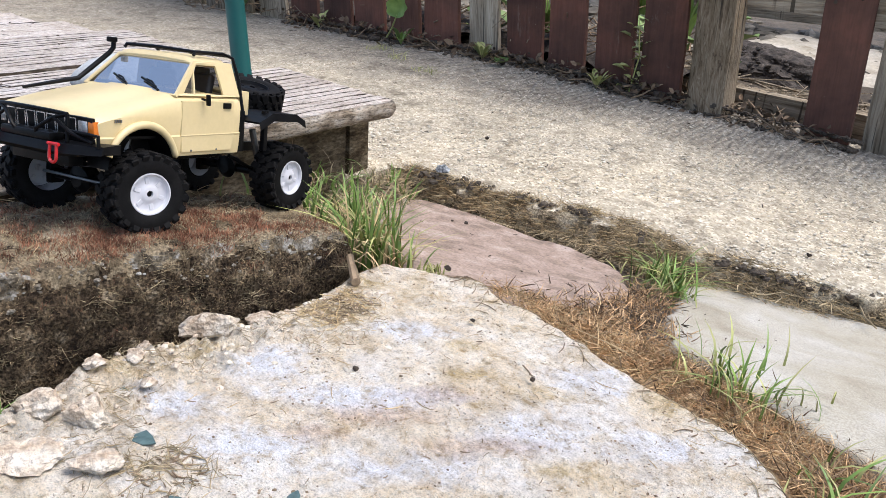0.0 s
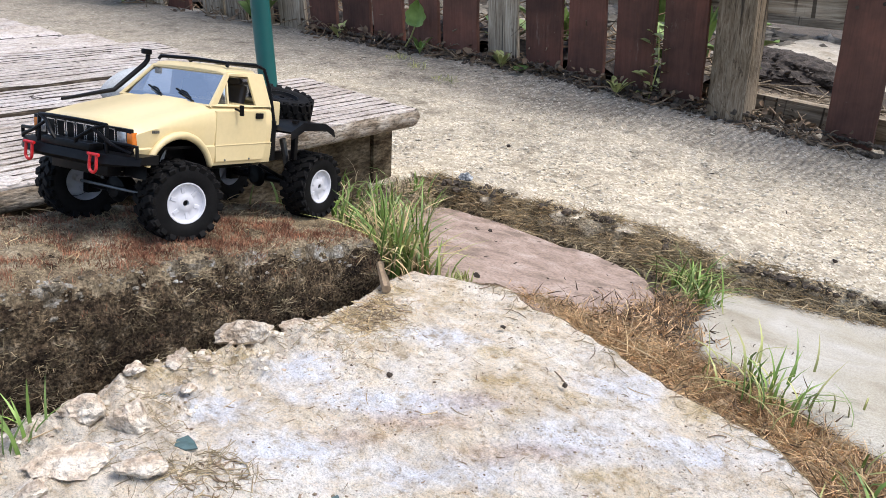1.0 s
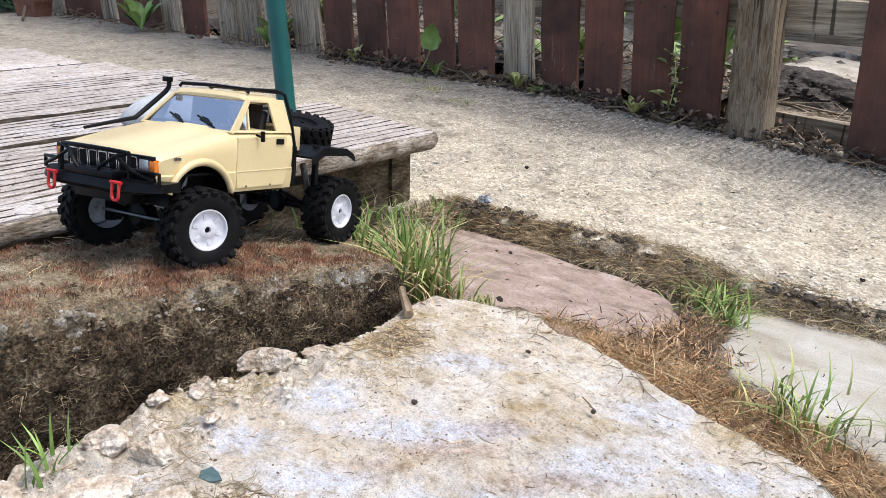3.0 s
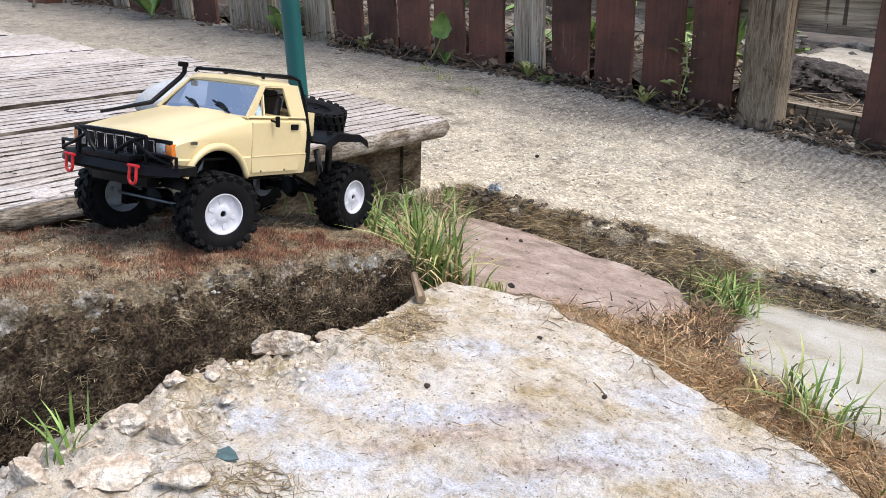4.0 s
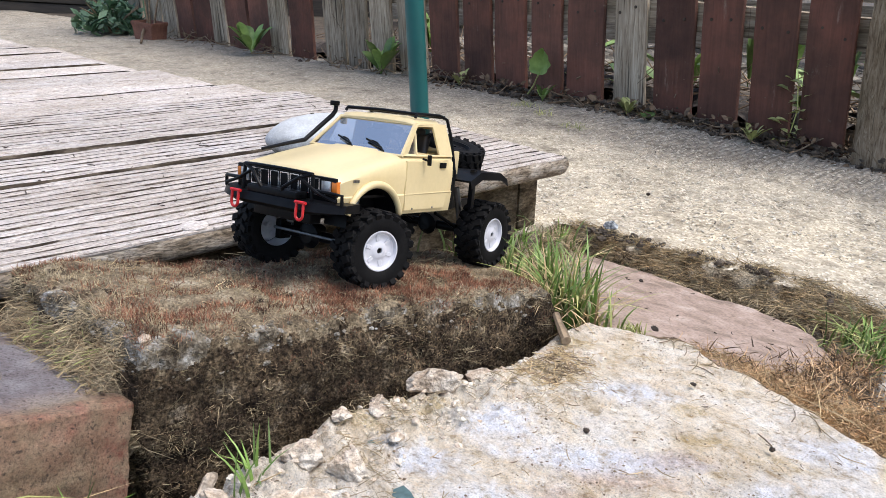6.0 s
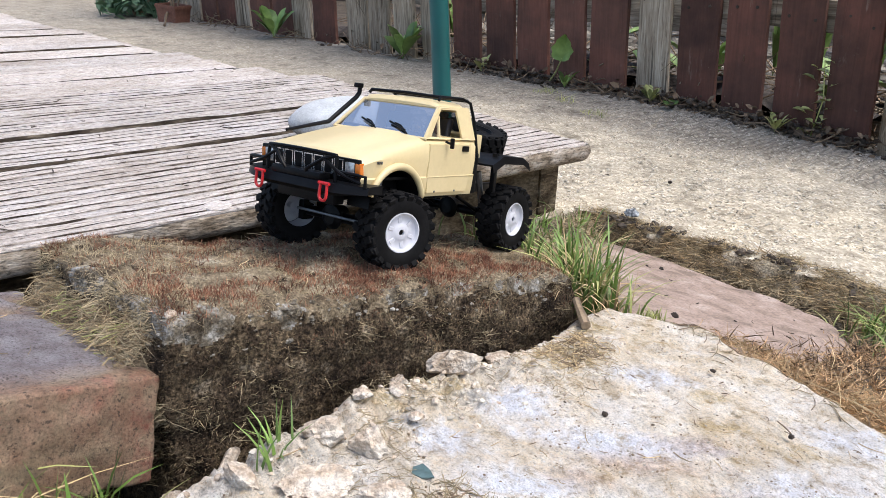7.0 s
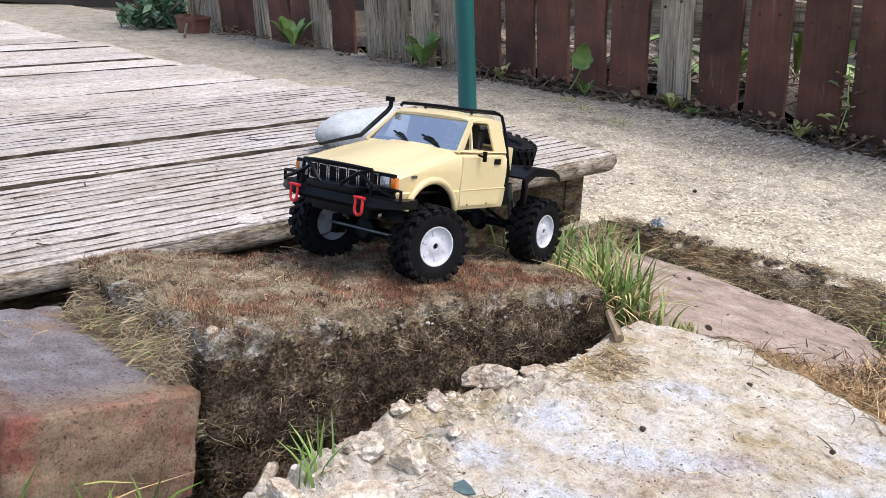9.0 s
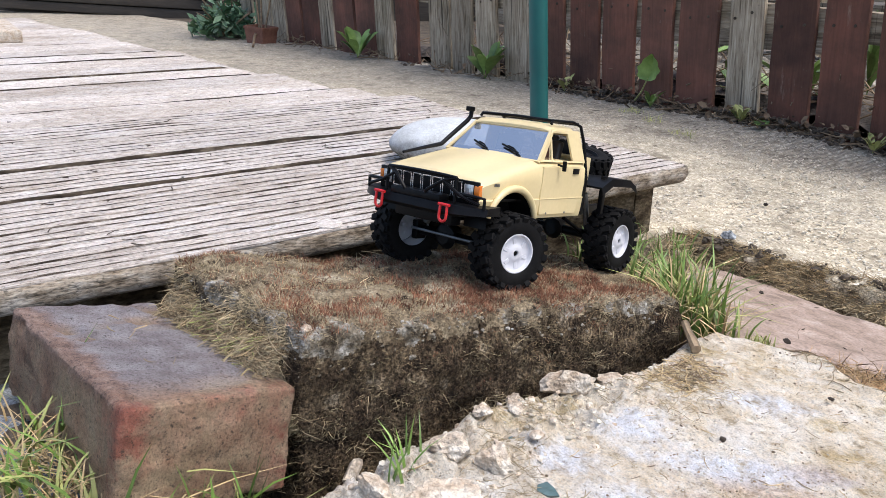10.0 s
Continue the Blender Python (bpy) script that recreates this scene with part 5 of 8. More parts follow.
def build_truck():
    tk = thing("toy_pickup_truck", truck_pose(), "sand-yellow toy pickup truck standing nose-up on the reddish flagstone", "toy truck")
    # -- lower shell: bonnet, wings and cab sides as one skin of cross-sections
    xs = sorted(set([0.1185, 0.118, 0.1165, 0.114] + list(np.linspace(0.111, 0.044, 46)) + list(np.linspace(0.043, -0.0255, 16))), reverse=True)
    bm = bmesh.new()
    rings = []
    for x in xs:
        a = (x - 0.0772) / 0.0305
        low = 0.0508 if x < 0.09 else 0.060
        if abs(a) < 1:
            low = max(low, 0.0440 + 0.0300 * math.sqrt(1 - a * a))
        t = min(max((0.118 - x) / 0.076, 0), 1)
        hood = 0.0812 + 0.0163 * t ** 0.85
        if x > 0.114:
            hood -= 0.0016 * ((x - 0.114) / 0.0045) ** 2
        wide = 0.0520 - 0.0012 * max(0.0, (x - 0.09) / 0.028) - (0.0012 * ((x - 0.114) / 0.0045) ** 2 if x > 0.114 else 0)
        belt = hood - 0.0052 - 0.001 * t
        crease = 0.0664
        prof = [(wide - 0.0016, low), (wide - 0.0006, low + 0.4 * max(crease - low, 0.0004)), (wide, max(crease - 0.0006, low + 0.0006)), (wide - 0.0011, max(crease + 0.0005, low + 0.0012)), (wide - 0.0003, max(0.080, low + 0.002) if belt > 0.0805 else belt - 0.0008), (wide - 0.0012, belt),
                (wide - 0.0036, belt + 0.0030), (wide - 0.0085, hood - 0.0010), (wide - 0.016, hood - 0.0004), (wide * 0.45, hood + 0.0002), (wide * 0.40, hood + 0.0012), (0, hood + 0.0016)]
        full = prof + [(-y, z) for y, z in prof[-2::-1]]
        rings.append([bm.verts.new((x, y, z)) for y, z in full])
    for a, b in zip(rings, rings[1:]):
        for k in range(len(a) - 1):
            bm.faces.new((a[k], a[k + 1], b[k + 1], b[k]))
    bm.faces.new(rings[-1])
    shell = part("body_shell", bm, M_PAINT, tk)
    # -- wheel-arch flares
    for s in (1, -1):
        bm = bmesh.new()
        pts = []
        for k in range(25):
            a = math.pi * (0.02 + 0.96 * k / 24)
            z = 0.0440 + 0.0312 * math.sin(a)
            x = 0.0772 + 0.0318 * math.cos(a)
            if z > 0.0515 or x < 0.06:
                pts.append((x, s * 0.0526, max(z, 0.052)))
        tube(bm, pts, [0.0021 + 0.0008 * math.sin(math.pi * i / (len(pts) - 1)) for i in range(len(pts))], 10)
        part("wheel_arch", bm, M_PAINT, shell)
        # dark inner arch
        bm = bmesh.new()
        v = [[bm.verts.new((0.0772 + r * math.cos(a), s * y, 0.0440 + r * math.sin(a))) for a in (math.pi * k / 16 for k in range(17))] for y, r in ((0.0512, 0.0298), (0.030, 0.0298))]
        for k in range(16):
            bm.faces.new((v[0][k], v[0][k + 1], v[1][k + 1], v[1][k]))
        bm.faces.new(v[1])
        part("arch_liner", bm, M_BLACK, shell, "black inner arch")
        # -- door: its own panel, with seam, handle, mirror and two screws
        bm = bmesh.new()
        loop = [(0.0400, 0.0535), (0.0405, 0.0655), (0.0400, 0.0925), (-0.0175, 0.0935), (-0.0192, 0.0660), (-0.0150, 0.0535)]
        fr = [bm.verts.new((x, s * (0.05235 if z < 0.09 else 0.0519), z)) for x, z in loop]
        bk = [bm.verts.new((x, s * 0.0500, z)) for x, z in loop]
        bm.faces.new(fr)
        for k in range(len(loop)):
            j = (k + 1) % len(loop)
            bm.faces.new((fr[k], fr[j], bk[j], bk[k]))
        bmesh.ops.bevel(bm, geom=[e for e in bm.edges if e.verts[0] in fr and e.verts[1] in fr], offset=0.0005, segments=2, affect="EDGES")
        door = part("door", bm, M_PAINT, tk)
        bm = bmesh.new()
        box(bm, 0.0090, 0.0012, 0.0046, pose(-0.0085, s * 0.0526, 0.0892), 0.0006)
        part("handle", bm, M_BLACK, door, "black recessed handle")
        bm = bmesh.new()
        tube(bm, [(0.019, s * 0.051, 0.0945), (0.0185, s * 0.0555, 0.0935)], 0.0009, 6)
        box(bm, 0.0024, 0.0034, 0.0085, pose(0.0178, s * 0.0568, 0.0938, 0, 8, s * 15), 0.0008)
        part("mirror", bm, M_BLACK, door, "black door mirror")
        for x, z in ((0.030, 0.0548), (0.002, 0.0548)):
            bm = bmesh.new()
            tube(bm, [(x, s * 0.0518, z), (x, s * 0.0528, z)], 0.0009, 8)
            part("screw", bm, M_STEEL, door, "small steel screw")
        # crease strip
        bm = bmesh.new()
        tube(bm, [(0.0410, s * 0.0521, 0.0664), (-0.0250, s * 0.0521, 0.0672)], 0.0006, 6)
        part("moulding", bm, M_PAINT, shell)
        # unreadable badge on the wing
        bm = bmesh.new()
        for k in range(4):
            box(bm, 0.0012, 0.0004, 0.0020, pose(0.1020 - 0.0017 * k, s * 0.0517, 0.0778), 0)
        part("badge", bm, M_STEEL, shell, "small grey wing badge")
    # -- greenhouse
    A, R = (0.0445, 0.0490, 0.0962), (0.0178, 0.0402, 0.1222)
    B1, B2 = (-0.0265, 0.0492, 0.0962), (-0.0235, 0.0412, 0.1222)

    bm = bmesh.new()
    fo = [A, (A[0], -A[1], A[2]), (R[0], -R[1], R[2]), R]
    fi = [(0.0434, 0.0465, 0.0972), (0.0434, -0.0465, 0.0972), (0.0194, -0.0384, 0.1206), (0.0194, 0.0384, 0.1206)]
    frame_panel(bm, fo, fi, (-0.0018, 0, -0.0016))
    for s in (1, -1):
        f = lambda p: (p[0], s * p[1], p[2])
        wo = [f(A), f(R), f(B2), f(B1)]
        wi = [f((0.0345, 0.0474, 0.0978)), f((0.0162, 0.0410, 0.1192)), f((-0.0045, 0.0416, 0.1195)), f((-0.0085, 0.0482, 0.0972))]
        frame_panel(bm, wo, wi, (0, -s * 0.0018, 0))
        tube(bm, [f((0.0238, 0.0478, 0.0970)), f((0.0200, 0.0418, 0.1140))], 0.0009, 6)
    ro = [(B1[0], B1[1], B1[2]), (B1[0], -B1[1], B1[2]), (B2[0], -B2[1], B2[2]), B2]
    ri = [(-0.0229, 0.040, 0.1000), (-0.0229, -0.040, 0.1000), (-0.0196, -0.035, 0.1172), (-0.0196, 0.035, 0.1172)]
    frame_panel(bm, ro, ri, (0.0018, 0, 0))
    part("cab_frame", bm, M_PAINT, tk, "", False)
    # roof: a crowned grid
    bm = bmesh.new()
    n1, n2 = 14, 16
    rows = []
    for i in range(n1 + 1):
        u = i / n1
        x = 0.0192 + (-0.0195 - 0.0192) * u
        row = []
        for j in range(n2 + 1):
            v = j / n2 * 2 - 1
            z = 0.1261 - 0.0014 * v * v - 0.0040 * max(0, abs(v) - 0.86) / 0.14 * 0.9 - 0.0035 * max(0, abs(2 * u - 1) - 0.84) / 0.16
            if j not in (0, n2) and 2 < j < n2 - 2 and 1 < i < n1 - 1 and j % 3 == 0:
                z += 0.0003
            row.append(bm.verts.new((x, v * 0.0412, z)))
        rows.append(row)
    for a, b in zip(rows, rows[1:]):
        for k in range(n2):
            bm.faces.new((a[k], a[k + 1], b[k + 1], b[k]))
    geo = bmesh.ops.extrude_face_region(bm, geom=bm.faces[:])
    for v in [g for g in geo["geom"] if isinstance(g, bmesh.types.BMVert)]:
        v.co.z = min(v.co.z - 0.0008, 0.1212)
    part("roof", bm, M_PAINT, tk)
    pane("windscreen", [(p[0] - 0.0006, p[1], p[2] - 0.0006) for p in fi], tk)
    for s in (1, -1):
        pane("side_window", [(0.0345, s * 0.0466, 0.0978), (0.0200, s * 0.0408, 0.1160), (0.0238, s * 0.0470, 0.0970)], tk)
    pane("rear_window", [(p[0] + 0.0008, p[1], p[2]) for p in ri], tk)
    # cabin: floor lid, two seats, dashboard, steering wheel
    bm = bmesh.new()
    box(bm, 0.058, 0.092, 0.002, pose(0.009, 0, 0.0930))
    box(bm, 0.010, 0.086, 0.008, pose(0.034, 0, 0.0955), 0.002)
    part("dashboard", bm, M_CABIN, tk, "dark cabin lining")
    for s in (1, -1):
        bm = bmesh.new()
        box(bm, 0.007, 0.026, 0.019, pose(-0.010, s * 0.021, 0.1030, 0, -12, 0), 0.003, 3)
        box(bm, 0.005, 0.014, 0.006, pose(-0.0125, s * 0.021, 0.1140, 0, -12, 0), 0.002, 3)
        part("seat", bm, M_CABIN, tk, "dark blue-black seat")
    bm = bmesh.new()
    tube(bm, [(0.022 + 0.003 * math.cos(a), 0.021 + 0.008 * math.sin(a), 0.1015 + 0.0075 * math.cos(a)) for a in (2 * math.pi * k / 18 for k in range(19))], 0.0009, 6)
    part("steering_wheel", bm, M_CABIN, tk)
    # wipers
    for y0, y1 in ((-0.002, -0.022), (0.030, 0.008)):
        bm = bmesh.new()
        tube(bm, [(0.0438, y0, 0.0980), (0.0384, (y0 + y1) / 2, 0.1034), (0.0372, y1 + 0.004, 0.1048)], 0.0007, 6)
        tube(bm, [(0.0417, y0 - 0.004, 0.1004), (0.0367, y1 - 0.002, 0.1054)], 0.0009, 6)
        part("wiper", bm, M_BLACK, tk, "black wiper")
    # -- nose: black grille panel with seven framed slots, lamps and indicators
    bm = bmesh.new()
    box(bm, 0.0030, 0.1000, 0.0178, pose(0.1180, 0, 0.0708, 0, 4, 0), 0.0008)
    grille = part("grille", bm, M_BLACK, tk, "black grille with silver slots")
    for k in range(7):
        y = (k - 3) * 0.0102
        bm = bmesh.new()
        m = pose(0.1200, y, 0.0722, 0, 4, 0)
        frame_panel(bm, [m @ Vector((0, -0.0045, -0.0062)), m @ Vector((0, 0.0045, -0.0062)), m @ Vector((0, 0.0045, 0.0062)), m @ Vector((0, -0.0045, 0.0062))],
                    [m @ Vector((0, -0.0037, -0.0054)), m @ Vector((0, 0.0037, -0.0054)), m @ Vector((0, 0.0037, 0.0054)), m @ Vector((0, -0.0037, 0.0054))], (-0.0008, 0, 0))
        part("slot_frame", bm, M_CHROME, grille, "silver slot frame", False)
    for s in (1, -1):
        bm = bmesh.new()
        box(bm, 0.0024, 0.0085, 0.0100, pose(0.1193, s * 0.0415, 0.0722, 0, 4, 0), 0.0007)
        part("headlight", bm, M_LAMP, tk, "square clear headlight")
        bm = bmesh.new()
        box(bm, 0.0060, 0.0046, 0.0100, pose(0.1168, s * 0.0482, 0.0722, 0, 4, s * 12), 0.0008)
        part("indicator", bm, M_AMBER, tk, "amber corner indicator")
    # -- bumper and bull bar
    bm = bmesh.new()
    sec = [(0.1180, 0.0515), (0.1310, 0.0525), (0.1345, 0.0555), (0.1325, 0.0615), (0.1180, 0.0625)]
    rows = []
    for y in np.linspace(-0.0615, 0.0615, 17):
        back = 0.0125 * max(0, (abs(y) - 0.040) / 0.0215) ** 1.3
        rise = 0.0050 * max(0, (abs(y) - 0.034) / 0.0275)
        rows.append([bm.verts.new((x - back, y, z + rise * (0.9 if z < 0.055 else 0.1))) for x, z in sec])
    for a, b in zip(rows, rows[1:]):
        for k in range(5):
            bm.faces.new((a[k], a[(k + 1) % 5], b[(k + 1) % 5], b[k]))
    bm.faces.new(rows[0])
    bm.faces.new(rows[-1])
    box(bm, 0.012, 0.050, 0.0055, pose(0.1270, 0, 0.0645), 0.0015)
    bumper = part("front_bumper", bm, M_BLACK, tk, "black winch bumper")
    bm = bmesh.new()
    for s in (1, -1):
        tube(bm, [(0.1300, s * 0.0080, 0.0620), (0.1330, s * 0.0120, 0.0690), (0.1290, s * 0.0240, 0.0775), (0.1265, s * 0.0345, 0.0808)], 0.0014, 8)
        tube(bm, [(0.1290, s * 0.0240, 0.0775), (0.1280, s * 0.0400, 0.0690), (0.1245, s * 0.0560, 0.0640)], 0.0013, 8)
        tube(bm, [(0.1265, s * 0.0345, 0.0808), (0.1270, s * 0.0350, 0.0620)], 0.0014, 8)
        tube(bm, [(0.1270, s * 0.0350, 0.0700), (0.1255, s * 0.0550, 0.0695), (0.1225, s * 0.0590, 0.0690), (0.1220, s * 0.0590, 0.0610)], 0.0013, 8)
    tube(bm, [(0.1265, -0.0345, 0.0808), (0.1285, -0.02, 0.0816), (0.1290, 0, 0.0818), (0.1285, 0.02, 0.0816), (0.1265, 0.0345, 0.0808)], 0.0014, 8)
    part("bull_bar", bm, M_BLACK, tk, "black tubular bull bar")
    for s in (1, -1):
        bm = bmesh.new()
        y = s * 0.0330
        tube(bm, [(0.1360, y - 0.0032, 0.0615), (0.1365, y - 0.0034, 0.0540)] + [(0.1365, y + 0.0034 * math.cos(a), 0.0525 + 0.0036 * math.sin(a)) for a in (math.pi + math.pi * k / 8 for k in range(9))] + [(0.1365, y + 0.0034, 0.0540), (0.1360, y + 0.0032, 0.0615)], 0.0011, 8)
        tube(bm, [(0.1360, y - 0.0052, 0.0612), (0.1360, y + 0.0052, 0.0612)], 0.0012, 8)
        part("shackle", bm, M_HOOK, bumper, "red shackle")
    # -- snorkel along the right-hand pillar
    bm = bmesh.new()
    tube(bm, [(0.0980, -0.0480, 0.0905), (0.0700, -0.0500, 0.0950), (0.0480, -0.0510, 0.0985), (0.0360, -0.0495, 0.1080), (0.0225, -0.0455, 0.1205), (0.0195, -0.0448, 0.1245), (0.0192, -0.0447, 0.1300)], [0.0012, 0.0016, 0.0019, 0.0020, 0.0020, 0.0020, 0.0020], 10)
    box(bm, 0.0075, 0.0050, 0.0042, pose(0.0210, -0.0447, 0.1310), 0.001)
    part("snorkel", bm, M_BLACK, tk, "black air snorkel")
    # -- roll bar over the roof and behind the cab
    bm = bmesh.new()
    for s in (1, -1):
        tube(bm, [(0.0150, s * 0.0370, 0.1262), (0.0130, s * 0.0365, 0.1290), (-0.0170, s * 0.0380, 0.1292), (-0.0250, s * 0.0410, 0.1264), (-0.0290, s * 0.0450, 0.1100), (-0.0310, s * 0.0500, 0.0820)], 0.0014, 8)
    tube(bm, [(0.0130, -0.0365, 0.1288), (0.0140, 0, 0.1296), (0.0130, 0.0365, 0.1288)], 0.0014, 8)
    tube(bm, [(-0.0220, -0.0400, 0.1280), (-0.0220, 0.0400, 0.1280)], 0.0014, 8)
    part("roll_bar", bm, M_BLACK, tk, "black roof rail and roll bar")
    # -- bed: sand-yellow headboard box, black flat wings on stays, spare wheel
    bm = bmesh.new()
    box(bm, 0.0130, 0.0900, 0.0200, pose(-0.0370, 0, 0.0905), 0.001)
    part("bed_box", bm, M_PAINT, tk)
    bm = bmesh.new()
    box(bm, 0.0080, 0.100, 0.034, pose(-0.0300, 0, 0.0680), 0.001)
    box(bm, 0.085, 0.060, 0.003, pose(-0.080, 0, 0.0770), 0.001)
    part("bed_floor", bm, M_BLACK, tk, "black bed floor")
    for s in (1, -1):
        bm = bmesh.new()
        pts = [(-0.0360, 0.0770), (-0.0430, 0.0800), (-0.0530, 0.0845), (-0.0860, 0.0835), (-0.0985, 0.0780)]
        top = [[bm.verts.new((x, s * y, z + dz)) for x, z in pts] for y, dz in ((0.030, 0), (0.064, 0.0), (0.0655, -0.005))]
        for a, b in zip(top, top[1:]):
            for k in range(len(pts) - 1):
                bm.faces.new((a[k], a[k + 1], b[k + 1], b[k]))
        g = bmesh.ops.extrude_face_region(bm, geom=bm.faces[:])
        for v in [q for q in g["geom"] if isinstance(q, bmesh.types.BMVert)]:
            v.co.z -= 0.0016
        box(bm, 0.0045, 0.0045, 0.034, pose(-0.0520, s * 0.0560, 0.0690), 0.0006)
        part("rear_wing", bm, M_BLACK, tk, "black flat rear wing")
    add_wheel(tk, pose(-0.0970, 0.0020, 0.0920, 78, 8, 10), "spare_wheel", M_BLACK)
    # -- chassis
    bm = bmesh.new()
    for s in (1, -1):
        box(bm, 0.225, 0.0050, 0.0080, pose(0.0, s * 0.020, 0.0500), 0.0006)
    box(bm, 0.060, 0.042, 0.014, pose(-0.005, 0, 0.0490), 0.002)
    box(bm, 0.045, 0.050, 0.016, pose(0.055, 0, 0.0560), 0.002)
    box(bm, 0.012, 0.058, 0.012, pose(0.115, 0, 0.0500), 0.001)
    box(bm, 0.140, 0.090, 0.002, pose(0.045, 0, 0.0650))
    part("chassis", bm, M_BLACK, tk, "black chassis with gearbox")
    for x in (AXLE, REAR):
        bm = bmesh.new()
        tube(bm, [(x, -0.044, TYRE), (x, 0.044, TYRE)], 0.0044, 10)
        tube(bm, [(x + 0.009, -0.006, TYRE), (x + 0.006, -0.006, TYRE), (x - 0.008, -0.006, TYRE + 0.003)], [0.006, 0.0105, 0.0060], 14)
        for s in (1, -1):
            box(bm, 0.012, 0.006, 0.016, pose(x, s * 0.0400, TYRE), 0.001)
            tube(bm, [(x, s * 0.024, TYRE), (x * 0.55, s * 0.024, 0.0460)], 0.0018, 6)
        part("axle", bm, M_BLACK, tk, "black axle with differential")
        for s in (1, -1):
            bm = bmesh.new()
            tube(bm, [(x + 0.004, s * 0.030, TYRE + 0.004), (x * 0.86, s * 0.027, 0.0660)], 0.0030, 8)
            part("shock_absorber", bm, M_STEEL, tk, "dull metal shock absorber")
    bm = bmesh.new()
    tube(bm, [(AXLE + 0.010, -0.040, TYRE + 0.002), (AXLE + 0.011, 0.040, TYRE + 0.002)], 0.0012, 6)
    part("tie_rod", bm, M_STEEL, tk, "steel tie rod")
    for x, steer in ((AXLE, -16), (REAR, 0)):
        add_wheel(tk, pose(x, TRACK, TYRE, 0, 11, steer))
        add_wheel(tk, pose(x, -TRACK, TYRE, 0, 31, 180 + steer))
    for ob in tk.children:
        if ob.name.split(".")[0] not in ("wheel", "axle", "tie_rod"):
            ob.location.z += LIFT
    return tk


build_truck()


# ---- things on and round the decking ----
def build_pebble():
    bm = bmesh.new()
    bmesh.ops.create_icosphere(bm, subdivisions=5, radius=1.0)
    p = np.array([v.co[:] for v in bm.verts])
    p[:, 2] = np.where(p[:, 2] < -0.75, -0.75 - (p[:, 2] + 0.75) * -0.3, p[:, 2])
    p *= (1 + 0.05 * fbm(p, 1.3, 2, 8) + 0.010 * fbm(p, 9, 3, 4))[:, None]
    p *= np.array([0.071, 0.052, 0.0285])
    for v, c in zip(bm.verts, p):
        v.co = c
    ob = part("pebble", bm, M_PEBBLE, None, "", True, SITE @ pose(-0.861, 0.509, 0.0445, 0, -3, 57))
    tagged(ob, "large flat whitish pebble lying on the decking", "pebble")


build_pebble()


def build_green_post():
    foot = SITE @ Vector((-0.806, 0.622, 0.018))
    post = thing("green_post", Matrix.Translation(foot), "thin green plastic-coated post standing on the decking", "post")
    bm = bmesh.new()
    tube(bm, [(0, 0, -0.004), (0, 0, 0.3), (0.002, 0, 0.9)], 0.0115, 24)
    part("tube", bm, M_POST, post)
    bm = bmesh.new()
    tube(bm, [(0, 0, 0.0), (0, 0, 0.004)], [0.0125, 0.0118], 24)
    part("collar", bm, M_POST, post)


build_green_post()


# ---- brick ----
def build_brick():
    ax = Vector((0.9898, 0.0485, 0.1343)).normalized()
    wy = Vector((-0.0176, 0.9749, -0.222))
    wy = (wy - wy.dot(ax) * ax).normalized()
    up = ax.cross(wy)
    m = Matrix((ax, wy, up)).transposed().to_4x4()
    mid = Vector((-0.5731, 0.025, 0.0069))
    m.translation = mid
    bm = bmesh.new()
    box(bm, 0.215, 0.1025, 0.065, None, 0.0042, 3)
    bmesh.ops.triangulate(bm, faces=[f for f in bm.faces if len(f.verts) > 4])
    bmesh.ops.subdivide_edges(bm, edges=bm.edges[:], cuts=1, use_grid_fill=True)
    for k in range(4):
        long_e = [e for e in bm.edges if e.calc_length() > 0.006]
        bmesh.ops.subdivide_edges(bm, edges=long_e, cuts=1, use_grid_fill=True)
    p = np.array([v.co[:] for v in bm.verts])
    bm.normal_update()
    n = np.array([v.normal[:] for v in bm.verts])
    chip = np.clip(fbm(p, 34, 3, 16) - 0.35, 0, 1) * 0.007 * ((abs(p) / np.array([0.1075, 0.051, 0.0325])) > 0.86).sum(1).clip(0, 1)
    p += n * (0.0013 * fbm(p, 60, 3, 14) + 0.0007 * fbm(p, 220, 2, 19) - chip)[:, None]
    for v, c in zip(bm.verts, p):
        v.co = c
    ob = part("brick", bm, M_BRICK, None, "", True, SITE @ m)
    tagged(ob, "weathered dark red clay brick lying beside the block", "brick")


build_brick()


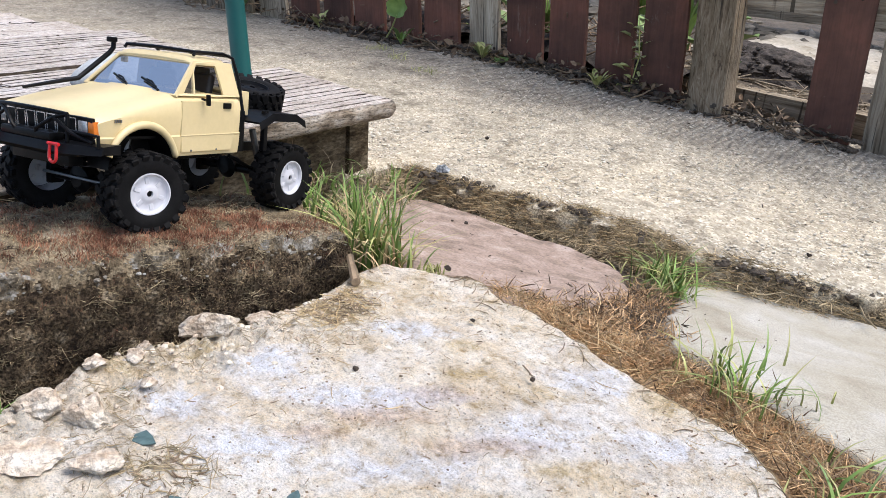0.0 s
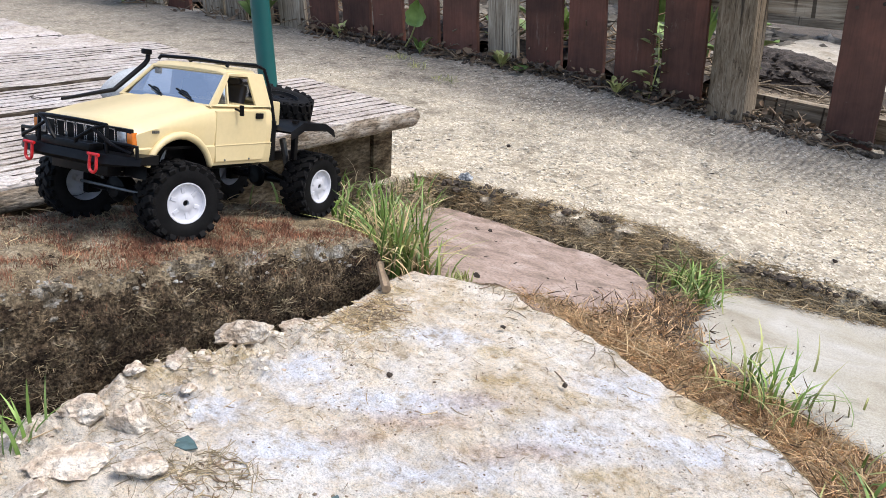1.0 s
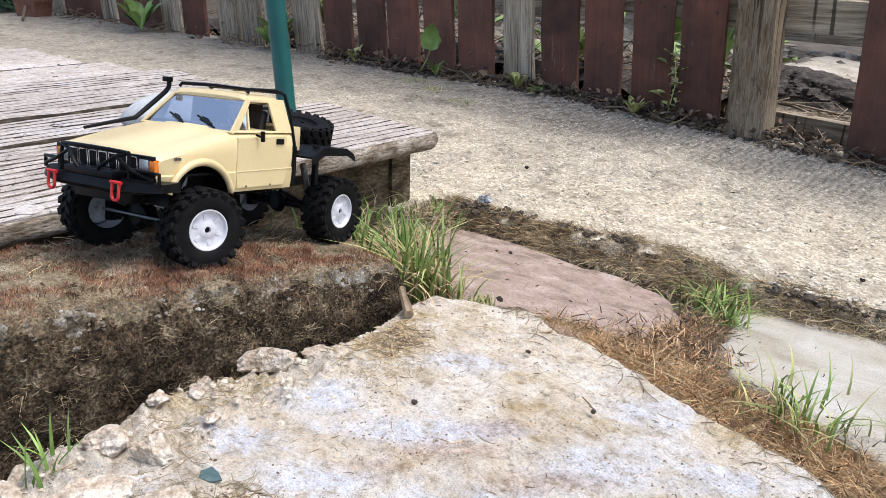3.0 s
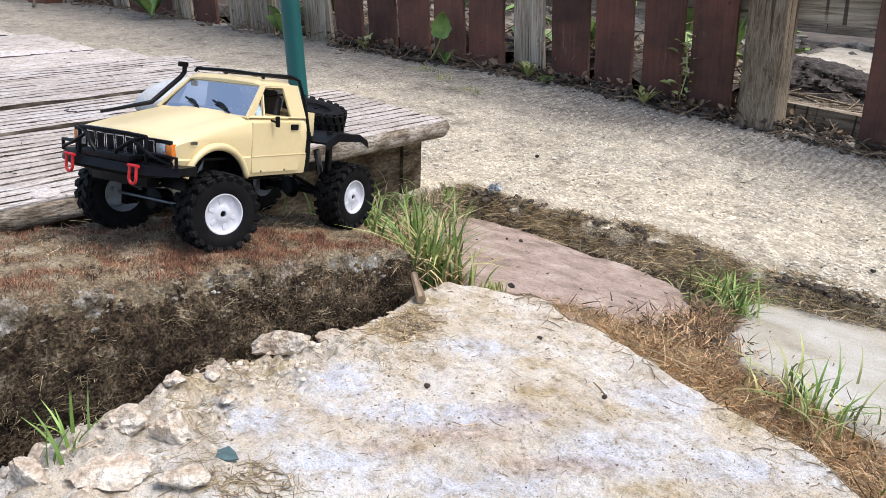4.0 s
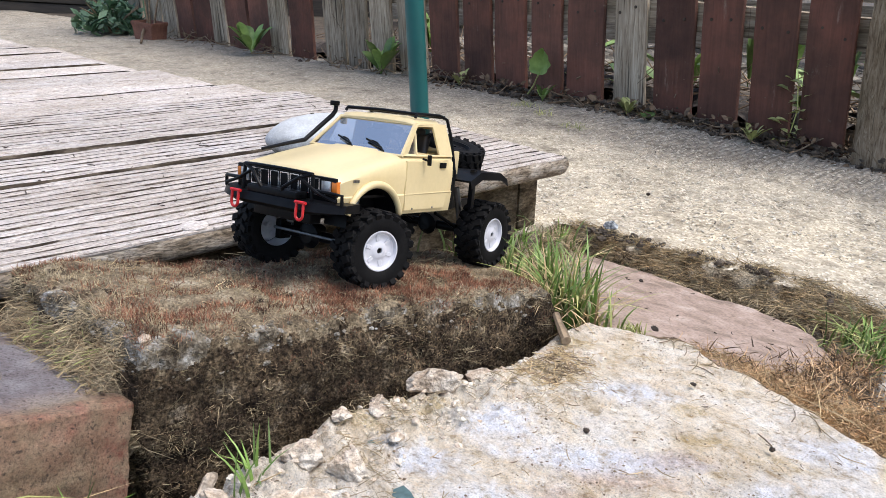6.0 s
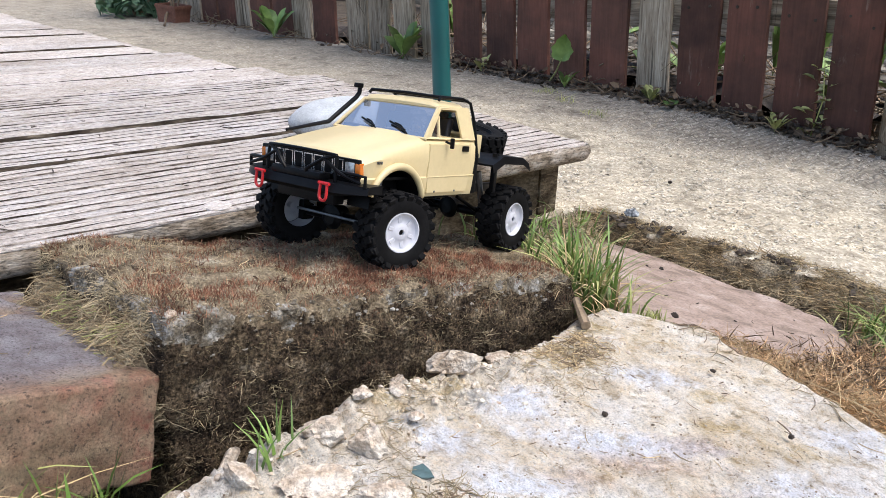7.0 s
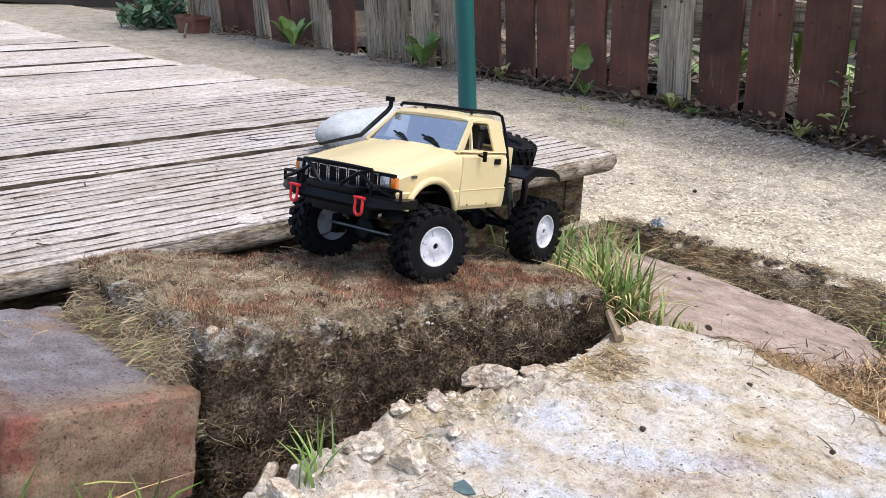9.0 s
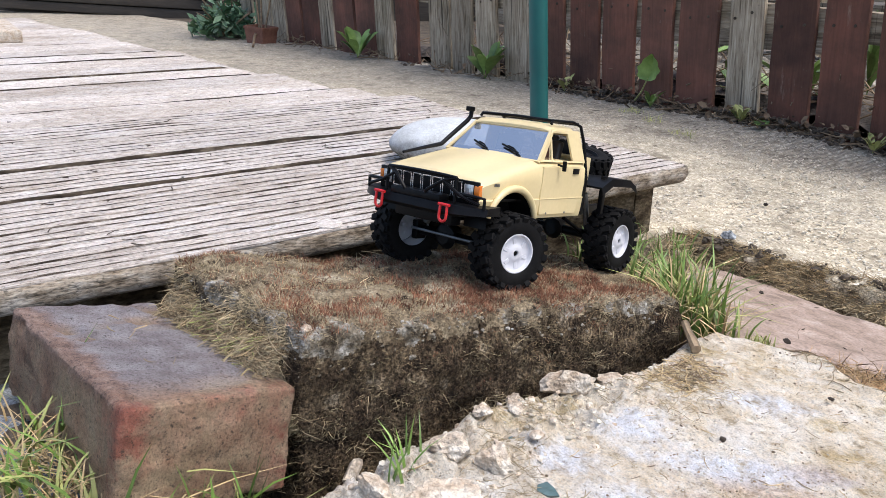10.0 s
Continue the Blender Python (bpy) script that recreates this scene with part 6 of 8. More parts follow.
# ---- loose rubble along the limestone's edge ----
RUBBLE = [((-0.430, 0.284, -0.005), (0.047, 0.023, 0.020), (4, -4, 74)), ((-0.424, 0.322, -0.012), (0.030, 0.016, 0.011), (0, 4, 60)), ((-0.404, 0.149, 0.006), (0.037, 0.023, 0.021), (5, 0, 59)),
          ((-0.377, 0.164, 0.006), (0.022, 0.024, 0.017), (20, 0, 70)), ((-0.438, 0.236, -0.010), (0.018, 0.013, 0.011), (0, 0, 10)), ((-0.344, 0.146, 0.005), (0.026, 0.017, 0.011), (0, 8, 62)),
          ((-0.425, 0.195, -0.006), (0.018, 0.013, 0.009), (0, 0, 45)), ((-0.378, 0.124, 0.004), (0.046, 0.034, 0.008), (0, 0, 50)), ((-0.430, 0.118, -0.010), (0.018, 0.013, 0.010), (0, 0, 80)),
          ((-0.386, 0.205, 0.001), (0.013, 0.009, 0.006), (0, 0, 30)), ((-0.418, 0.218, -0.011), (0.014, 0.010, 0.007), (0, 0, 5)), ((-0.432, 0.070, -0.012), (0.020, 0.015, 0.011), (0, 0, 60)),
          ((-0.398, 0.095, 0.004), (0.022, 0.016, 0.009), (0, 6, 20)), ((-0.362, 0.100, 0.006), (0.020, 0.014, 0.009), (0, 0, 70))]
for n, (at, size, turn) in enumerate(RUBBLE):
    top, inside = lime_top(np.array([at[0]]), np.array([at[1]]))
    if inside[0] > 0.004 and n > 1:
        at = (at[0], at[1], float(top[0]) + size[2] * 0.38)
    rock("rubble_lump", at, size, turn, M_CHALK, "crumbly pinkish lump of broken mortar" if n % 3 else "larger pinkish-white lump of broken mortar", n + 3, "rubble", "rubble lumps")


def scatter_chips():
    rg = np.random.default_rng(21)
    n = 1900
    t = rg.random(n)
    e = np.array([(-0.452, 0.05), (-0.445, 0.12), (-0.456, 0.20), (-0.448, 0.27), (-0.435, 0.33), (-0.430, 0.40)])
    c = np.stack([np.interp(t, np.linspace(0, 1, 6), e[:, 0]), np.interp(t, np.linspace(0, 1, 6), e[:, 1])], 1)
    x, y = c[:, 0] + abs(rg.normal(0, 0.040, n)), c[:, 1] + rg.normal(0, 0.012, n)
    z, d = lime_top(x, y)
    ok = d > 0.004
    x, y, z = x[ok], y[ok], z[ok]
    r = 0.0005 + 0.0028 * rg.random(len(x)) ** 5
    half = len(x) * 2 // 3
    for sl, mt, lb in ((slice(0, half), M_CHALK, "small pale chips of mortar and stone"), (slice(half, None), M_GRAVEL, "small brownish chips of stone")):
        ob = crumbs("mortar_chips", np.stack([x, y, z - 0.0002], 1)[sl], r[sl], mt, 0.55, seed=5)
        tagged(ob, lb, "rubble", kind="stuff")
    # grit lying on the limestone
    x, y = rg.uniform(-0.45, 0.0, 9000), rg.uniform(0.05, 0.50, 9000)
    z, d = lime_top(x, y)
    ok = (d > 0.014) & (fbm(np.stack([x, y, 0 * x], 1), 30, 3, 9) > -0.1)
    q = np.stack([x, y, z], 1)[ok]
    half = len(q) // 2
    for a, mt, lb in ((q[:half], M_GRAVEL, "fine pale grit on the limestone"), (q[half:], M_TWIG, "fine brown grit on the limestone")):
        ob = crumbs("grit", a, 0.0003 + 0.0009 * rg.random(len(a)) ** 3, mt, 0.6, seed=17)
        tagged(ob, lb, "grit", kind="stuff")
    # dark gravel in the gap below
    x = rg.uniform(-0.485, -0.42, 500)
    y = rg.uniform(0.03, 0.40, 500)
    ob = crumbs("gap_gravel", np.stack([x, y, -0.128 + 0.10 * np.exp(-((x + 0.62) ** 2 / 0.04 + (y + 0.04) ** 2 / 0.0121)) + 0 * x], 1), rg.uniform(0.002, 0.006, 500), M_SOIL, 0.7, seed=6)
    tagged(ob, "dark gravel in the gap under the block", "gravel", kind="stuff")


scatter_chips()

for n, (x, y, s, a) in enumerate([(-0.349, 0.178, 0.017, 10), (-0.300, 0.163, 0.013, 50), (-0.268, 0.213, 0.011, 110), (-0.398, 0.197, 0.008, 20), (-0.245, 0.19, 0.012, 70)]):
    bm = bmesh.new()
    ring = [bm.verts.new((s * 0.44 * r * math.cos(q), s * 0.34 * r * math.sin(q), 0.0)) for q, r in ((0.2, 1), (1.2, 0.75), (2.1, 1.1), (3.2, 0.9), (4.1, 1.0), (5.2, 0.7))]
    f = bm.faces.new(ring)
    g = bmesh.ops.extrude_face_region(bm, geom=[f])
    for v in [q for q in g["geom"] if isinstance(q, bmesh.types.BMVert)]:
        v.co.z += 0.0009
    zz = float(lime_top(np.array([x]), np.array([y]))[0][0]) + 0.001
    ob = part("pottery_shard", bm, M_TEAL, None, "", False, SITE @ pose(x, y, zz, 4, 3, a))
    tagged(ob, "flat teal glazed shard lying on the limestone", "shard", "teal shards")


def twig(name, pts, r, material, label, m=None, category="twig", group=""):
    bm = bmesh.new()
    k = len(pts)
    tube(bm, pts, [r * (0.9 + 0.14 * math.sin(1.7 * i + r * 900)) for i in range(k)], 8)
    ob = part(name, bm, material, None, "", True, m or SITE)
    return tagged(ob, label, category, group)


twig("stick", [(-0.437, 0.429, -0.0015), (-0.429, 0.4225, -0.0035), (-0.419, 0.415, -0.005), (-0.409, 0.407, -0.0065)], 0.0040, M_TWIG, "short thick brown stick lying on the limestone", category="stick")
twig("curled_bark", [(-0.487, 0.140, -0.045), (-0.478, 0.135, -0.035), (-0.468, 0.126, -0.030), (-0.462, 0.116, -0.036)], 0.0042, M_CHALK, "pale curled strip of bark in the gap", category="bark")
for x, y, s in ((-0.311, 0.432, 0.0022), (-0.541, 0.750, 0.0034), (-0.556, 0.741, 0.0022), (-0.236, 0.398, 0.0020), (-0.328, 0.322, 0.0024), (-0.186, 0.972, 0.0034), (-0.376, 0.486, 0.0030), (-0.70, 1.02, 0.004)):
    z = float(flag_z(x, y)) if y > 0.6 else -0.009
    z = -0.085 if y > 0.9 else z
    rock("dark_crumb", (x, y, z), (s * 2.4, s * 1.8, s * 1.6), (0, 0, 40 * x), M_SPECK, "small dark crumb of soil or dropping", int(abs(x) * 1000), "crumb", "dark crumbs")
twig("seed_stalk", [(-0.2365, 0.398, -0.006), (-0.243, 0.403, -0.007), (-0.250, 0.408, -0.0085)], 0.0005, M_TWIG, "dark thin seed stalk on the limestone", category="stalk")


def litter(name, n, box_xy, zfun, length, r, material, label, seed, slope=0.15):
    """Loose stems lying about, in one mesh."""
    rg = np.random.default_rng(seed)
    bm = bmesh.new()
    for _ in range(n):
        x, y = rg.uniform(box_xy[0], box_xy[1]), rg.uniform(box_xy[2], box_xy[3])
        a, ln = rg.uniform(0, 6.28), rg.uniform(*length)
        z = zfun(x, y) + r
        b = rg.normal(0, 0.45)
        pts = [(x + ln * (t - 0.5) * math.cos(a + b * t), y + ln * (t - 0.5) * math.sin(a + b * t), z + max(0, rg.uniform(-0.5, 1)) * slope * ln * t) for t in (0, 0.35, 0.7, 1)]
        rr = r * rg.uniform(0.5, 1.4)
        tube(bm, pts, [rr, rr, rr * 0.8, rr * 0.4], 5)
    ob = part(name, bm, material, None, "", True, SITE)
    return tagged(ob, label, "litter", kind="stuff")


def bank_z(x, y):
    brick = 0.0320 + 0.147 * (x + 0.5777) - 0.225 * (y - 0.0321)
    t = min(max((y - 0.058) / 0.050, 0), 1)
    sink = 0.010 * min(max((0.078 - y) / 0.02, 0), 1) + 0.06 * min(max((-0.655 - x) / 0.03, 0), 1)
    return brick - 0.002 - sink + (slab_top(x, y) - 0.004 - brick) * t * t * (3 - 2 * t)


lime_z = lambda x, y: float(lime_top(np.array([x]), np.array([y]))[0][0])
litter("straw_bits", 70, (-0.42, -0.10, 0.12, 0.45), lime_z, (0.005, 0.018), 0.00026, M_STRAW, "thin straw bits on the limestone", 31, 0.05)
litter("dark_bits", 90, (-0.42, -0.06, 0.10, 0.45), lime_z, (0.001, 0.007), 0.00032, M_TWIG, "small dark plant bits on the limestone", 32, 0.05)
litter("dark_bits", 26, (-0.58, -0.1, 0.62, 0.82), lambda x, y: float(flag_z(x, y)), (0.002, 0.008), 0.0005, M_SPECK, "small dark plant bits on the flagstones", 33, 0.05)
litter("dark_bits", 60, (-1.6, 0.2, 0.95, 1.5), lambda x, y: -0.086 + path_drop(x), (0.003, 0.016), 0.0006, M_SPECK, "small dark plant bits on the path", 34, 0.05)
def edge_bank():
    """Turf and dead stems that slope from the flagstones up to the path's broken edge."""
    xs, us = np.linspace(-0.71, 0.34, 190), np.linspace(0, 1, 16)
    gx, gu = np.meshgrid(xs, us, indexing="ij")
    x, u = gx.ravel(), gu.ravel()
    e = np.interp(x, EDGE_X, EDGE_Y)
    wide = np.interp(x, (-0.71, -0.5, -0.33, -0.25, 0.34), (0.02, 0.028, 0.050, 0.029, 0.028))
    y = e + 0.010 - wide * (1 - u)
    q = np.stack([x, y, 0 * x], 1)
    low = np.minimum(flag_z(x, y), -0.100) - 0.004
    top = np.interp(x, (-0.5, -0.30, 0.0), (-0.086, -0.090, -0.097))
    z = low + (top - low) * u ** 0.8 + 0.006 * fbm(q, 38, 4, 93) - 0.03 * (u < 0.04)
    p = np.stack([x, y + 0.006 * fbm(q, 25, 3, 95), z], 1)
    ob = solid("edge_bank", p, grid_faces(len(xs), len(us)), M_TURF, SITE)
    tagged(ob, "dark turf sloping along the path's broken edge", "turf", kind="stuff")
    rg = np.random.default_rng(96)
    for name, n, mt, ln, w, lb in (("dead_straw", 10500, M_STRAW, (0.008, 0.028), 0.0007, "pale straw along the path's edge"), ("dead_stems", 8500, M_HAY, (0.007, 0.024), 0.0008, "matted pale dead stems along the path's edge"), ("dead_grass", 1600, M_DEAD, (0.005, 0.016), 0.0008, "dark dead grass along the path's edge"),
                                   ("dead_moss", 2000, M_MOSS, (0.003, 0.009), 0.0008, "brown moss along the path's edge")):
        k = rg.choice(len(p), n, p=np.where(x < -0.30, 2.2, 1.0) / np.where(x < -0.30, 2.2, 1.0).sum())
        r = p[k] + rg.normal(0, 0.004, (n, 3)) * np.array([1, 1, 0.2])
        up = np.stack([rg.normal(0.1, 0.7, n), rg.normal(-0.35, 0.5, n), np.full(n, 0.30)], 1)
        up /= np.linalg.norm(up, axis=1, keepdims=True)
        tagged(blades(name, r, rg.uniform(ln[0], ln[1], n), w, 0.8, mt, up=up, segs=2, droop=0.7), lb, "dry grass", kind="stuff")


edge_bank()


def edge_clods():
    """Dark crumbs of soil under the path's broken lip."""
    rg = np.random.default_rng(101)
    n = 520
    x = rg.uniform(-0.68, 0.30, n)
    keep = fbm(np.stack([x, 0 * x, 0 * x], 1), 14, 3, 102) > -0.15
    x = x[keep]
    y = np.interp(x, EDGE_X, EDGE_Y) + 0.002 + rg.normal(0, 0.006, len(x))
    z = np.interp(x, (-0.5, -0.30, 0.0), (-0.087, -0.091, -0.098)) + rg.normal(0, 0.002, len(x))
    tagged(crumbs("edge_clods", np.stack([x, y, z], 1), 0.0014 + 0.0055 * rg.random(len(x)) ** 2, M_SOIL, 0.7, seed=18), "dark crumbs of soil along the path's edge", "soil", kind="stuff")


edge_clods()
litter("dry_stems", 300, (-0.70, -0.25, 0.805, 0.880), lambda x, y: -0.120 + 0.45 * max(0.0, y - 0.81 - 0.22 * (x + 0.66)), (0.012, 0.05), 0.0006, M_HAY, "dry dead stems along the path's edge", 35)
litter("dry_stems", 260, (-0.26, 0.12, 0.86, 0.99), lambda x, y: -0.108 if abs(y - 0.925 - 0.30 * (x + 0.1)) < 0.024 else -0.145, (0.02, 0.07), 0.0007, M_HAY, "dry dead stems along the path's edge", 36)
litter("hay", 150, (-0.412, -0.372, 0.345, 0.405), lime_z, (0.006, 0.022), 0.0003, M_STRAW, "tuft of dry hay on the limestone", 37, 0.3)
litter("dark_bits", 160, (-0.41, -0.375, 0.35, 0.40), lime_z, (0.003, 0.012), 0.0004, M_TWIG, "dark plant bits in the hay on the limestone", 45, 0.2)
litter("hay", 110, (-0.45, -0.40, 0.29, 0.345), lime_z, (0.005, 0.018), 0.0003, M_HAY, "dry hay round the pinkish lump", 46, 0.2)
litter("hay", 60, (-0.42, -0.38, 0.14, 0.27), lime_z, (0.005, 0.016), 0.0002, M_HAY, "dry hay among the rubble", 47, 0.2)
litter("hay", 110, (-0.448, -0.395, 0.195, 0.262), lime_z, (0.006, 0.018), 0.0002, M_HAY, "dry hay caught along the limestone's broken edge", 81, 0.25)
litter("hay", 60, (-0.412, -0.372, 0.160, 0.195), lime_z, (0.006, 0.018), 0.0002, M_HAY, "dry hay among the rubble lumps", 82, 0.3)
litter("hay", 60, (-0.372, -0.335, 0.135, 0.180), lime_z, (0.006, 0.018), 0.0002, M_HAY, "dry hay among the rubble lumps", 83, 0.3)
litter("hay", 110, (-0.402, -0.352, 0.315, 0.388), lime_z, (0.006, 0.020), 0.0002, M_HAY, "matted dry hay on the limestone", 84, 0.35)
litter("hay", 80, (-0.340, -0.302, 0.150, 0.196), lime_z, (0.006, 0.024), 0.0003, M_HAY, "tuft of dry hay on the limestone", 38, 0.2)
litter("dark_bits", 40, (-0.336, -0.306, 0.154, 0.192), lime_z, (0.003, 0.010), 0.0004, M_TWIG, "dark plant bits in the hay", 48, 0.15)
hay_z = lambda x, y: bank_z(x, y) + 0.004
litter("hay", 460, (-0.67, -0.49, 0.062, 0.118), hay_z, (0.008, 0.026), 0.00032, M_HAY, "dry hay between the brick and the block", 39, 0.4)
litter("hay", 240, (-0.66, -0.50, 0.066, 0.115), hay_z, (0.008, 0.024), 0.00026, M_STRAW, "bright straw between the brick and the block", 50, 0.45)
litter("hay", 70, (-0.62, -0.50, 0.064, 0.090), hay_z, (0.008, 0.020), 0.00032, M_LIMEGRASS, "greenish hay between the brick and the block", 87, 0.4)
litter("hay", 90, (-0.64, -0.49, 0.12, 0.42), lambda x, y: slab_top(x, y) + 0.0015, (0.006, 0.022), 0.00022, M_STRAW, "dry hay strewn on the block", 40, 0.15)
def edge_litter():
    rg = np.random.default_rng(58)
    e = np.array(BIG[3:12])
    for name, mt, n, r, lb in (("dry_stems", M_HAY, 150, 0.00035, "dry stems fallen on the limestone's edge"), ("dark_bits", M_TWIG, 130, 0.0004, "dark plant bits on the limestone's edge")):
        bm = bmesh.new()
        for _ in range(n):
            k = rg.integers(0, len(e) - 1)
            c = e[k] + (e[k + 1] - e[k]) * rg.random() - np.array([0.1, 1.0]) * (0.004 + abs(rg.normal(0, 0.014)))
            a, ln = rg.uniform(0, 6.28), rg.uniform(0.004, 0.024)
            pts = []
            for t in (-0.5, -0.15, 0.2, 0.5):
                x, y = c[0] + ln * t * math.cos(a + 0.4 * t), c[1] + ln * t * math.sin(a + 0.4 * t)
                pts.append((x, y, max(lime_z(x, y), -0.035) + r + 0.0006))
            tube(bm, pts, [r, r, r * 0.8, r * 0.4], 5)
        tagged(part(name, bm, mt, None, "", True, SITE), lb, "litter", kind="stuff")


edge_litter()


def build_bank():
    """Mossy soil heaped between the block's near end and the brick."""
    xs, ys = np.linspace(-0.69, -0.478, 80), np.linspace(0.040, 0.135, 38)
    gx, gy = np.meshgrid(xs, ys, indexing="ij")
    p = np.stack([gx.ravel(), gy.ravel(), 0 * gx.ravel()], 1)
    p[:, 2] = [bank_z(x, y) for x, y in p[:, :2]]
    p[:, 2] += 0.004 * fbm(p, 50, 4, 71) - 0.05 * np.clip((p[:, 0] + 0.492) / 0.014, 0, 1) ** 2
    ob = solid("moss_bank", p, grid_faces(80, 38), M_MAT, SITE)
    tagged(ob, "mossy soil heaped between block and brick", "moss", kind="stuff")
    rg = np.random.default_rng(72)
    n = 13000
    x, y = rg.uniform(-0.67, -0.485, n), rg.uniform(0.055, 0.125, n)
    r = np.stack([x, y, [bank_z(a, b) + 0.001 for a, b in zip(x, y)]], 1)
    up = np.stack([0 * x, -0.5 + 0 * x, 1 + 0 * x], 1) + rg.normal(0, 0.4, (n, 3))
    up /= np.linalg.norm(up, axis=1, keepdims=True)
    for k, mt, lb in ((0, M_MATBLADE, "brown moss on the bank beside the brick"), (1, M_HAY, "dry moss on the bank beside the brick")):
        ob = blades("bank_moss", r[k::2], rg.uniform(0.004, 0.012, len(r[k::2])), 0.00042, 1.4, mt, up=up[k::2], segs=2, droop=0.8)
        tagged(ob, lb, "moss", kind="stuff")


build_bank()
litter("straw_bits", 7, (-0.65, -0.52, 0.0, 0.06), lambda x, y: 0.0388 + 0.147 * (x + 0.5777) - 0.225 * (y - 0.0321), (0.008, 0.022), 0.0004, M_STRAW, "few straws lying on the brick", 49, 0.0)
deck_z = lambda x, y: 0.029 + 0.045 * (x + 0.704)
litter("hay", 70, (-0.90, -0.79, 0.44, 0.58), deck_z, (0.006, 0.02), 0.0005, M_HAY, "dry moss round the pebble", 41, 0.3)
litter("dark_bits", 120, (-1.5, -0.74, -0.1, 0.7), deck_z, (0.003, 0.014), 0.0006, M_SPECK, "small dark plant bits on the decking", 42, 0.2)
litter("fence_twigs", 170, (-1.65, -0.3, 1.50, 1.58), lambda x, y: -0.085 + path_drop(x), (0.03, 0.13), 0.0016, M_TWIG, "dry twigs along the fence foot", 43, 0.35)
litter("fence_twigs", 45, (-3.3, -1.65, 1.50, 1.56), lambda x, y: -0.085 + path_drop(x), (0.04, 0.16), 0.0018, M_TWIG, "dry twigs along the fence foot", 44, 0.5)


# ---- grass ----
def tuft(name, spots, n, length, width, lean, material, label, seed, spread=0.02, z=None, segs=4, category="grass", wild=0.0):
    rg = np.random.default_rng(seed)
    s = np.array(spots, float)
    k = rg.integers(0, len(s), n)
    r = s[k] + np.concatenate([rg.normal(0, spread, (n, 2)), np.zeros((n, 1))], 1)
    up = None
    if wild:
        up = np.stack([rg.normal(0, wild, n), rg.normal(0, wild, n), np.full(n, 0.45)], 1)
        up /= np.linalg.norm(up, axis=1, keepdims=True)
    ob = blades(name, r, rg.uniform(length[0], length[1], n), width, lean, material, segs=segs, up=up)
    return tagged(ob, label, category, kind="stuff")


CLUMP = [(-0.484, 0.506, -0.045), (-0.462, 0.500, -0.045), (-0.505, 0.508, -0.040), (-0.448, 0.500, -0.045), (-0.462, 0.472, -0.03), (-0.476, 0.486, -0.040)]
tuft("grass_tuft", CLUMP, 120, (0.035, 0.092), 0.0036, 0.55, M_GRASS, "fresh green grass at the block's end", 51, 0.010)
tuft("grass_tuft", CLUMP, 90, (0.03, 0.085), 0.0032, 0.8, M_LIMEGRASS, "pale green grass at the block's end", 52, 0.012)
tuft("grass_tuft", CLUMP, 120, (0.03, 0.080), 0.0024, 1.1, M_STRAW, "dry grass at the block's end", 53, 0.012)
BACK = [(-0.569, 0.458, 0.000), (-0.560, 0.470, -0.004), (-0.545, 0.478, -0.010), (-0.532, 0.490, -0.020), (-0.512, 0.500, -0.03)]
tuft("grass_tuft", BACK, 46, (0.018, 0.052), 0.0034, 0.7, M_GRASS, "short green grass under the decking's edge", 54, 0.014)
tuft("grass_tuft", BACK, 46, (0.012, 0.036), 0.0026, 1.0, M_LIMEGRASS, "short pale grass under the decking's edge", 55, 0.016)
SIDE = [(-0.640, 0.560, -0.05), (-0.665, 0.600, -0.055), (-0.690, 0.640, -0.065), (-0.690, 0.700, -0.08), (-0.680, 0.760, -0.095)]
tuft("grass_tuft", SIDE, 60, (0.02, 0.048), 0.0030, 0.8, M_GRASS, "green grass beside the decking corner", 56, 0.022)
tuft("grass_tuft", SIDE, 70, (0.02, 0.05), 0.0016, 1.1, M_HAY, "dry grass beside the decking corner", 57, 0.025)
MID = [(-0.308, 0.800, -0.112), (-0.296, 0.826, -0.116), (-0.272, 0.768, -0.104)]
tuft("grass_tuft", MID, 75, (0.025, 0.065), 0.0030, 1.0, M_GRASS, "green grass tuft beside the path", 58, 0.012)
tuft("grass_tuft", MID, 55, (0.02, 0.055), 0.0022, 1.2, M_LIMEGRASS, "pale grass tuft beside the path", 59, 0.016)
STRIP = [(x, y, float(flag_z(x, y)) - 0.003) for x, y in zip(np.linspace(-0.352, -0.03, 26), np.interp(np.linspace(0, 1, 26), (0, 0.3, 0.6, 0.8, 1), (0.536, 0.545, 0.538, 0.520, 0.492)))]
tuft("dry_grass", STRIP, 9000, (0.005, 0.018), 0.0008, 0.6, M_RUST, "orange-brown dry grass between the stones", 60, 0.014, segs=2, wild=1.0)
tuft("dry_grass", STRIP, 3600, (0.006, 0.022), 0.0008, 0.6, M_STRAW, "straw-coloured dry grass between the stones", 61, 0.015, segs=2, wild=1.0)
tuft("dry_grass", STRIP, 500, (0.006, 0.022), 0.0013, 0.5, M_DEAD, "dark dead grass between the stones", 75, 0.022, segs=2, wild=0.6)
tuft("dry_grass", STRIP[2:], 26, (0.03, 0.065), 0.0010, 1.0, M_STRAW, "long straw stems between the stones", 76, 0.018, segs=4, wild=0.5)
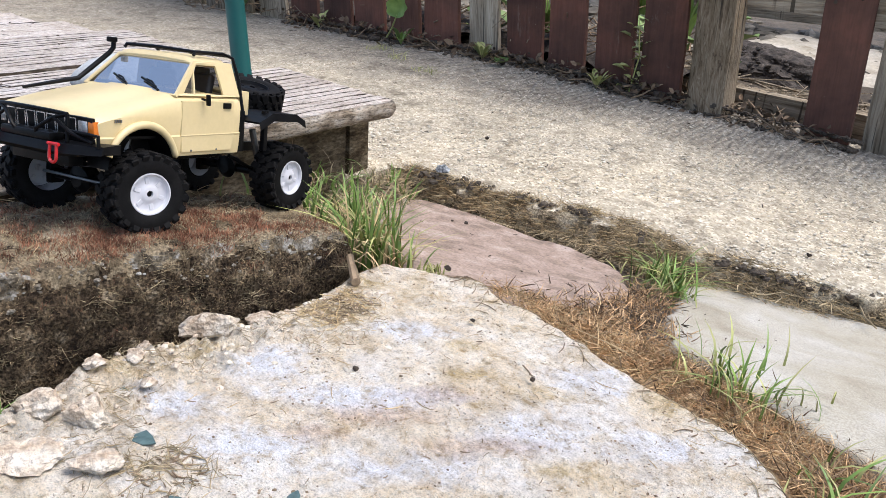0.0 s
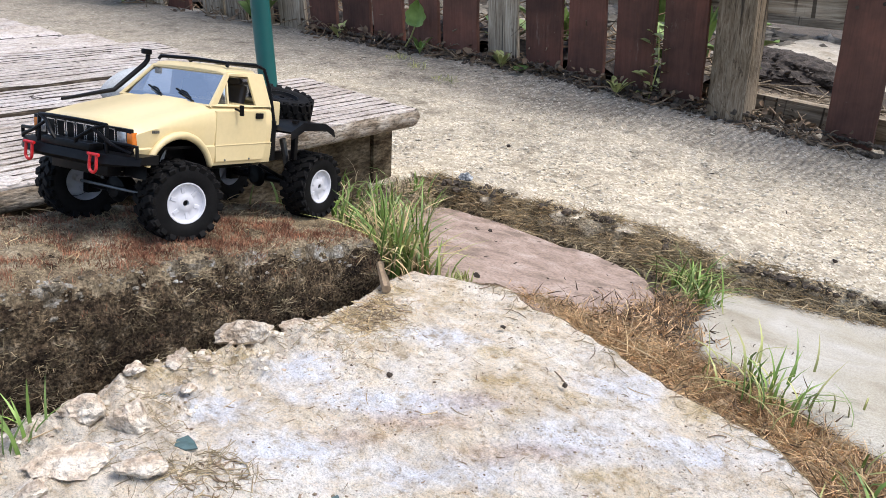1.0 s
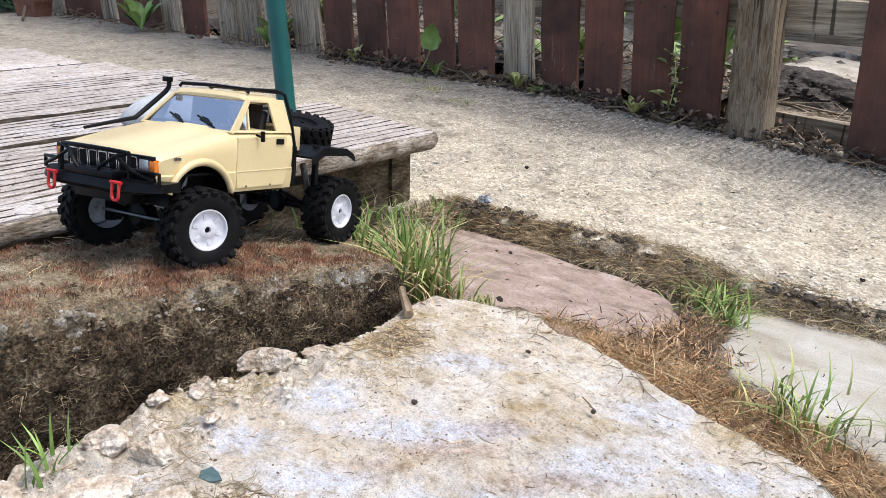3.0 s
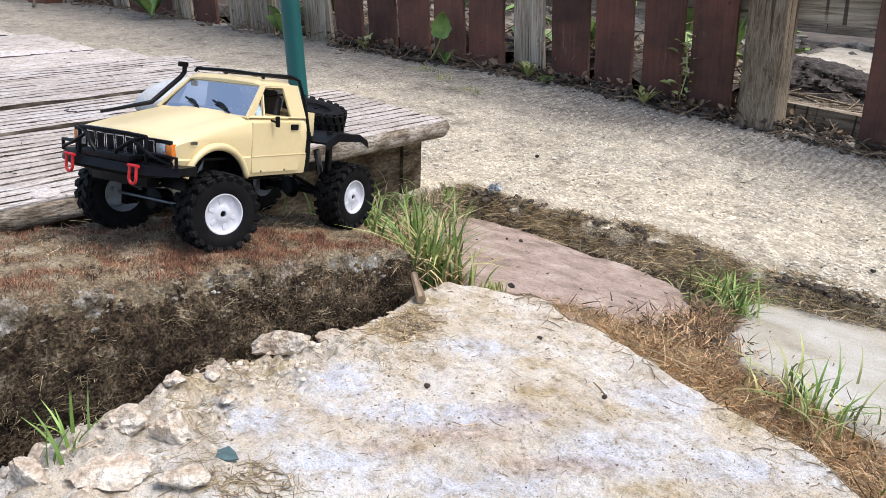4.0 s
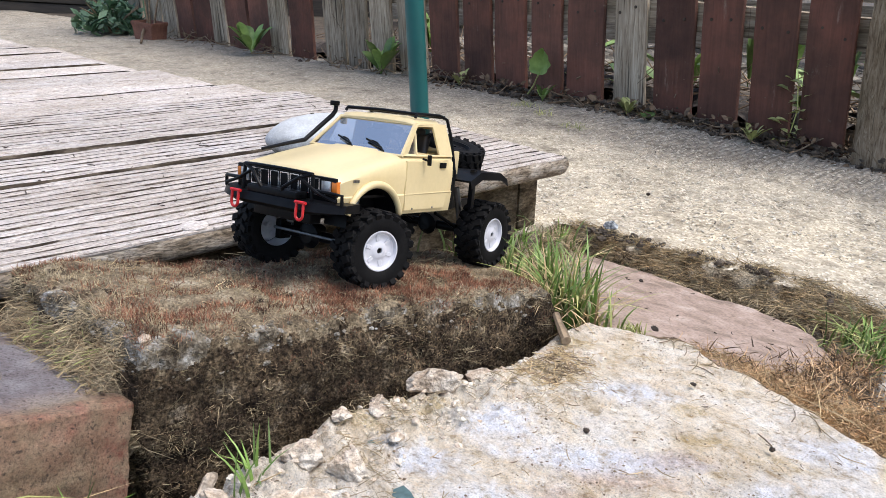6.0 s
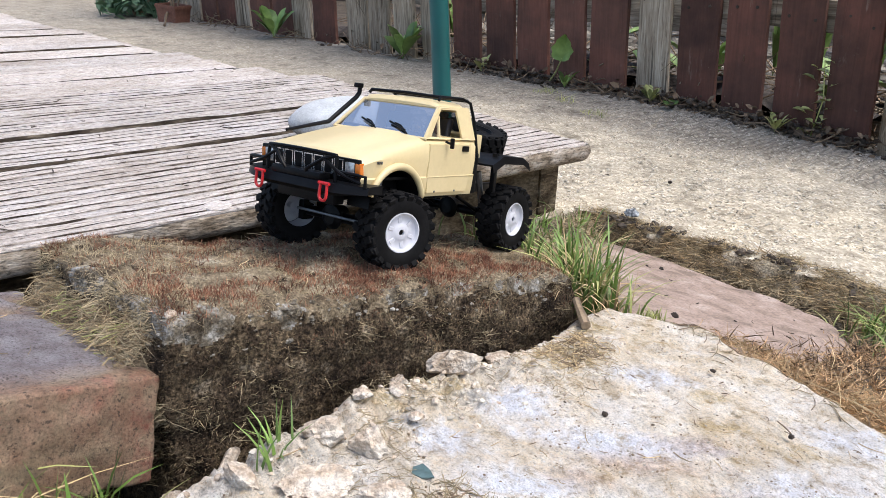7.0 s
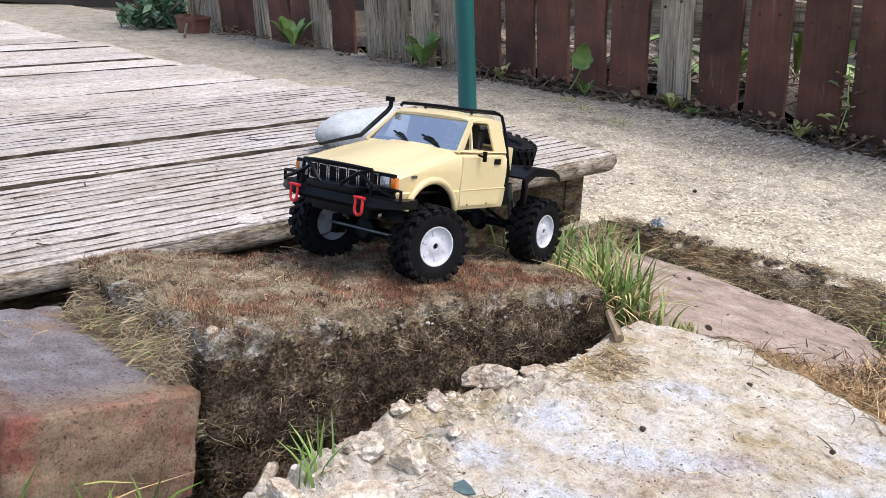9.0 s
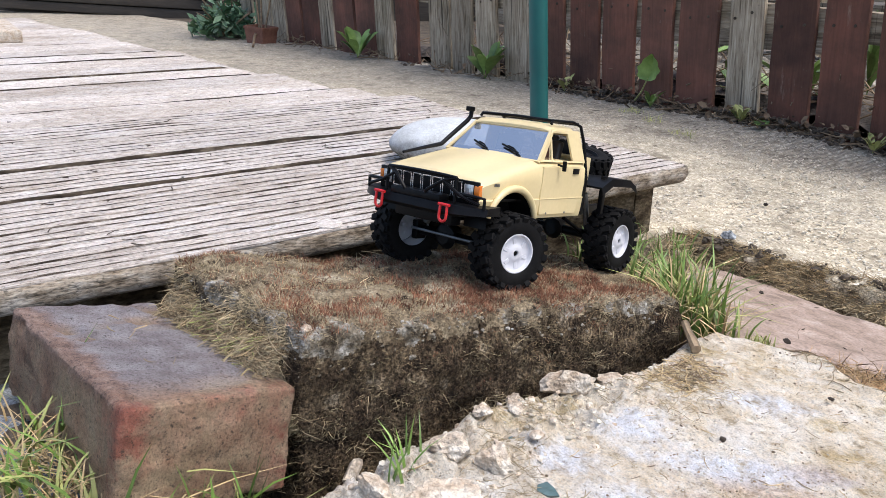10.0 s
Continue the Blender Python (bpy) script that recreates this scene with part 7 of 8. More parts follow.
def straw_mat():
    """Trodden straw and roots filling the joint between the stones."""
    xs, ys = np.linspace(-0.40, 0.10, 130), np.linspace(0.36, 0.66, 76)
    gx, gy = np.meshgrid(xs, ys, indexing="ij")
    p = np.stack([gx.ravel(), gy.ravel(), 0 * gx.ravel()], 1)
    mid = np.interp(p[:, 0], (-0.36, -0.2, -0.03, 0.1), (0.530, 0.545, 0.492, 0.40))
    p[:, 2] = flag_z(p[:, 0], p[:, 1]) - 0.010 + 0.004 * fbm(p, 40, 4, 66) - 0.6 * np.clip(abs(p[:, 1] - mid) - 0.050, 0, 1) + 0.006 * np.exp(-((p[:, 1] - mid) / 0.030) ** 2)
    tagged(solid("straw_mat", p, grid_faces(130, 76), M_THATCH, SITE), "matted orange-brown straw between the stones", "straw", kind="stuff")


straw_mat()


def corner_heap():
    """Grassy earth heaped under the decking's corner, between the block and the flagstone."""
    line = np.array([(-0.535, 0.512), (-0.585, 0.572), (-0.625, 0.645), (-0.655, 0.735), (-0.690, 0.790)])
    xs, ys = np.linspace(-0.74, -0.49, 70), np.linspace(0.47, 0.83, 96)
    gx, gy = np.meshgrid(xs, ys, indexing="ij")
    p = np.stack([gx.ravel(), gy.ravel(), 0 * gx.ravel()], 1)
    d = np.full(len(p), 9.0)
    for a, b in zip(line, line[1:]):
        t = np.clip(((p[:, :2] - a) @ (b - a)) / ((b - a) @ (b - a)), 0, 1)
        d = np.minimum(d, np.linalg.norm(p[:, :2] - a - t[:, None] * (b - a), axis=1))
    p[:, 2] = flag_z(p[:, 0], p[:, 1]) - 0.014 + 0.036 * np.exp(-(d / 0.030) ** 2) * (0.8 + 0.7 * fbm(p, 24, 3, 97)) + 0.004 * fbm(p, 60, 3, 98)
    tagged(solid("corner_heap", p, grid_faces(70, 96), M_TURF, SITE), "earth and dead turf heaped under the decking's corner", "turf", kind="stuff")
    rg = np.random.default_rng(99)
    for name, n, mt, ln, w, lift, lb in (("dry_grass", 3600, M_HAY, (0.008, 0.028), 0.0009, 0.35, "matted dead grass at the decking's corner"), ("dry_grass", 900, M_STRAW, (0.010, 0.032), 0.0009, 0.4, "pale straw at the decking's corner"),
                                         ("grass_tuft", 130, M_GRASS, (0.015, 0.045), 0.0028, 1.2, "short green grass at the decking's corner")):
        k = rg.choice(len(p), n, p=np.exp(-(d / 0.026) ** 2) / np.exp(-(d / 0.026) ** 2).sum())
        up = np.stack([rg.normal(0.2, 0.6, n), rg.normal(-0.2, 0.6, n), np.full(n, lift)], 1)
        up /= np.linalg.norm(up, axis=1, keepdims=True)
        tagged(blades(name, p[k], rg.uniform(ln[0], ln[1], n), w, 0.8, mt, up=up, segs=3, droop=0.7), lb, "grass", kind="stuff")


corner_heap()
STRIP2 = [(-0.05 + 0.115 * t, 0.492 - 0.125 * t, -0.048) for t in np.linspace(0, 1, 10)]
tuft("dry_grass", STRIP2, 1500, (0.010, 0.034), 0.0010, 0.8, M_RUST, "orange-brown dry grass between the stones", 62, 0.018, segs=3, wild=0.7)
tuft("dry_grass", STRIP2, 1100, (0.010, 0.036), 0.0010, 0.8, M_DEAD, "dark dead grass between the stones", 63, 0.020, segs=3, wild=0.7)
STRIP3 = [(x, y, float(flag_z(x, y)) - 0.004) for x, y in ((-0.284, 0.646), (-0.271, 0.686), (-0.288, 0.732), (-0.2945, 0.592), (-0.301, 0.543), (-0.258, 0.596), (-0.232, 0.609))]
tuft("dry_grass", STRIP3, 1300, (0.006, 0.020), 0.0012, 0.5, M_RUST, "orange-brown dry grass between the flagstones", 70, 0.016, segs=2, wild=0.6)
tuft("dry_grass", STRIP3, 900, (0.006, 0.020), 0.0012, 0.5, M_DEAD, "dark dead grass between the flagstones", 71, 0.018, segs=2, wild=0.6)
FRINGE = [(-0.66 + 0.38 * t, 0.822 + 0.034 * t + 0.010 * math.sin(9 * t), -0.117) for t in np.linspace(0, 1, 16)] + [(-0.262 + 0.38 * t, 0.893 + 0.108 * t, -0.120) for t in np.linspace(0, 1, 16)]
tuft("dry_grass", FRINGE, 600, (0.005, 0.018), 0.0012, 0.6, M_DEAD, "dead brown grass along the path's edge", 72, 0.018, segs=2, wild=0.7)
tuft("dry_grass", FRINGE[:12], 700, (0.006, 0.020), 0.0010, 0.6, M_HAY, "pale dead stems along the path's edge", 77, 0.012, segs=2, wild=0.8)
tuft("moss_tuft", [(-0.410, 0.505, -0.034)], 60, (0.006, 0.014), 0.0016, 0.8, M_LIMEGRASS, "small lime-green moss tuft on the flagstone", 74, 0.006, category="moss")
rock("net_scrap", (-0.640, 0.830, -0.078), (0.022, 0.016, 0.012), (0, 0, 20), M_NET, "small scrap of bluish plastic net on the path", 61, "scrap")
for k, (x, y, sz) in enumerate(((-0.4815, 0.0988, 0.011), (-0.520, 0.150, 0.007), (-0.495, 0.135, 0.006), (-0.560, 0.11, 0.006))):
    rock("white_pebble", (x, y, slab_top(x, y) - (0.004 if k else 0.0015)), (sz * 0.9, sz * 0.8, sz * 0.7), (0, 0, 30 * k), M_CHALK, "small white pebble set in the concrete block", 80 + k, "pebble", "white pebbles in the block")
bm = bmesh.new()
lr = [[bm.verts.new((0.016 * (t - 0.5), w * 0.007 * math.sin(math.pi * (0.1 + 0.8 * t)), 0.004 * abs(w) + 0.003 * math.sin(3 * t))) for w in (-1, 0, 1)] for t in (0, 0.25, 0.5, 0.75, 1)]
for p, q in zip(lr, lr[1:]):
    for j in (0, 1):
        bm.faces.new((p[j], p[j + 1], q[j + 1], q[j]))
tagged(part("fallen_leaf", bm, M_DEAD, None, "", True, SITE @ pose(-0.555, 0.447, 0.014, 0, 0, 30)), "small curled tan leaf lying on the block", "leaf")
FRESH = [(-0.138, 0.549, -0.045), (-0.120, 0.540, -0.045), (-0.160, 0.559, -0.048), (-0.05, 0.450, -0.035), (-0.024, 0.405, -0.03)]
tuft("grass_tuft", FRESH, 60, (0.02, 0.05), 0.0026, 0.9, M_GRASS, "fresh green blades in the dry grass", 64, 0.016)
tuft("grass_tuft", FRESH, 50, (0.02, 0.055), 0.0024, 1.2, M_LIMEGRASS, "pale blades in the dry grass", 65, 0.02)
NEARL = [(-0.512, -0.046, -0.008), (-0.494, -0.038, -0.012), (-0.482, -0.030, -0.016), (-0.530, -0.045, -0.008), (-0.552, -0.048, -0.006)]
tuft("grass_tuft", NEARL, 34, (0.035, 0.075), 0.0040, 0.8, M_GRASS, "green grass in front of the brick", 66, 0.014)
tuft("grass_tuft", NEARL, 60, (0.025, 0.065), 0.0034, 1.2, M_LIMEGRASS, "pale grass in front of the brick", 67, 0.016)
NEARR = [(-0.452, 0.0246, -0.030), (-0.459, 0.0097, -0.030), (-0.4457, 0.0415, -0.030), (-0.465, -0.006, -0.028)]
tuft("grass_tuft", NEARR, 26, (0.045, 0.066), 0.0038, 0.5, M_GRASS, "broad green blades before the brick's end", 85, 0.008)
tuft("grass_tuft", NEARR, 44, (0.038, 0.058), 0.0026, 0.65, M_LIMEGRASS, "pale blades before the brick's end", 86, 0.010)
tuft("grass_tuft", NEARL, 330, (0.02, 0.055), 0.0015, 1.3, M_STRAW, "dry grass in front of the brick", 68, 0.02)
tuft("grass_tuft", [(-0.398, 0.105, 0.0), (-0.405, 0.118, 0.0)], 14, (0.03, 0.055), 0.0026, 0.5, M_GRASS, "few green blades among the rubble", 69, 0.006)
for x, y in ((-1.05, 1.29), (-1.24, 1.36), (-1.16, 1.33)):
    tuft("grass_tuft", [(x, y, -0.088)], 40, (0.008, 0.022), 0.0016, 1.3, M_LIMEGRASS, "tiny grass tuft in a path crack", int(-x * 100), 0.014)


# ---- weeds, litter and planter at the fence ----
def leafy_weed(at, n, size, up, seed, label, material=M_LEAF, shape=0.22, climb=0.0):
    """Stems that each end in one pointed, folded leaf."""
    rg = np.random.default_rng(seed)
    m = SITE @ pose(*at)
    weed = thing("weed", m, label, "weed", "weeds along the fence")
    for k in range(n):
        a = rg.uniform(0, 6.28)
        ln = size * rg.uniform(0.6, 1.2)
        lift = up * rg.uniform(0.5, 1.1)
        out = Vector((math.cos(a), math.sin(a), 0))
        side = Vector((-math.sin(a), math.cos(a), 0))
        rise = Vector((0.10 * climb * math.sin(2.1 * k), 0, climb * (k + 0.5) / n))
        bm = bmesh.new()
        rows = []
        for i in range(9):
            t = i / 8
            c = rise + out * ln * t * 0.8 + Vector((0, 0, lift * (t - 0.35 * t * t) * 1.5))
            w = ln * shape * math.sin(math.pi * min(1, max(0, (t - 0.22) / 0.78)) ** 0.8) * (1 + 0.15 * math.sin(9 * t)) + ln * 0.012
            rows.append([bm.verts.new(c - side * w + Vector((0, 0, w * 0.35))), bm.verts.new(c), bm.verts.new(c + side * w + Vector((0, 0, w * 0.35)))])
        for p, q in zip(rows, rows[1:]):
            for j in (0, 1):
                bm.faces.new((p[j], p[j + 1], q[j + 1], q[j]))
        part("leaf", bm, material, weed)
    if climb:
        bm = bmesh.new()
        tube(bm, [(0, 0, 0), (0.05 * climb, 0, climb * 0.5), (-0.05 * climb, 0, climb)], [0.0016, 0.0013, 0.0008], 6)
        part("stem", bm, material, weed)
    return weed


def fence_z(x):
    return -0.088 + float(path_drop(np.array(x)))


leafy_weed((-1.905, 1.500, fence_z(-1.90)), 15, 0.085, 0.100, 1, "green weed with upright leaves at the fence foot")
leafy_weed((-2.56, 1.47, fence_z(-2.56)), 14, 0.085, 0.105, 2, "broad green weed with pale stalk at the fence foot")
leafy_weed((-1.060, 1.510, fence_z(-1.06)), 14, 0.030, 0.034, 4, "small yellowish weed at the fence foot", M_LIMEGRASS)
leafy_weed((-1.000, 1.500, fence_z(-1.0)), 3, 0.050, 0.016, 5, "small round-leaved weed at the fence foot", M_LEAF, 0.42)
leafy_weed((-0.762, 1.505, fence_z(-0.77)), 11, 0.040, 0.038, 6, "small yellowish weed at the fence foot", M_LIMEGRASS, 0.14)
leafy_weed((-0.704, 1.540, fence_z(-0.7)), 20, 0.034, 0.008, 7, "climbing yellow-green weed between two pickets", M_LIMEGRASS, 0.36, 0.15)
leafy_weed((-1.60, 1.52, fence_z(-1.6)), 5, 0.045, 0.05, 8, "small drooping weed at the fence foot", M_LIMEGRASS)
leafy_weed((-1.30, 1.505, fence_z(-1.3)), 8, 0.045, 0.045, 9, "small green weed at the fence foot", M_LEAF, 0.12)


def stalked_leaf(foot, tip, wide, tall, label):
    """One broad lobed leaf on a pale stalk, its face towards the path."""
    weed = thing("stalked_leaf", SITE @ pose(*foot), label, "weed", "weeds along the fence")
    d = Vector(tip) - Vector(foot)
    bm = bmesh.new()
    tube(bm, [(0, 0, 0), d * 0.5 + Vector((0.008, -0.006, 0)), d], [0.0024, 0.0019, 0.0014], 8)
    part("stalk", bm, M_LIMEGRASS, weed, "pale stalk")
    bm = bmesh.new()
    rows = []
    for i in range(13):
        t = i / 12
        w = wide * (math.sin(math.pi * min(1.0, 0.10 + 0.90 * t)) ** 0.7) * (1.15 - 0.55 * t) * (1 + 0.10 * math.sin(19 * t))
        c = d + Vector((0.018 * t, -0.014 * t * t, tall * (t - 0.12)))
        rows.append([bm.verts.new(c + Vector((w * k, -0.010 * abs(k), 0.004 * abs(k)))) for k in (-1, -0.5, 0, 0.5, 1)])
    for p, q in zip(rows, rows[1:]):
        for j in range(4):
            bm.faces.new((p[j], p[j + 1], q[j + 1], q[j]))
    part("leaf", bm, M_LEAF, weed, "broad green leaf")


stalked_leaf((-1.365, 1.520, fence_z(-1.36)), (-1.318, 1.505, -0.035), 0.034, 0.066, "single broad green leaf on a stalk before a picket")
for k, (x, y, h) in enumerate(((-0.78, 1.95, 0.20), (-0.72, 1.80, 0.26), (-1.05, 1.74, 0.20), (-1.30, 1.85, 0.20), (-0.95, 2.1, 0.3), (-1.6, 1.9, 0.2), (-2.0, 1.8, 0.22), (-1.1, 2.2, 0.3), (-2.5, 1.8, 0.2))):
    leafy_weed((x, y, -0.10 + float(path_drop(np.array(x)))), 22, 0.05, h * 0.75, 20 + k, "leafy green weed behind the fence")
for k, (x, y, h) in enumerate(((-1.160, 1.66, 0.17), (-1.045, 1.64, 0.20), (-0.935, 1.68, 0.16), (-0.705, 1.63, 0.22), (-0.600, 1.70, 0.19), (-1.28, 1.66, 0.14), (-1.89, 1.65, 0.16))):
    leafy_weed((x, y, -0.09 + float(path_drop(np.array(x)))), 9, 0.085, 0.05, 40 + k, "broad-leaved green weed close behind the fence", M_LEAF, 0.30, h)


def dead_leaves():
    rg = np.random.default_rng(77)
    vs, fs = [], []
    for k in range(1000):
        x = rg.uniform(-1.75, -0.30) if k < 850 else rg.uniform(-3.2, -1.7)
        y = 1.54 - abs(rg.normal(0, 0.022)) if rg.random() < 0.7 else rg.uniform(1.54, 1.70)
        s = 0.0025 + 0.010 * rg.random() ** 2
        m = pose(x, y, fence_z(x) + rg.uniform(0.002, 0.034) * (y > 1.51), rg.normal(0, 35), rg.normal(0, 35), rg.uniform(0, 360))
        loop = [(-1, 0, 0), (-0.4, -0.55, 0.25), (0.5, -0.45, 0.2), (1.1, 0, -0.1), (0.5, 0.45, 0.25), (-0.4, 0.55, 0.2)]
        i = len(vs)
        vs += [tuple(m @ (Vector(p) * s)) for p in loop] + [tuple(m.translation)]
        fs += [(i + j, i + (j + 1) % 6, i + 6) for j in range(6)]
    ob = solid("dead_leaves", vs, fs, M_DEAD, SITE)
    tagged(ob, "curled dead brown leaves along the fence foot", "litter", kind="stuff")
    # crumbly soil bank the leaves lie on
    n = 3200
    x = rg.uniform(-1.75, -0.25, n)
    y = 1.55 - abs(rg.normal(0, 0.022, n))
    z = np.array([fence_z(a) for a in x])
    ob = crumbs("soil_crumbs", np.stack([x, y, z + 0.002 + 0.012 * (y > 1.53)], 1), 0.0010 + 0.006 * rg.random(n) ** 3, M_SOIL, 0.7, seed=8)
    tagged(ob, "dark crumbly soil along the fence foot", "soil", kind="stuff")
    n = 150
    x = rg.choice([-1.44, -1.36, -1.09, -0.98, -0.84, -0.70, -0.50], n) + rg.normal(0, 0.045, n)
    y = 1.535 - abs(rg.normal(0, 0.020, n))
    z = np.array([fence_z(a) for a in x]) + 0.006 + 0.016 * rg.random(n) * (y > 1.515)
    ob = crumbs("soil_clods", np.stack([x, y, z], 1), 0.003 + 0.007 * rg.random(n) ** 2, M_SOIL, 0.75, seed=14)
    tagged(ob, "dark clods of soil along the fence foot", "soil", kind="stuff")


dead_leaves()


def build_planter():
    m = SITE @ pose(-3.24, 1.43, float(path_drop(np.array(-3.24))) - 0.088, 0, 0, 14)
    pl = thing("planter", m, "terracotta trough planter with bare stems against the fence", "planter")
    bm = bmesh.new()
    lo = [(-0.075, -0.05, 0), (0.075, -0.05, 0), (0.075, 0.05, 0), (-0.075, 0.05, 0)]
    rings = [[bm.verts.new((x * k * 0.76, y * k * 0.8, z * 0.8)) for x, y, _ in lo] for k, z in ((0.9, 0), (1.02, 0.072), (1.08, 0.072), (1.08, 0.088), (0.94, 0.088), (0.90, 0.06))]
    for a, b in zip(rings, rings[1:]):
        for k in range(4):
            bm.faces.new((a[k], a[(k + 1) % 4], b[(k + 1) % 4], b[k]))
    bm.faces.new(rings[0])
    bmesh.ops.bevel(bm, geom=bm.edges[:], offset=0.002, segments=2, affect="EDGES")
    part("trough", bm, M_TERRA, pl)
    bm = bmesh.new()
    box(bm, 0.099, 0.066, 0.02, pose(0, 0, 0.043), 0.004)
    part("compost", bm, M_SOIL, pl, "dark potting soil")
    for k, (dx, dy, h) in enumerate(((0.10, 0.02, 0.35), (-0.04, 0.03, 0.4), (0.02, -0.03, 0.3))):
        bm = bmesh.new()
        tube(bm, [(dx * 0.2, dy * 0.3, 0.06), (dx * 0.6, dy, 0.06 + h * 0.5), (dx * 1.6, dy, 0.06 + h)], [0.004, 0.003, 0.002], 6)
        part("stem", bm, M_TWIG, pl, "pale bare stem")


build_planter()
twig("stick", [(-3.05, 1.30, -0.19), (-3.20, 1.38, -0.175), (-3.32, 1.47, -0.14)], 0.006, M_TWIG, "pale stick leaning at the planter", category="stick")


def build_shrub(at, n, size, seed, label, name="shrub"):
    rg = np.random.default_rng(seed)
    sh = thing(name, SITE @ pose(*at), label, "shrub")
    bm = bmesh.new()
    for k in range(7):
        a = rg.uniform(0, 6.28)
        tube(bm, [(0, 0, 0), (0.4 * size * math.cos(a), 0.4 * size * math.sin(a), size * 0.5), (0.8 * size * math.cos(a), 0.8 * size * math.sin(a), size * rg.uniform(0.7, 1.0))], [0.007, 0.005, 0.002], 6)
    part("branches", bm, M_TWIG, sh, "thin brown branches")
    vs, fs = [], []
    for k in range(n):
        d = rg.normal(0, 1, 3)
        d /= np.linalg.norm(d)
        r = size * rg.uniform(0.4, 1.0)
        c = Vector((d[0] * r, d[1] * r, abs(d[2]) * r * 0.8 + 0.02))
        s = rg.uniform(0.014, 0.034)
        m = Matrix.Translation(c) @ pose(0, 0, 0, rg.uniform(-60, 60), rg.uniform(-60, 60), rg.uniform(0, 360))
        i = len(vs)
        vs += [tuple(m @ (Vector(p) * s)) for p in ((-1, 0, 0), (0, -0.45, 0.12), (1.1, 0, 0), (0, 0.45, 0.12))]
        fs += [(i, i + 1, i + 2), (i, i + 2, i + 3)]
    solid("foliage", vs, fs, M_BLUELEAF, None, sh, label="bluish-green small leaves")


build_shrub((-3.56, 1.42, -0.235), 420, 0.16, 3, "low bluish-green shrub at the far end of the path")
build_shrub((-3.80, 1.55, -0.25), 360, 0.20, 4, "low bluish-green shrub at the far end of the path")


def build_far_end():
    step = thing("slatted_panel", SITE @ pose(-5.40, 1.42, -0.345, 0, -5.66, -46), "dark horizontal timber slats closing the far end", "timber panel", kind="structure")
    for k in range(9):
        bm = bmesh.new()
        box(bm, 0.04, 1.36, 0.052, pose(0.010 * (k % 2), 0, 0.045 + 0.058 * k), 0.006)
        part("slat", bm, M_DARKWOOD, step)
    bm = bmesh.new()
    box(bm, 0.05, 3.6, 0.90, pose(-0.08, 0.7, 0.45))
    part("backing", bm, M_DARKWOOD, step)
    bm = bmesh.new()
    box(bm, 0.12, 0.14, 0.90, pose(0.06, 0.80, 0.45), 0.01)
    part("post", bm, M_DARKWOOD, step, "dark timber post")
    slab = thing("stone_step", SITE @ pose(-2.78, 0.10, -0.068, 0, -2.6, -6), "pinkish stone slab lying on the far decking", "stone slab")
    bm = bmesh.new()
    box(bm, 0.40, 0.62, 0.035, pose(0, 0, 0.0175), 0.008, 3)
    part("slab", bm, M_CHALK, slab)


build_far_end()


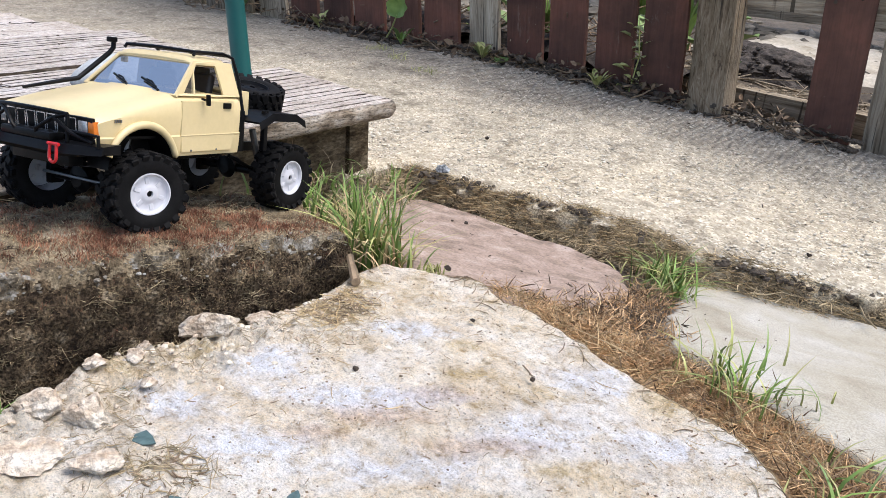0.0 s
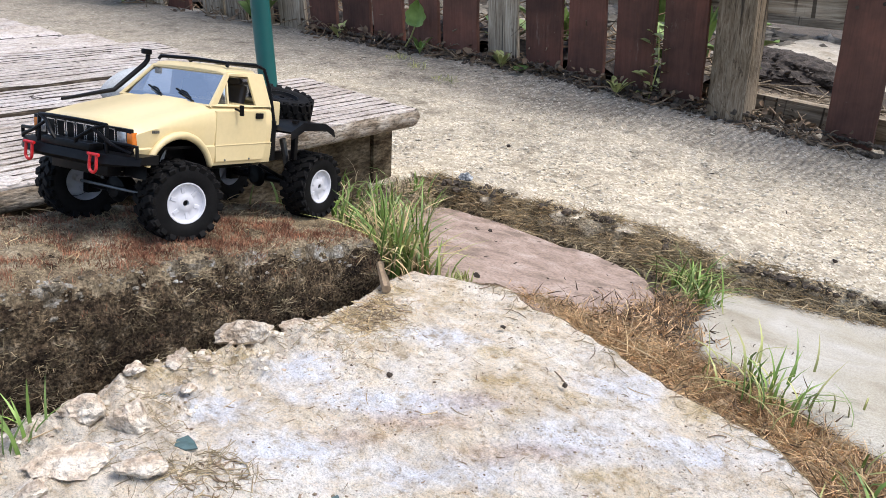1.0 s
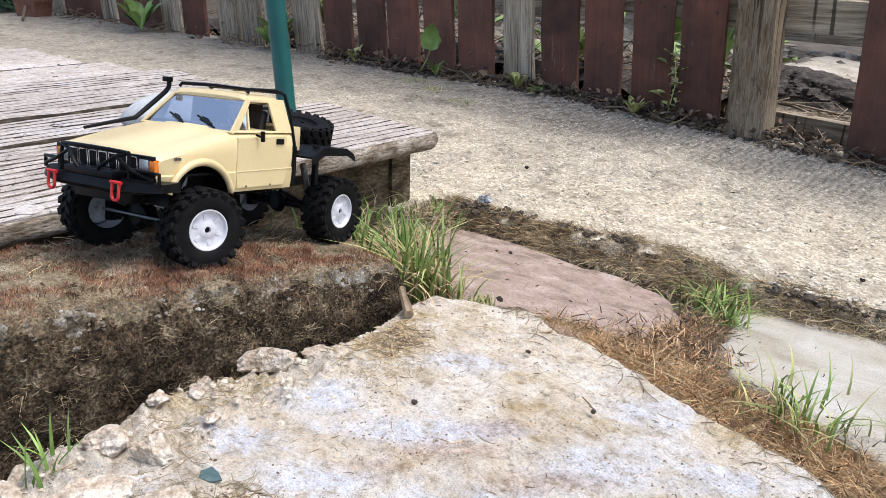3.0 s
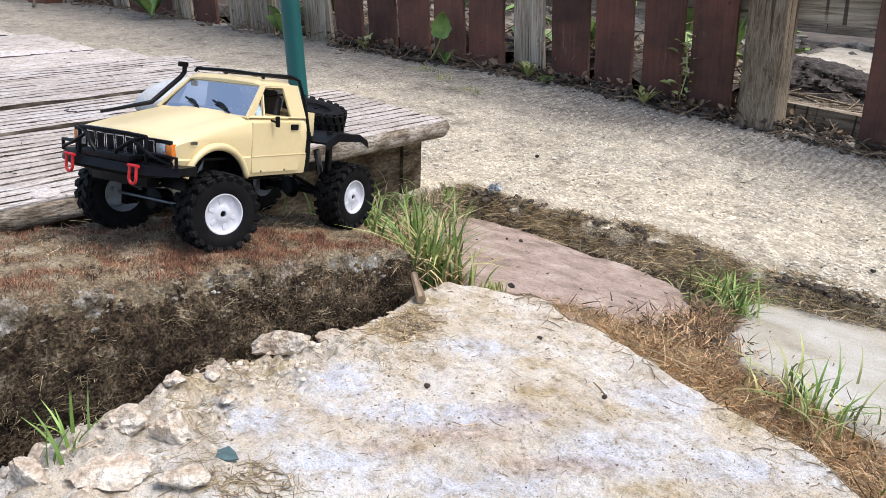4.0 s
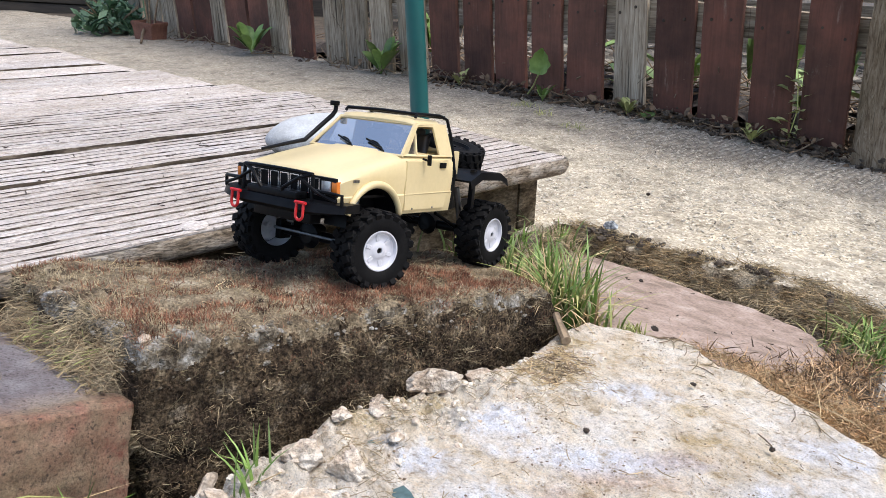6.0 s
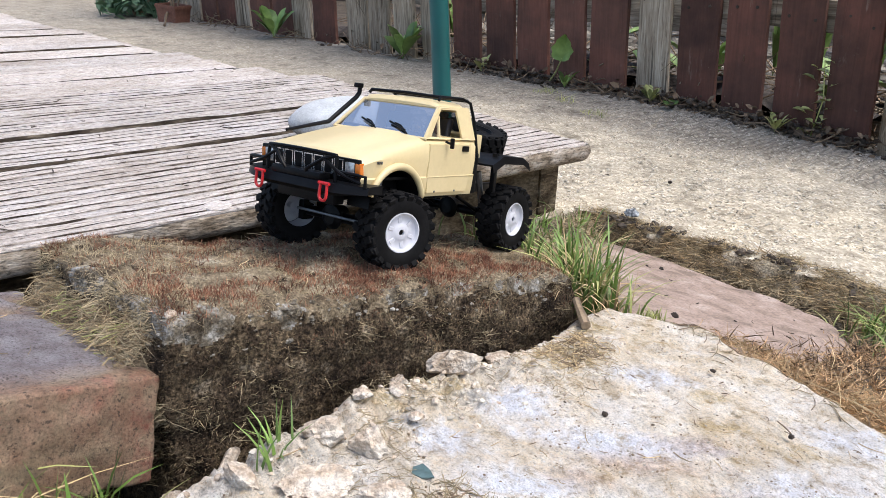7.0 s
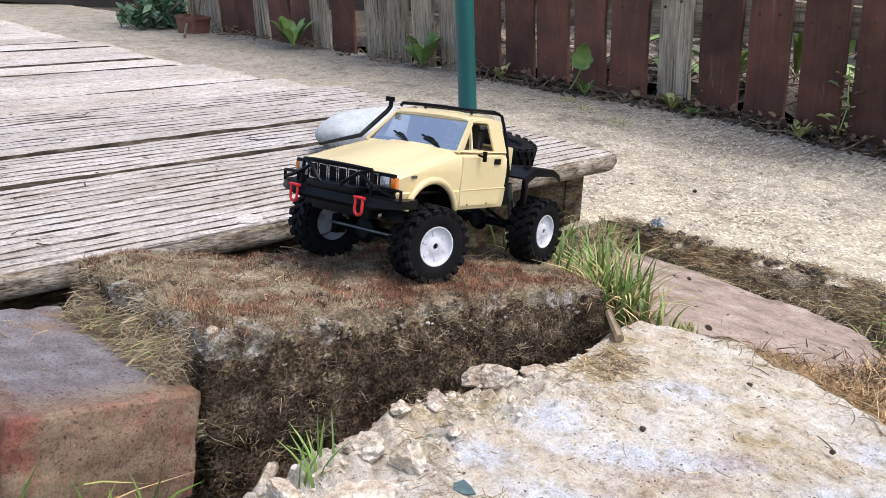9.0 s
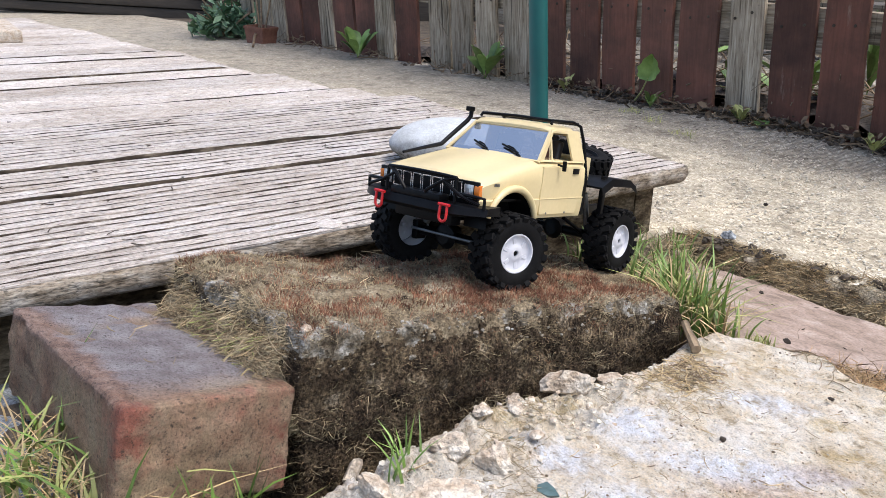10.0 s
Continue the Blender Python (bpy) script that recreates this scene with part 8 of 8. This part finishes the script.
# ---- behind the fence ----
def behind_fence():
    rg = np.random.default_rng(91)
    n = 900
    x, y = rg.uniform(-2.6, 0.4, n), rg.uniform(2.2, 3.0, n)
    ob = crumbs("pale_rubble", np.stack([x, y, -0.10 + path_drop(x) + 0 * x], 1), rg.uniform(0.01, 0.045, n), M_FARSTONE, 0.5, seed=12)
    tagged(ob, "pale stones and gravel in a shaded tone behind the fence", "gravel", kind="stuff")
    xs, ys = np.linspace(-0.85, 0.9, 70), np.linspace(2.12, 2.9, 40)
    gx, gy = np.meshgrid(xs, ys, indexing="ij")
    q = np.stack([gx.ravel(), gy.ravel(), 0 * gx.ravel()], 1)
    rim = np.minimum(np.minimum(q[:, 0] + 0.85, 0.9 - q[:, 0]), np.minimum(q[:, 1] - 2.12, 2.9 - q[:, 1]))
    q[:, 2] = -0.115 + 0.035 * np.clip((rim + 0.06 * fbm(q, 7, 3, 4)) / 0.12, 0, 1) + 0.004 * fbm(q, 25, 3, 6)
    ob = solid("sandy_patch", q, grid_faces(70, 40), M_SAND, SITE)
    tagged(ob, "pale trodden sandy ground behind the fence", "ground", kind="structure")
    bm = bmesh.new()
    bmesh.ops.create_icosphere(bm, subdivisions=5, radius=1.0)
    p = np.array([v.co[:] for v in bm.verts])
    p *= (1 + 0.16 * fbm(p, 2.2, 3, 5) + 0.05 * fbm(p, 9, 3, 15))[:, None] * np.array([0.17, 0.13, 0.055])
    for v, c in zip(bm.verts, p):
        v.co = c
    ob = part("compost_mound", bm, M_COMPOST, None, "", True, SITE @ pose(-0.60, 2.10, -0.09))
    tagged(ob, "dark heap of compost behind the fence", "compost heap")
    k = rg.random((420, 3)) * np.array([2 * np.pi, 1, 1])
    rad = np.sqrt(k[:, 1])
    clods = np.stack([-0.60 + 0.17 * rad * np.cos(k[:, 0]), 2.10 + 0.13 * rad * np.sin(k[:, 0]), -0.09 + 0.054 * np.sqrt(np.clip(1 - rad ** 2, 0, 1))], 1)
    tagged(crumbs("compost_clods", clods, 0.002 + 0.007 * k[:, 2] ** 3, M_COMPOST, 0.7, seed=13), "dark clods on the compost behind the fence", "compost", kind="stuff")
    litter("dry_sticks", 110, (-0.75, -0.20, 1.66, 1.95), lambda a, b: -0.095, (0.10, 0.40), 0.0032, M_GREY, "dry grey sticks lying behind the fence", 92, 0.1)
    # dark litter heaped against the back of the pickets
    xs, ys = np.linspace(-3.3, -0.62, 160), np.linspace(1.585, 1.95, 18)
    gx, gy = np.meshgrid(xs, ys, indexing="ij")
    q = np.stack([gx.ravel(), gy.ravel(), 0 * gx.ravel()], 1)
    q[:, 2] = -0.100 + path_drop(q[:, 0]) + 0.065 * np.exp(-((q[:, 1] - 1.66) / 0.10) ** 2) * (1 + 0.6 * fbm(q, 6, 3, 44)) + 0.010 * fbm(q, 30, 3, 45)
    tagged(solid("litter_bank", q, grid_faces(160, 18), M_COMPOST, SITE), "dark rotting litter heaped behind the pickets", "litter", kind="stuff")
    litter("brushwood", 240, (-2.4, -0.62, 1.59, 1.80), lambda a, b: -0.085 + float(path_drop(np.array(a))) + 0.07 * abs(math.sin(37 * a + 91 * b)), (0.06, 0.24), 0.0018, M_TWIG, "thin dead brushwood behind the pickets", 97, 0.6)
    board = thing("loose_board", SITE @ pose(-0.42, 1.66, -0.075, 0, -2, -6), "grey loose board lying behind the fence", "board")
    bm = bmesh.new()
    box(bm, 0.50, 0.03, 0.05, None, 0.003)
    part("board", bm, M_LEVEL, board)
    # low fence of level boards farther back
    far = thing("board_fence", Matrix.Translation((-0.4, 2.95, -0.16)), "grey fence of level boards farther back", "fence", kind="structure")
    for k in range(8):
        bm = bmesh.new()
        box(bm, 5.2, 0.022, 0.088, pose(-0.6, 0.004 * (k % 2), 0.12 + 0.10 * k, 0, 2.4, 0), 0.003)
        part("board", bm, M_LEVEL, far)
    for k in range(4):
        bm = bmesh.new()
        box(bm, 0.06, 0.05, 1.1, pose(-2.6 + 1.3 * k, 0.04, 0.45), 0.004)
        part("post", bm, M_GREY, far)


behind_fence()


def path_grit():
    """Loose stones of the path's worn skin."""
    rg = np.random.default_rng(61)
    n = 9000
    x = rg.uniform(-0.95, 0.15, n)
    t = rg.random(n) ** 1.3
    e = np.interp(x, EDGE_X, EDGE_Y)
    e = np.where(x < -0.72, 0.80, e)
    y = e + 0.004 + (1.5 - e) * t
    q = np.stack([x, y, 0 * x], 1)
    keep = fbm(q, 12, 2, 5) > -0.25
    q = q[keep]
    q[:, 2] = -0.0875
    ob = crumbs("path_grit", q, rg.uniform(0.0008, 0.0028, len(q)), M_GRAVEL, 0.4, seed=15)
    tagged(ob, "rounded stones standing proud in the worn path", "gravel", kind="stuff")
    # weed fabric by the brick
    xs, ys = np.linspace(-0.86, -0.52, 40), np.linspace(-0.16, 0.06, 30)
    gx, gy = np.meshgrid(xs, ys, indexing="ij")
    p = np.stack([gx.ravel(), gy.ravel(), 0 * gx.ravel()], 1)
    p[:, 2] = -0.135 + 0.112 * np.exp(-((p[:, 0] + 0.62) ** 2 / 0.04 + (p[:, 1] + 0.04) ** 2 / 0.0121)) + 0.006 * fbm(p, 22, 3, 3)
    ob = solid("weed_fabric", p, grid_faces(40, 30), M_FABRIC, SITE)
    tagged(ob, "crumpled grey woven weed fabric beside the brick", "fabric")


path_grit()
build_moss()
